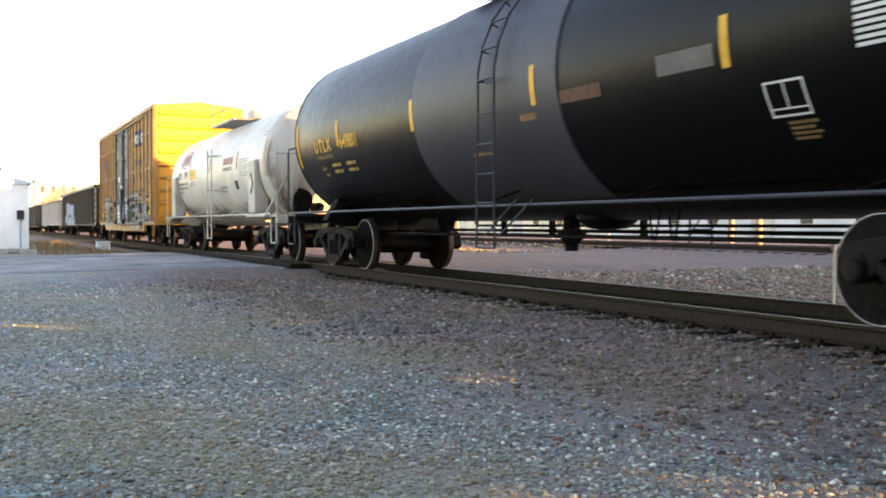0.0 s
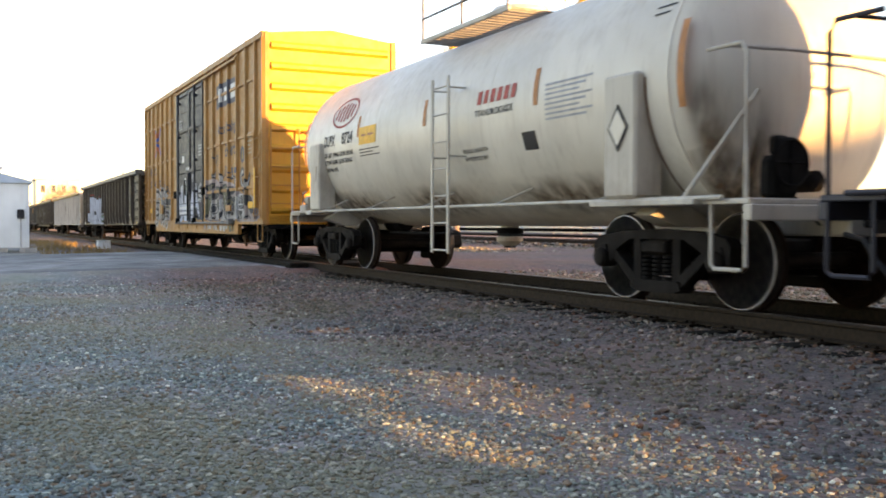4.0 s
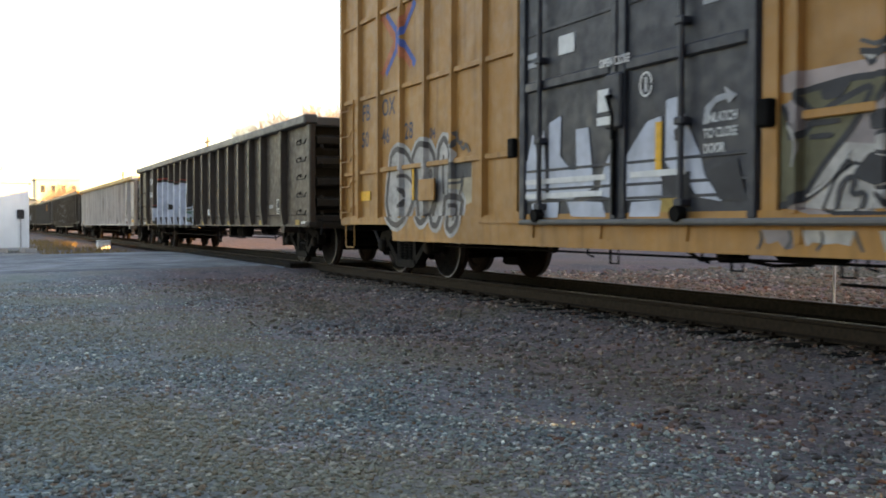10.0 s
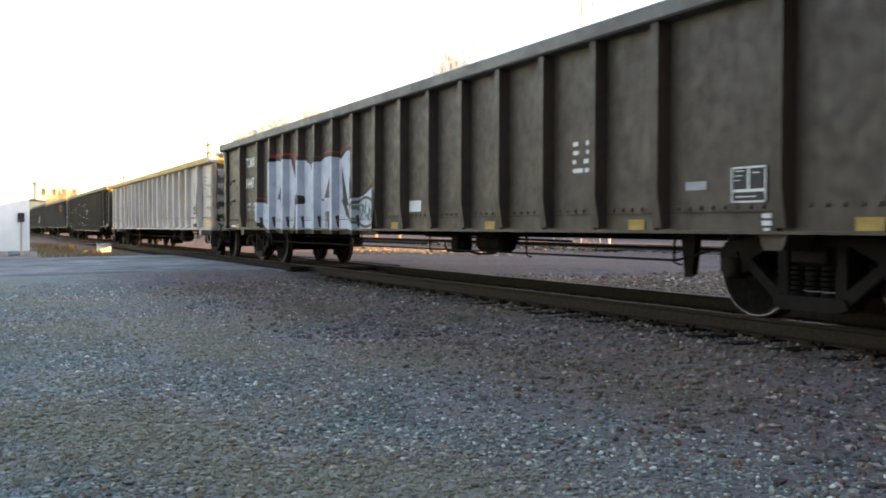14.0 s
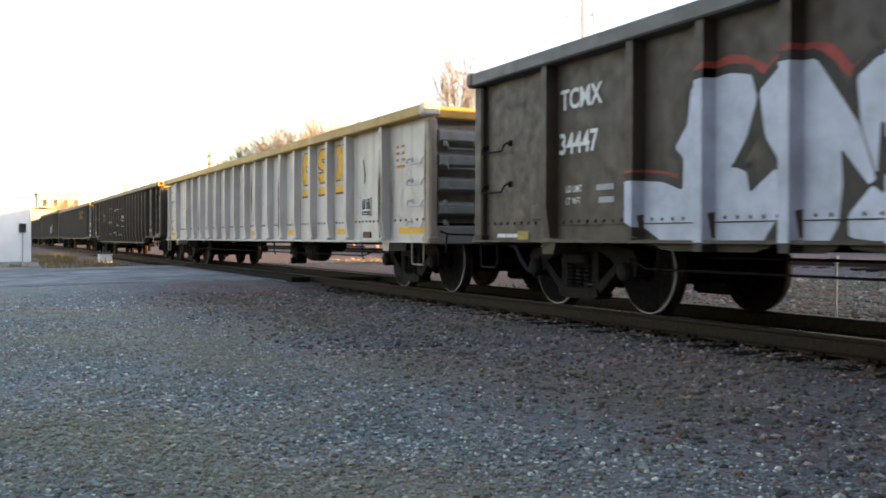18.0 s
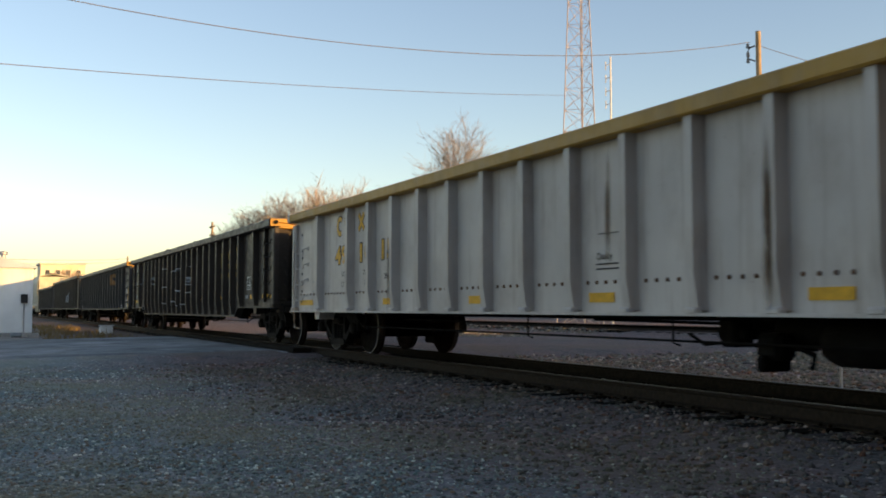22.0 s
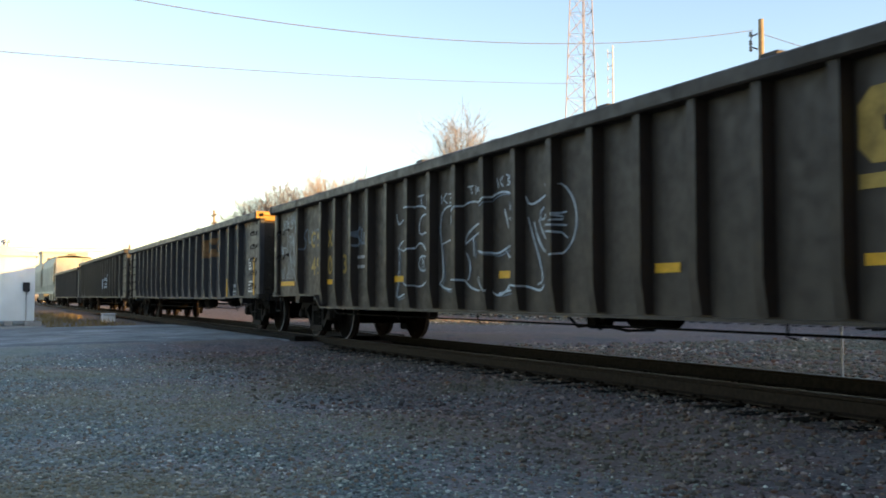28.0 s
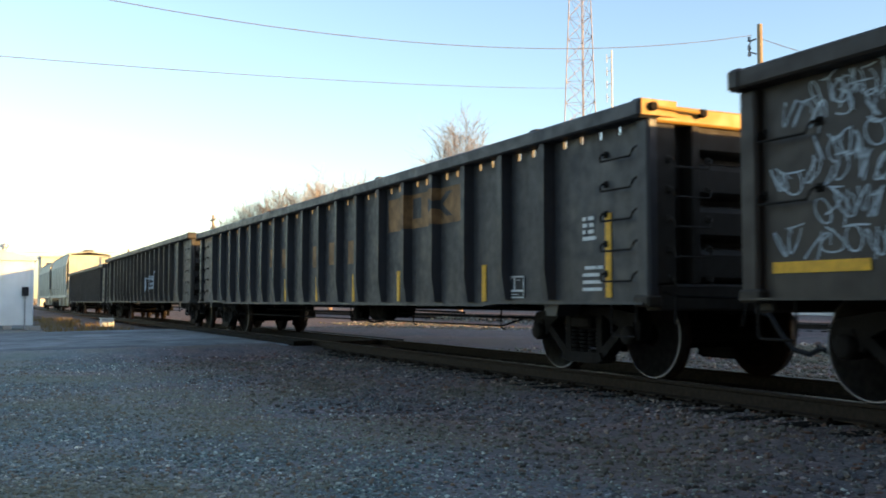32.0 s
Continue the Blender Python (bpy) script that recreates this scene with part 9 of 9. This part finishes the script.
def tower():
    """Three-legged lattice radio mast."""
    d = 58.0
    t = thing("radio_tower", "tall steel lattice radio tower against the sky", "tower", at=(-d * math.sin(radians(56.03)), d * math.cos(radians(56.03)), -0.3))
    top, r0, r1 = 26.0, 1.58, 0.45

    def leg(k, z):
        r = r0 + (r1 - r0) * z / top
        a = radians(20 + 120 * k)
        return (r * math.cos(a), r * math.sin(a), z)
    for k in range(3):
        part("leg", Geo().tube([leg(k, 0), leg(k, top)], 0.034, 8), "tower_steel", t)
    n = 20
    for i in range(n):
        z, z2 = top * i / n, top * (i + 1) / n
        for k in range(3):
            part("brace", Geo().tube([leg(k, z), leg((k + 1) % 3, z2)], 0.014, 5), "tower_steel", t)
            part("brace", Geo().tube([leg((k + 1) % 3, z), leg(k, z2)], 0.014, 5), "tower_steel", t)
            part("strut", Geo().tube([leg(k, z2), leg((k + 1) % 3, z2)], 0.014, 5), "tower_steel", t)
    part("footing", Geo().box(-2.2, 2.2, -2.2, 2.2, -0.4, 0.1, 0.05), "concrete", t)
    part("feed_line", Geo().tube([(0.2, 0.1, 0), (0.1, 0.1, top)], 0.03, 6), "tower_steel", t)
    m = thing("antenna_mast", "slim white antenna mast with small aerials", "antenna", at=(-d * math.sin(radians(54.22)), d * math.cos(radians(54.22)), -0.3))
    part("pole", Geo().tube([(0, 0, -0.2), (0, 0, 12.0)], 0.08, 8), "galvanised", m)
    part("aerial", Geo().tube([(0, 0, 12.0), (0, 0, 16.2)], 0.05, 8), "white_paint", m, "white whip aerial")
    for k in range(4):
        part("dipole", Geo().tube([(-0.5, 0, 13.4 + k * 0.8), (0, 0, 13.4 + k * 0.8)], 0.025, 5).tube([(-0.5, 0, 13.15 + k * 0.8), (-0.5, 0, 13.65 + k * 0.8)], 0.03, 5), "white_paint", m)


def utility_pole(az, el, d, label, arms=(0.35,), wide=1.1):
    x, y = -d * math.sin(radians(az)), d * math.cos(radians(az))
    top = d * math.tan(radians(el)) + HEAD
    t = thing("utility_pole", label, "pole", "utility poles", at=(x, y, -0.3))
    part("pole", Geo().tube([(0, 0, -0.5), (0, 0, top + 0.3)], 0.17, 12, 0.11), "pole_wood", t)
    for a in arms:
        part("crossarm", Geo().box(-wide * 0.75, wide * 0.75, -0.06, 0.06, top - a - 0.06 + 0.3, top - a + 0.06 + 0.3, 0.015), "pole_wood", t)
        for s in (-0.9, -0.45, 0.45, 0.9):
            part("insulator", Geo().lathe([(0.03, 0), (0.05, 0.04), (0.03, 0.08), (0.045, 0.12), (0, 0.15)], "z", 10, (s * wide * 0.75, 0, top - a + 0.36)), "grey_paint", t)
    return t, Vector((x, y, top))


def cable(a, b, sag, r=0.018):
    pts = []
    for k in range(41):
        u = k / 40
        p = Vector(a).lerp(Vector(b), u)
        p.z -= sag * 4 * u * (1 - u)
        pts.append(p)
    solid("overhead_cable", Geo().tube(pts, r, 5), "cable", "dark overhead cable slung between poles", "cable", group="overhead cables")


def way(az, el, d):
    """A point d metres off on the ground plan, at a bearing and height angle from the camera."""
    return Vector((-d * math.sin(radians(az)), d * math.cos(radians(az)), HEAD + d * math.tan(radians(el))))


def build_poles():
    t, top = utility_pole(45.85, 15.5, 42.0, "tall bare timber utility pole with a bracket of insulators", arms=())
    g = Geo().tube([(-0.1, -0.1, top.z - 0.3), (-0.34, -0.16, top.z - 0.34), (-0.46, -0.2, top.z - 0.55), (-0.4, -0.18, top.z - 0.8), (-0.1, -0.1, top.z - 0.95)], 0.035, 6)
    part("bracket", g, "cable", t)
    for z in (0.25, 0.62, 0.88):
        part("insulator", Geo().lathe([(0.05, 0), (0.09, 0.06), (0.05, 0.12), (0.08, 0.18), (0, 0.22)], "z", 10, (-0.42, -0.18, top.z - z - 0.1)), "grey_paint", t)
    utility_pole(77.67, 5.0, 100.0, "distant utility pole with a crossarm", arms=(0.5, 1.3), wide=1.5)
    utility_pole(82.3, 2.95, 150.0, "far utility pole with a crossarm", arms=(0.5,), wide=1.3)
    utility_pole(99.0, 18.0, 26.0, "utility pole beyond the gravel yard", arms=(0.5,), wide=1.2)
    cable(way(46.3, 14.95, 42.0), way(100.0, 18.0, 26.0), 1.5, 0.013)
    cable(top - Vector((0, 0, 0.6)), way(28.0, 9.5, 60.0), 0.8, 0.013)
    utility_pole(28.0, 9.5, 60.0, "utility pole beyond the second track", arms=())
    cable(way(56.03, 12.5, 57.6), way(98.5, 12.8, 26.0), 0.3, 0.012)
    cable(way(82.3, 2.8, 150.0), way(99.0, 3.1, 70.0), 0.5, 0.02)
    cable(way(82.3, 2.65, 150.0), way(99.0, 2.7, 70.0), 0.5, 0.018)
    utility_pole(99.0, 3.4, 70.0, "utility pole beside the road", arms=(0.5,), wide=1.2)


def bare_tree(x, y, height, wide, seed, lean=0.0, label="bare deciduous tree with fine twigs lit by low sun", limbs_n=22, fine=0.0011):
    """A leafless tree: a short trunk, limbs that fan out to a rounded crown, and a haze of fine twigs. wide: crown width over height."""
    rng = random.Random(seed)
    trunk, limbs, twigs = Geo(), Geo(), Geo()
    hgt = height
    fork = 0.26 * hgt
    trunk.tube([(0, 0, -0.3), (0.01 * hgt, 0, fork * 0.5), (lean * fork, 0.01 * hgt, fork), (lean * hgt * 0.5, 0, hgt * 0.6)], 0.02 * hgt, 8, 0.008 * hgt)
    middle = Vector((lean * hgt * 0.5, 0, 0.60 * hgt))

    def bend(a, b, k, n=4):
        pts = []
        for i in range(n + 1):
            u = i / n
            p = a.lerp(b, u)
            p.z += k * hgt * math.sin(u * math.pi)
            p += Vector((rng.uniform(-1, 1), rng.uniform(-1, 1), rng.uniform(-1, 1))) * (0.012 * hgt * (0 < i < n))
            pts.append(p)
        return pts

    for i in range(limbs_n):
        a = i * 2.4 + rng.uniform(-0.3, 0.3)
        el = math.asin(-0.25 + 1.22 * (i + 0.5) / limbs_n)
        reach = rng.uniform(0.55, 0.85)
        end = middle + Vector((math.cos(a) * math.cos(el) * wide * 0.5 * hgt, math.sin(a) * math.cos(el) * wide * 0.5 * hgt, math.sin(el) * 0.4 * hgt)) * reach
        start = Vector((lean * fork, 0, fork + rng.uniform(0, 0.3) * hgt))
        pts = bend(start, end, 0.03)
        limbs.tube(pts, 0.0038 * hgt, 5, fine * 1.2 * hgt)
        for j in range(15):
            u = 0.25 + 0.75 * (j + rng.random()) / 15
            k = min(3, int(u * 4))
            base = pts[k].lerp(pts[k + 1], u * 4 - k)
            out = (base - middle).normalized() + Vector((rng.uniform(-1, 1), rng.uniform(-1, 1), rng.uniform(-0.5, 1.0))) * 0.9
            tip = base + out.normalized() * hgt * rng.uniform(0.09, 0.2)
            q = bend(base, tip, 0.006, 2)
            limbs.tube(q, fine * 1.3 * hgt, 3, fine * 0.9 * hgt)
            for m in range(12):
                v = rng.random()
                b0 = q[0].lerp(q[2], 0.2 + 0.8 * v)
                d = (out.normalized() + Vector((rng.uniform(-1, 1), rng.uniform(-1, 1), rng.uniform(-0.6, 1.0)))).normalized()
                twigs.tube([b0, b0 + d * hgt * rng.uniform(0.04, 0.1)], fine * hgt, 3, fine * 0.6 * hgt)
    t = thing("tree", label, "tree", "bare trees beyond the track", at=(x, y, -0.3))
    part("trunk", trunk, "bark", t)
    part("limb", limbs, "bark", t)
    part("crown", twigs, "twig", t)


def build_trees():
    p = way(63.25, 0, 62.0)
    bare_tree(p.x, p.y, 13.4, 0.30, 11, limbs_n=24, fine=0.0006)
    for k, (az, el, d, w) in enumerate(((66.6, 5.9, 100, 0.6), (68.0, 6.9, 105, 0.65), (69.4, 7.3, 112, 0.7), (70.9, 7.4, 104, 0.7), (72.4, 7.1, 110, 0.7), (74.0, 6.5, 108, 0.7), (75.5, 5.8, 112, 0.7), (47.4, 9.4, 64, 0.5))):
        p = way(az, 0, d)
        bare_tree(p.x, p.y, d * math.tan(radians(el)) + 1.1, w, 20 + k)
    for k, az in enumerate((85.4, 86.0, 84.5)):
        p = way(az, 0, 190 + 12 * k)
        bare_tree(p.x, p.y, 9.0 - k, 0.6, 60 + k)


def build_far_buildings():
    # pale apartment block far down the line
    t = thing("apartment_building", "pale sunlit brick building far behind the train", "building", at=(-235, 13, -0.3))
    part("wall", Geo().box(-12, 0, 0, 9.5, 0, 11.0, 0.05), "far_wall", t)
    part("roof", Geo().box(-12.3, 0.3, -0.3, 9.8, 11.0, 11.5, 0.05), "far_white", t)
    for f in range(3):
        for k in range(4):
            w = part("window", Geo().box(0.0, 0.06, 0.9 + k * 2.2, 2.0 + k * 2.2, 1.3 + f * 3.4, 3.1 + f * 3.4, 0.02), "far_white", t)
            part("pane", Geo().box(0.05, 0.09, 1.0 + k * 2.2, 1.9 + k * 2.2, 1.4 + f * 3.4, 3.0 + f * 3.4), "glass_dark", w)
    # long low sheds across the second track
    for name, x0, x1, y, h, mat, lab in (("warehouse", -95, -38, 66, 3.6, "far_white", "long low white warehouse beyond the second track"),
                                         ("warehouse", -150, -104, 72, 3.4, "far_wall", "low tan warehouse beyond the second track"),
                                         ("warehouse", -34, -12, 62, 3.4, "far_white", "low white warehouse with roller doors")):
        t = thing(name, lab, "building", at=(x0, y, -0.3))
        part("wall", Geo().box(0, x1 - x0, 0, 14, 0, h, 0.04), mat, t)
        part("roof", Geo().prism([(-0.4, h), (14.4, h), (14.4, h + 0.15), (7, h + 0.5), (-0.4, h + 0.15)], -0.4, x1 - x0 + 0.4, "x"), "galvanised", t)
        n = int((x1 - x0) / 6)
        for k in range(n):
            x = 2 + k * 6
            if k % 3 == 1:
                part("roller_door", Geo().box(x, x + 3, -0.06, 0, 0, 2.9, 0.02), "galvanised", t)
            else:
                w = part("window", Geo().box(x, x + 1.6, -0.06, 0, 1.2, 2.3, 0.02), "far_wall", t)
                part("pane", Geo().box(x + 0.1, x + 1.5, -0.09, -0.05, 1.3, 2.2), "glass_dark", w)
    # scrubby woods along the horizon
    rng = random.Random(8)
    g = Geo()
    for k in range(900):
        az = rng.uniform(28, 100)
        d = rng.uniform(260, 420)
        p = way(az, 0, d)
        z = rng.uniform(0.5, 5.5) * (0.6 + 0.4 * rng.random())
        s = rng.uniform(0.6, 1.6)
        g.add([(p.x + rng.uniform(-s, s), p.y + rng.uniform(-s, s), z + rng.uniform(-s, s)) for _ in range(4)], [(0, 1, 2), (0, 2, 3), (0, 3, 1), (1, 3, 2)])
        g.tube([(p.x, p.y, -0.5), (p.x + rng.uniform(-0.5, 0.5), p.y, z + 1.0)], 0.1, 3, 0.03)
    solid("woods", g, "twig", "brown leafless woods along the horizon", "trees", "stuff")


build_shed()
build_small_things()
tower()
build_poles()
build_trees()
build_far_buildings()


def light_blockers():
    """Unseen blocks added to shape light: beside and behind the camera, beyond track 2."""
    # Cuts sky light from the right, to darken the near ground and cars.
    t = thing("yard_building", "plain unseen block added to cut sky light on the yard", "building", at=(2.6, -13.0, -0.35))
    part("wall", Geo().box(0, 24, 0, 16.6, 0, 8.5, 0.05), "yard_brick", t)
    part("roof", Geo().box(-0.3, 24.3, -0.3, 16.9, 8.5, 8.8, 0.05), "galvanised", t)
    # Keeps low sun off the ground behind the train; only its shade shows.
    t = thing("yard_building", "plain low unseen block added beyond the second track to cut low sun", "building", at=(-10, 28.0, -0.35))
    part("wall", Geo().box(0, 62, 0, 12, 0, 5.3, 0.05), "yard_brick", t)
    part("roof", Geo().box(-0.2, 62.2, -0.2, 12.2, 5.3, 5.51, 0.04), "galvanised", t)
    # Raised step added to shade the foot of the boxcar end.
    part("loading_bay", Geo().box(22.0, 31.4, 0.2, 8, 5.51, 6.6, 0.04), "yard_brick", t)


light_blockers()


build_track("track_1", TRACK_Y, -700, 60, 0.0, "rusty railway track on dark timber ties")
build_track("track_2", 24.0, -700, 200, 0.16, "second railway track on a low ballast bed", 0.6, (-90, 20))
build_crossing()
build_stones()
build_grass()


# ---- what moves ----
def travelled(t):
    """Metres that the train has gone at t seconds, smooth between the rows of TRAVEL."""
    i = min(max(int(t), 0), 31)
    p = [TRAVEL[min(max(i + k, 0), 32)][1] for k in (-1, 0, 1, 2)]
    if i == 0:
        p[0] = 2 * p[1] - p[2]
    if i == 31:
        p[3] = 2 * p[2] - p[1]
    u = t - i
    return p[1] + 0.5 * u * (p[2] - p[0] + u * (2 * p[0] - 5 * p[1] + 4 * p[2] - p[3] + u * (3 * (p[1] - p[2]) + p[3] - p[0])))


def motions():
    for car, x in CARS:
        walk(car, [(t * 0.5, pose(x + travelled(t * 0.5), TRACK_Y, 0)) for t in range(65)])
    steps = [(k * 32 / 220, math.degrees(travelled(k * 32 / 220) / 0.457)) for k in range(221)]
    for ax in AXLES:
        p = ax.location.copy()
        turn = 37.0 * (p.x % 7)
        walk(ax, [(t, pose(p.x, p.y, p.z, 0, a + turn, 0)) for t, a in steps])


motions()
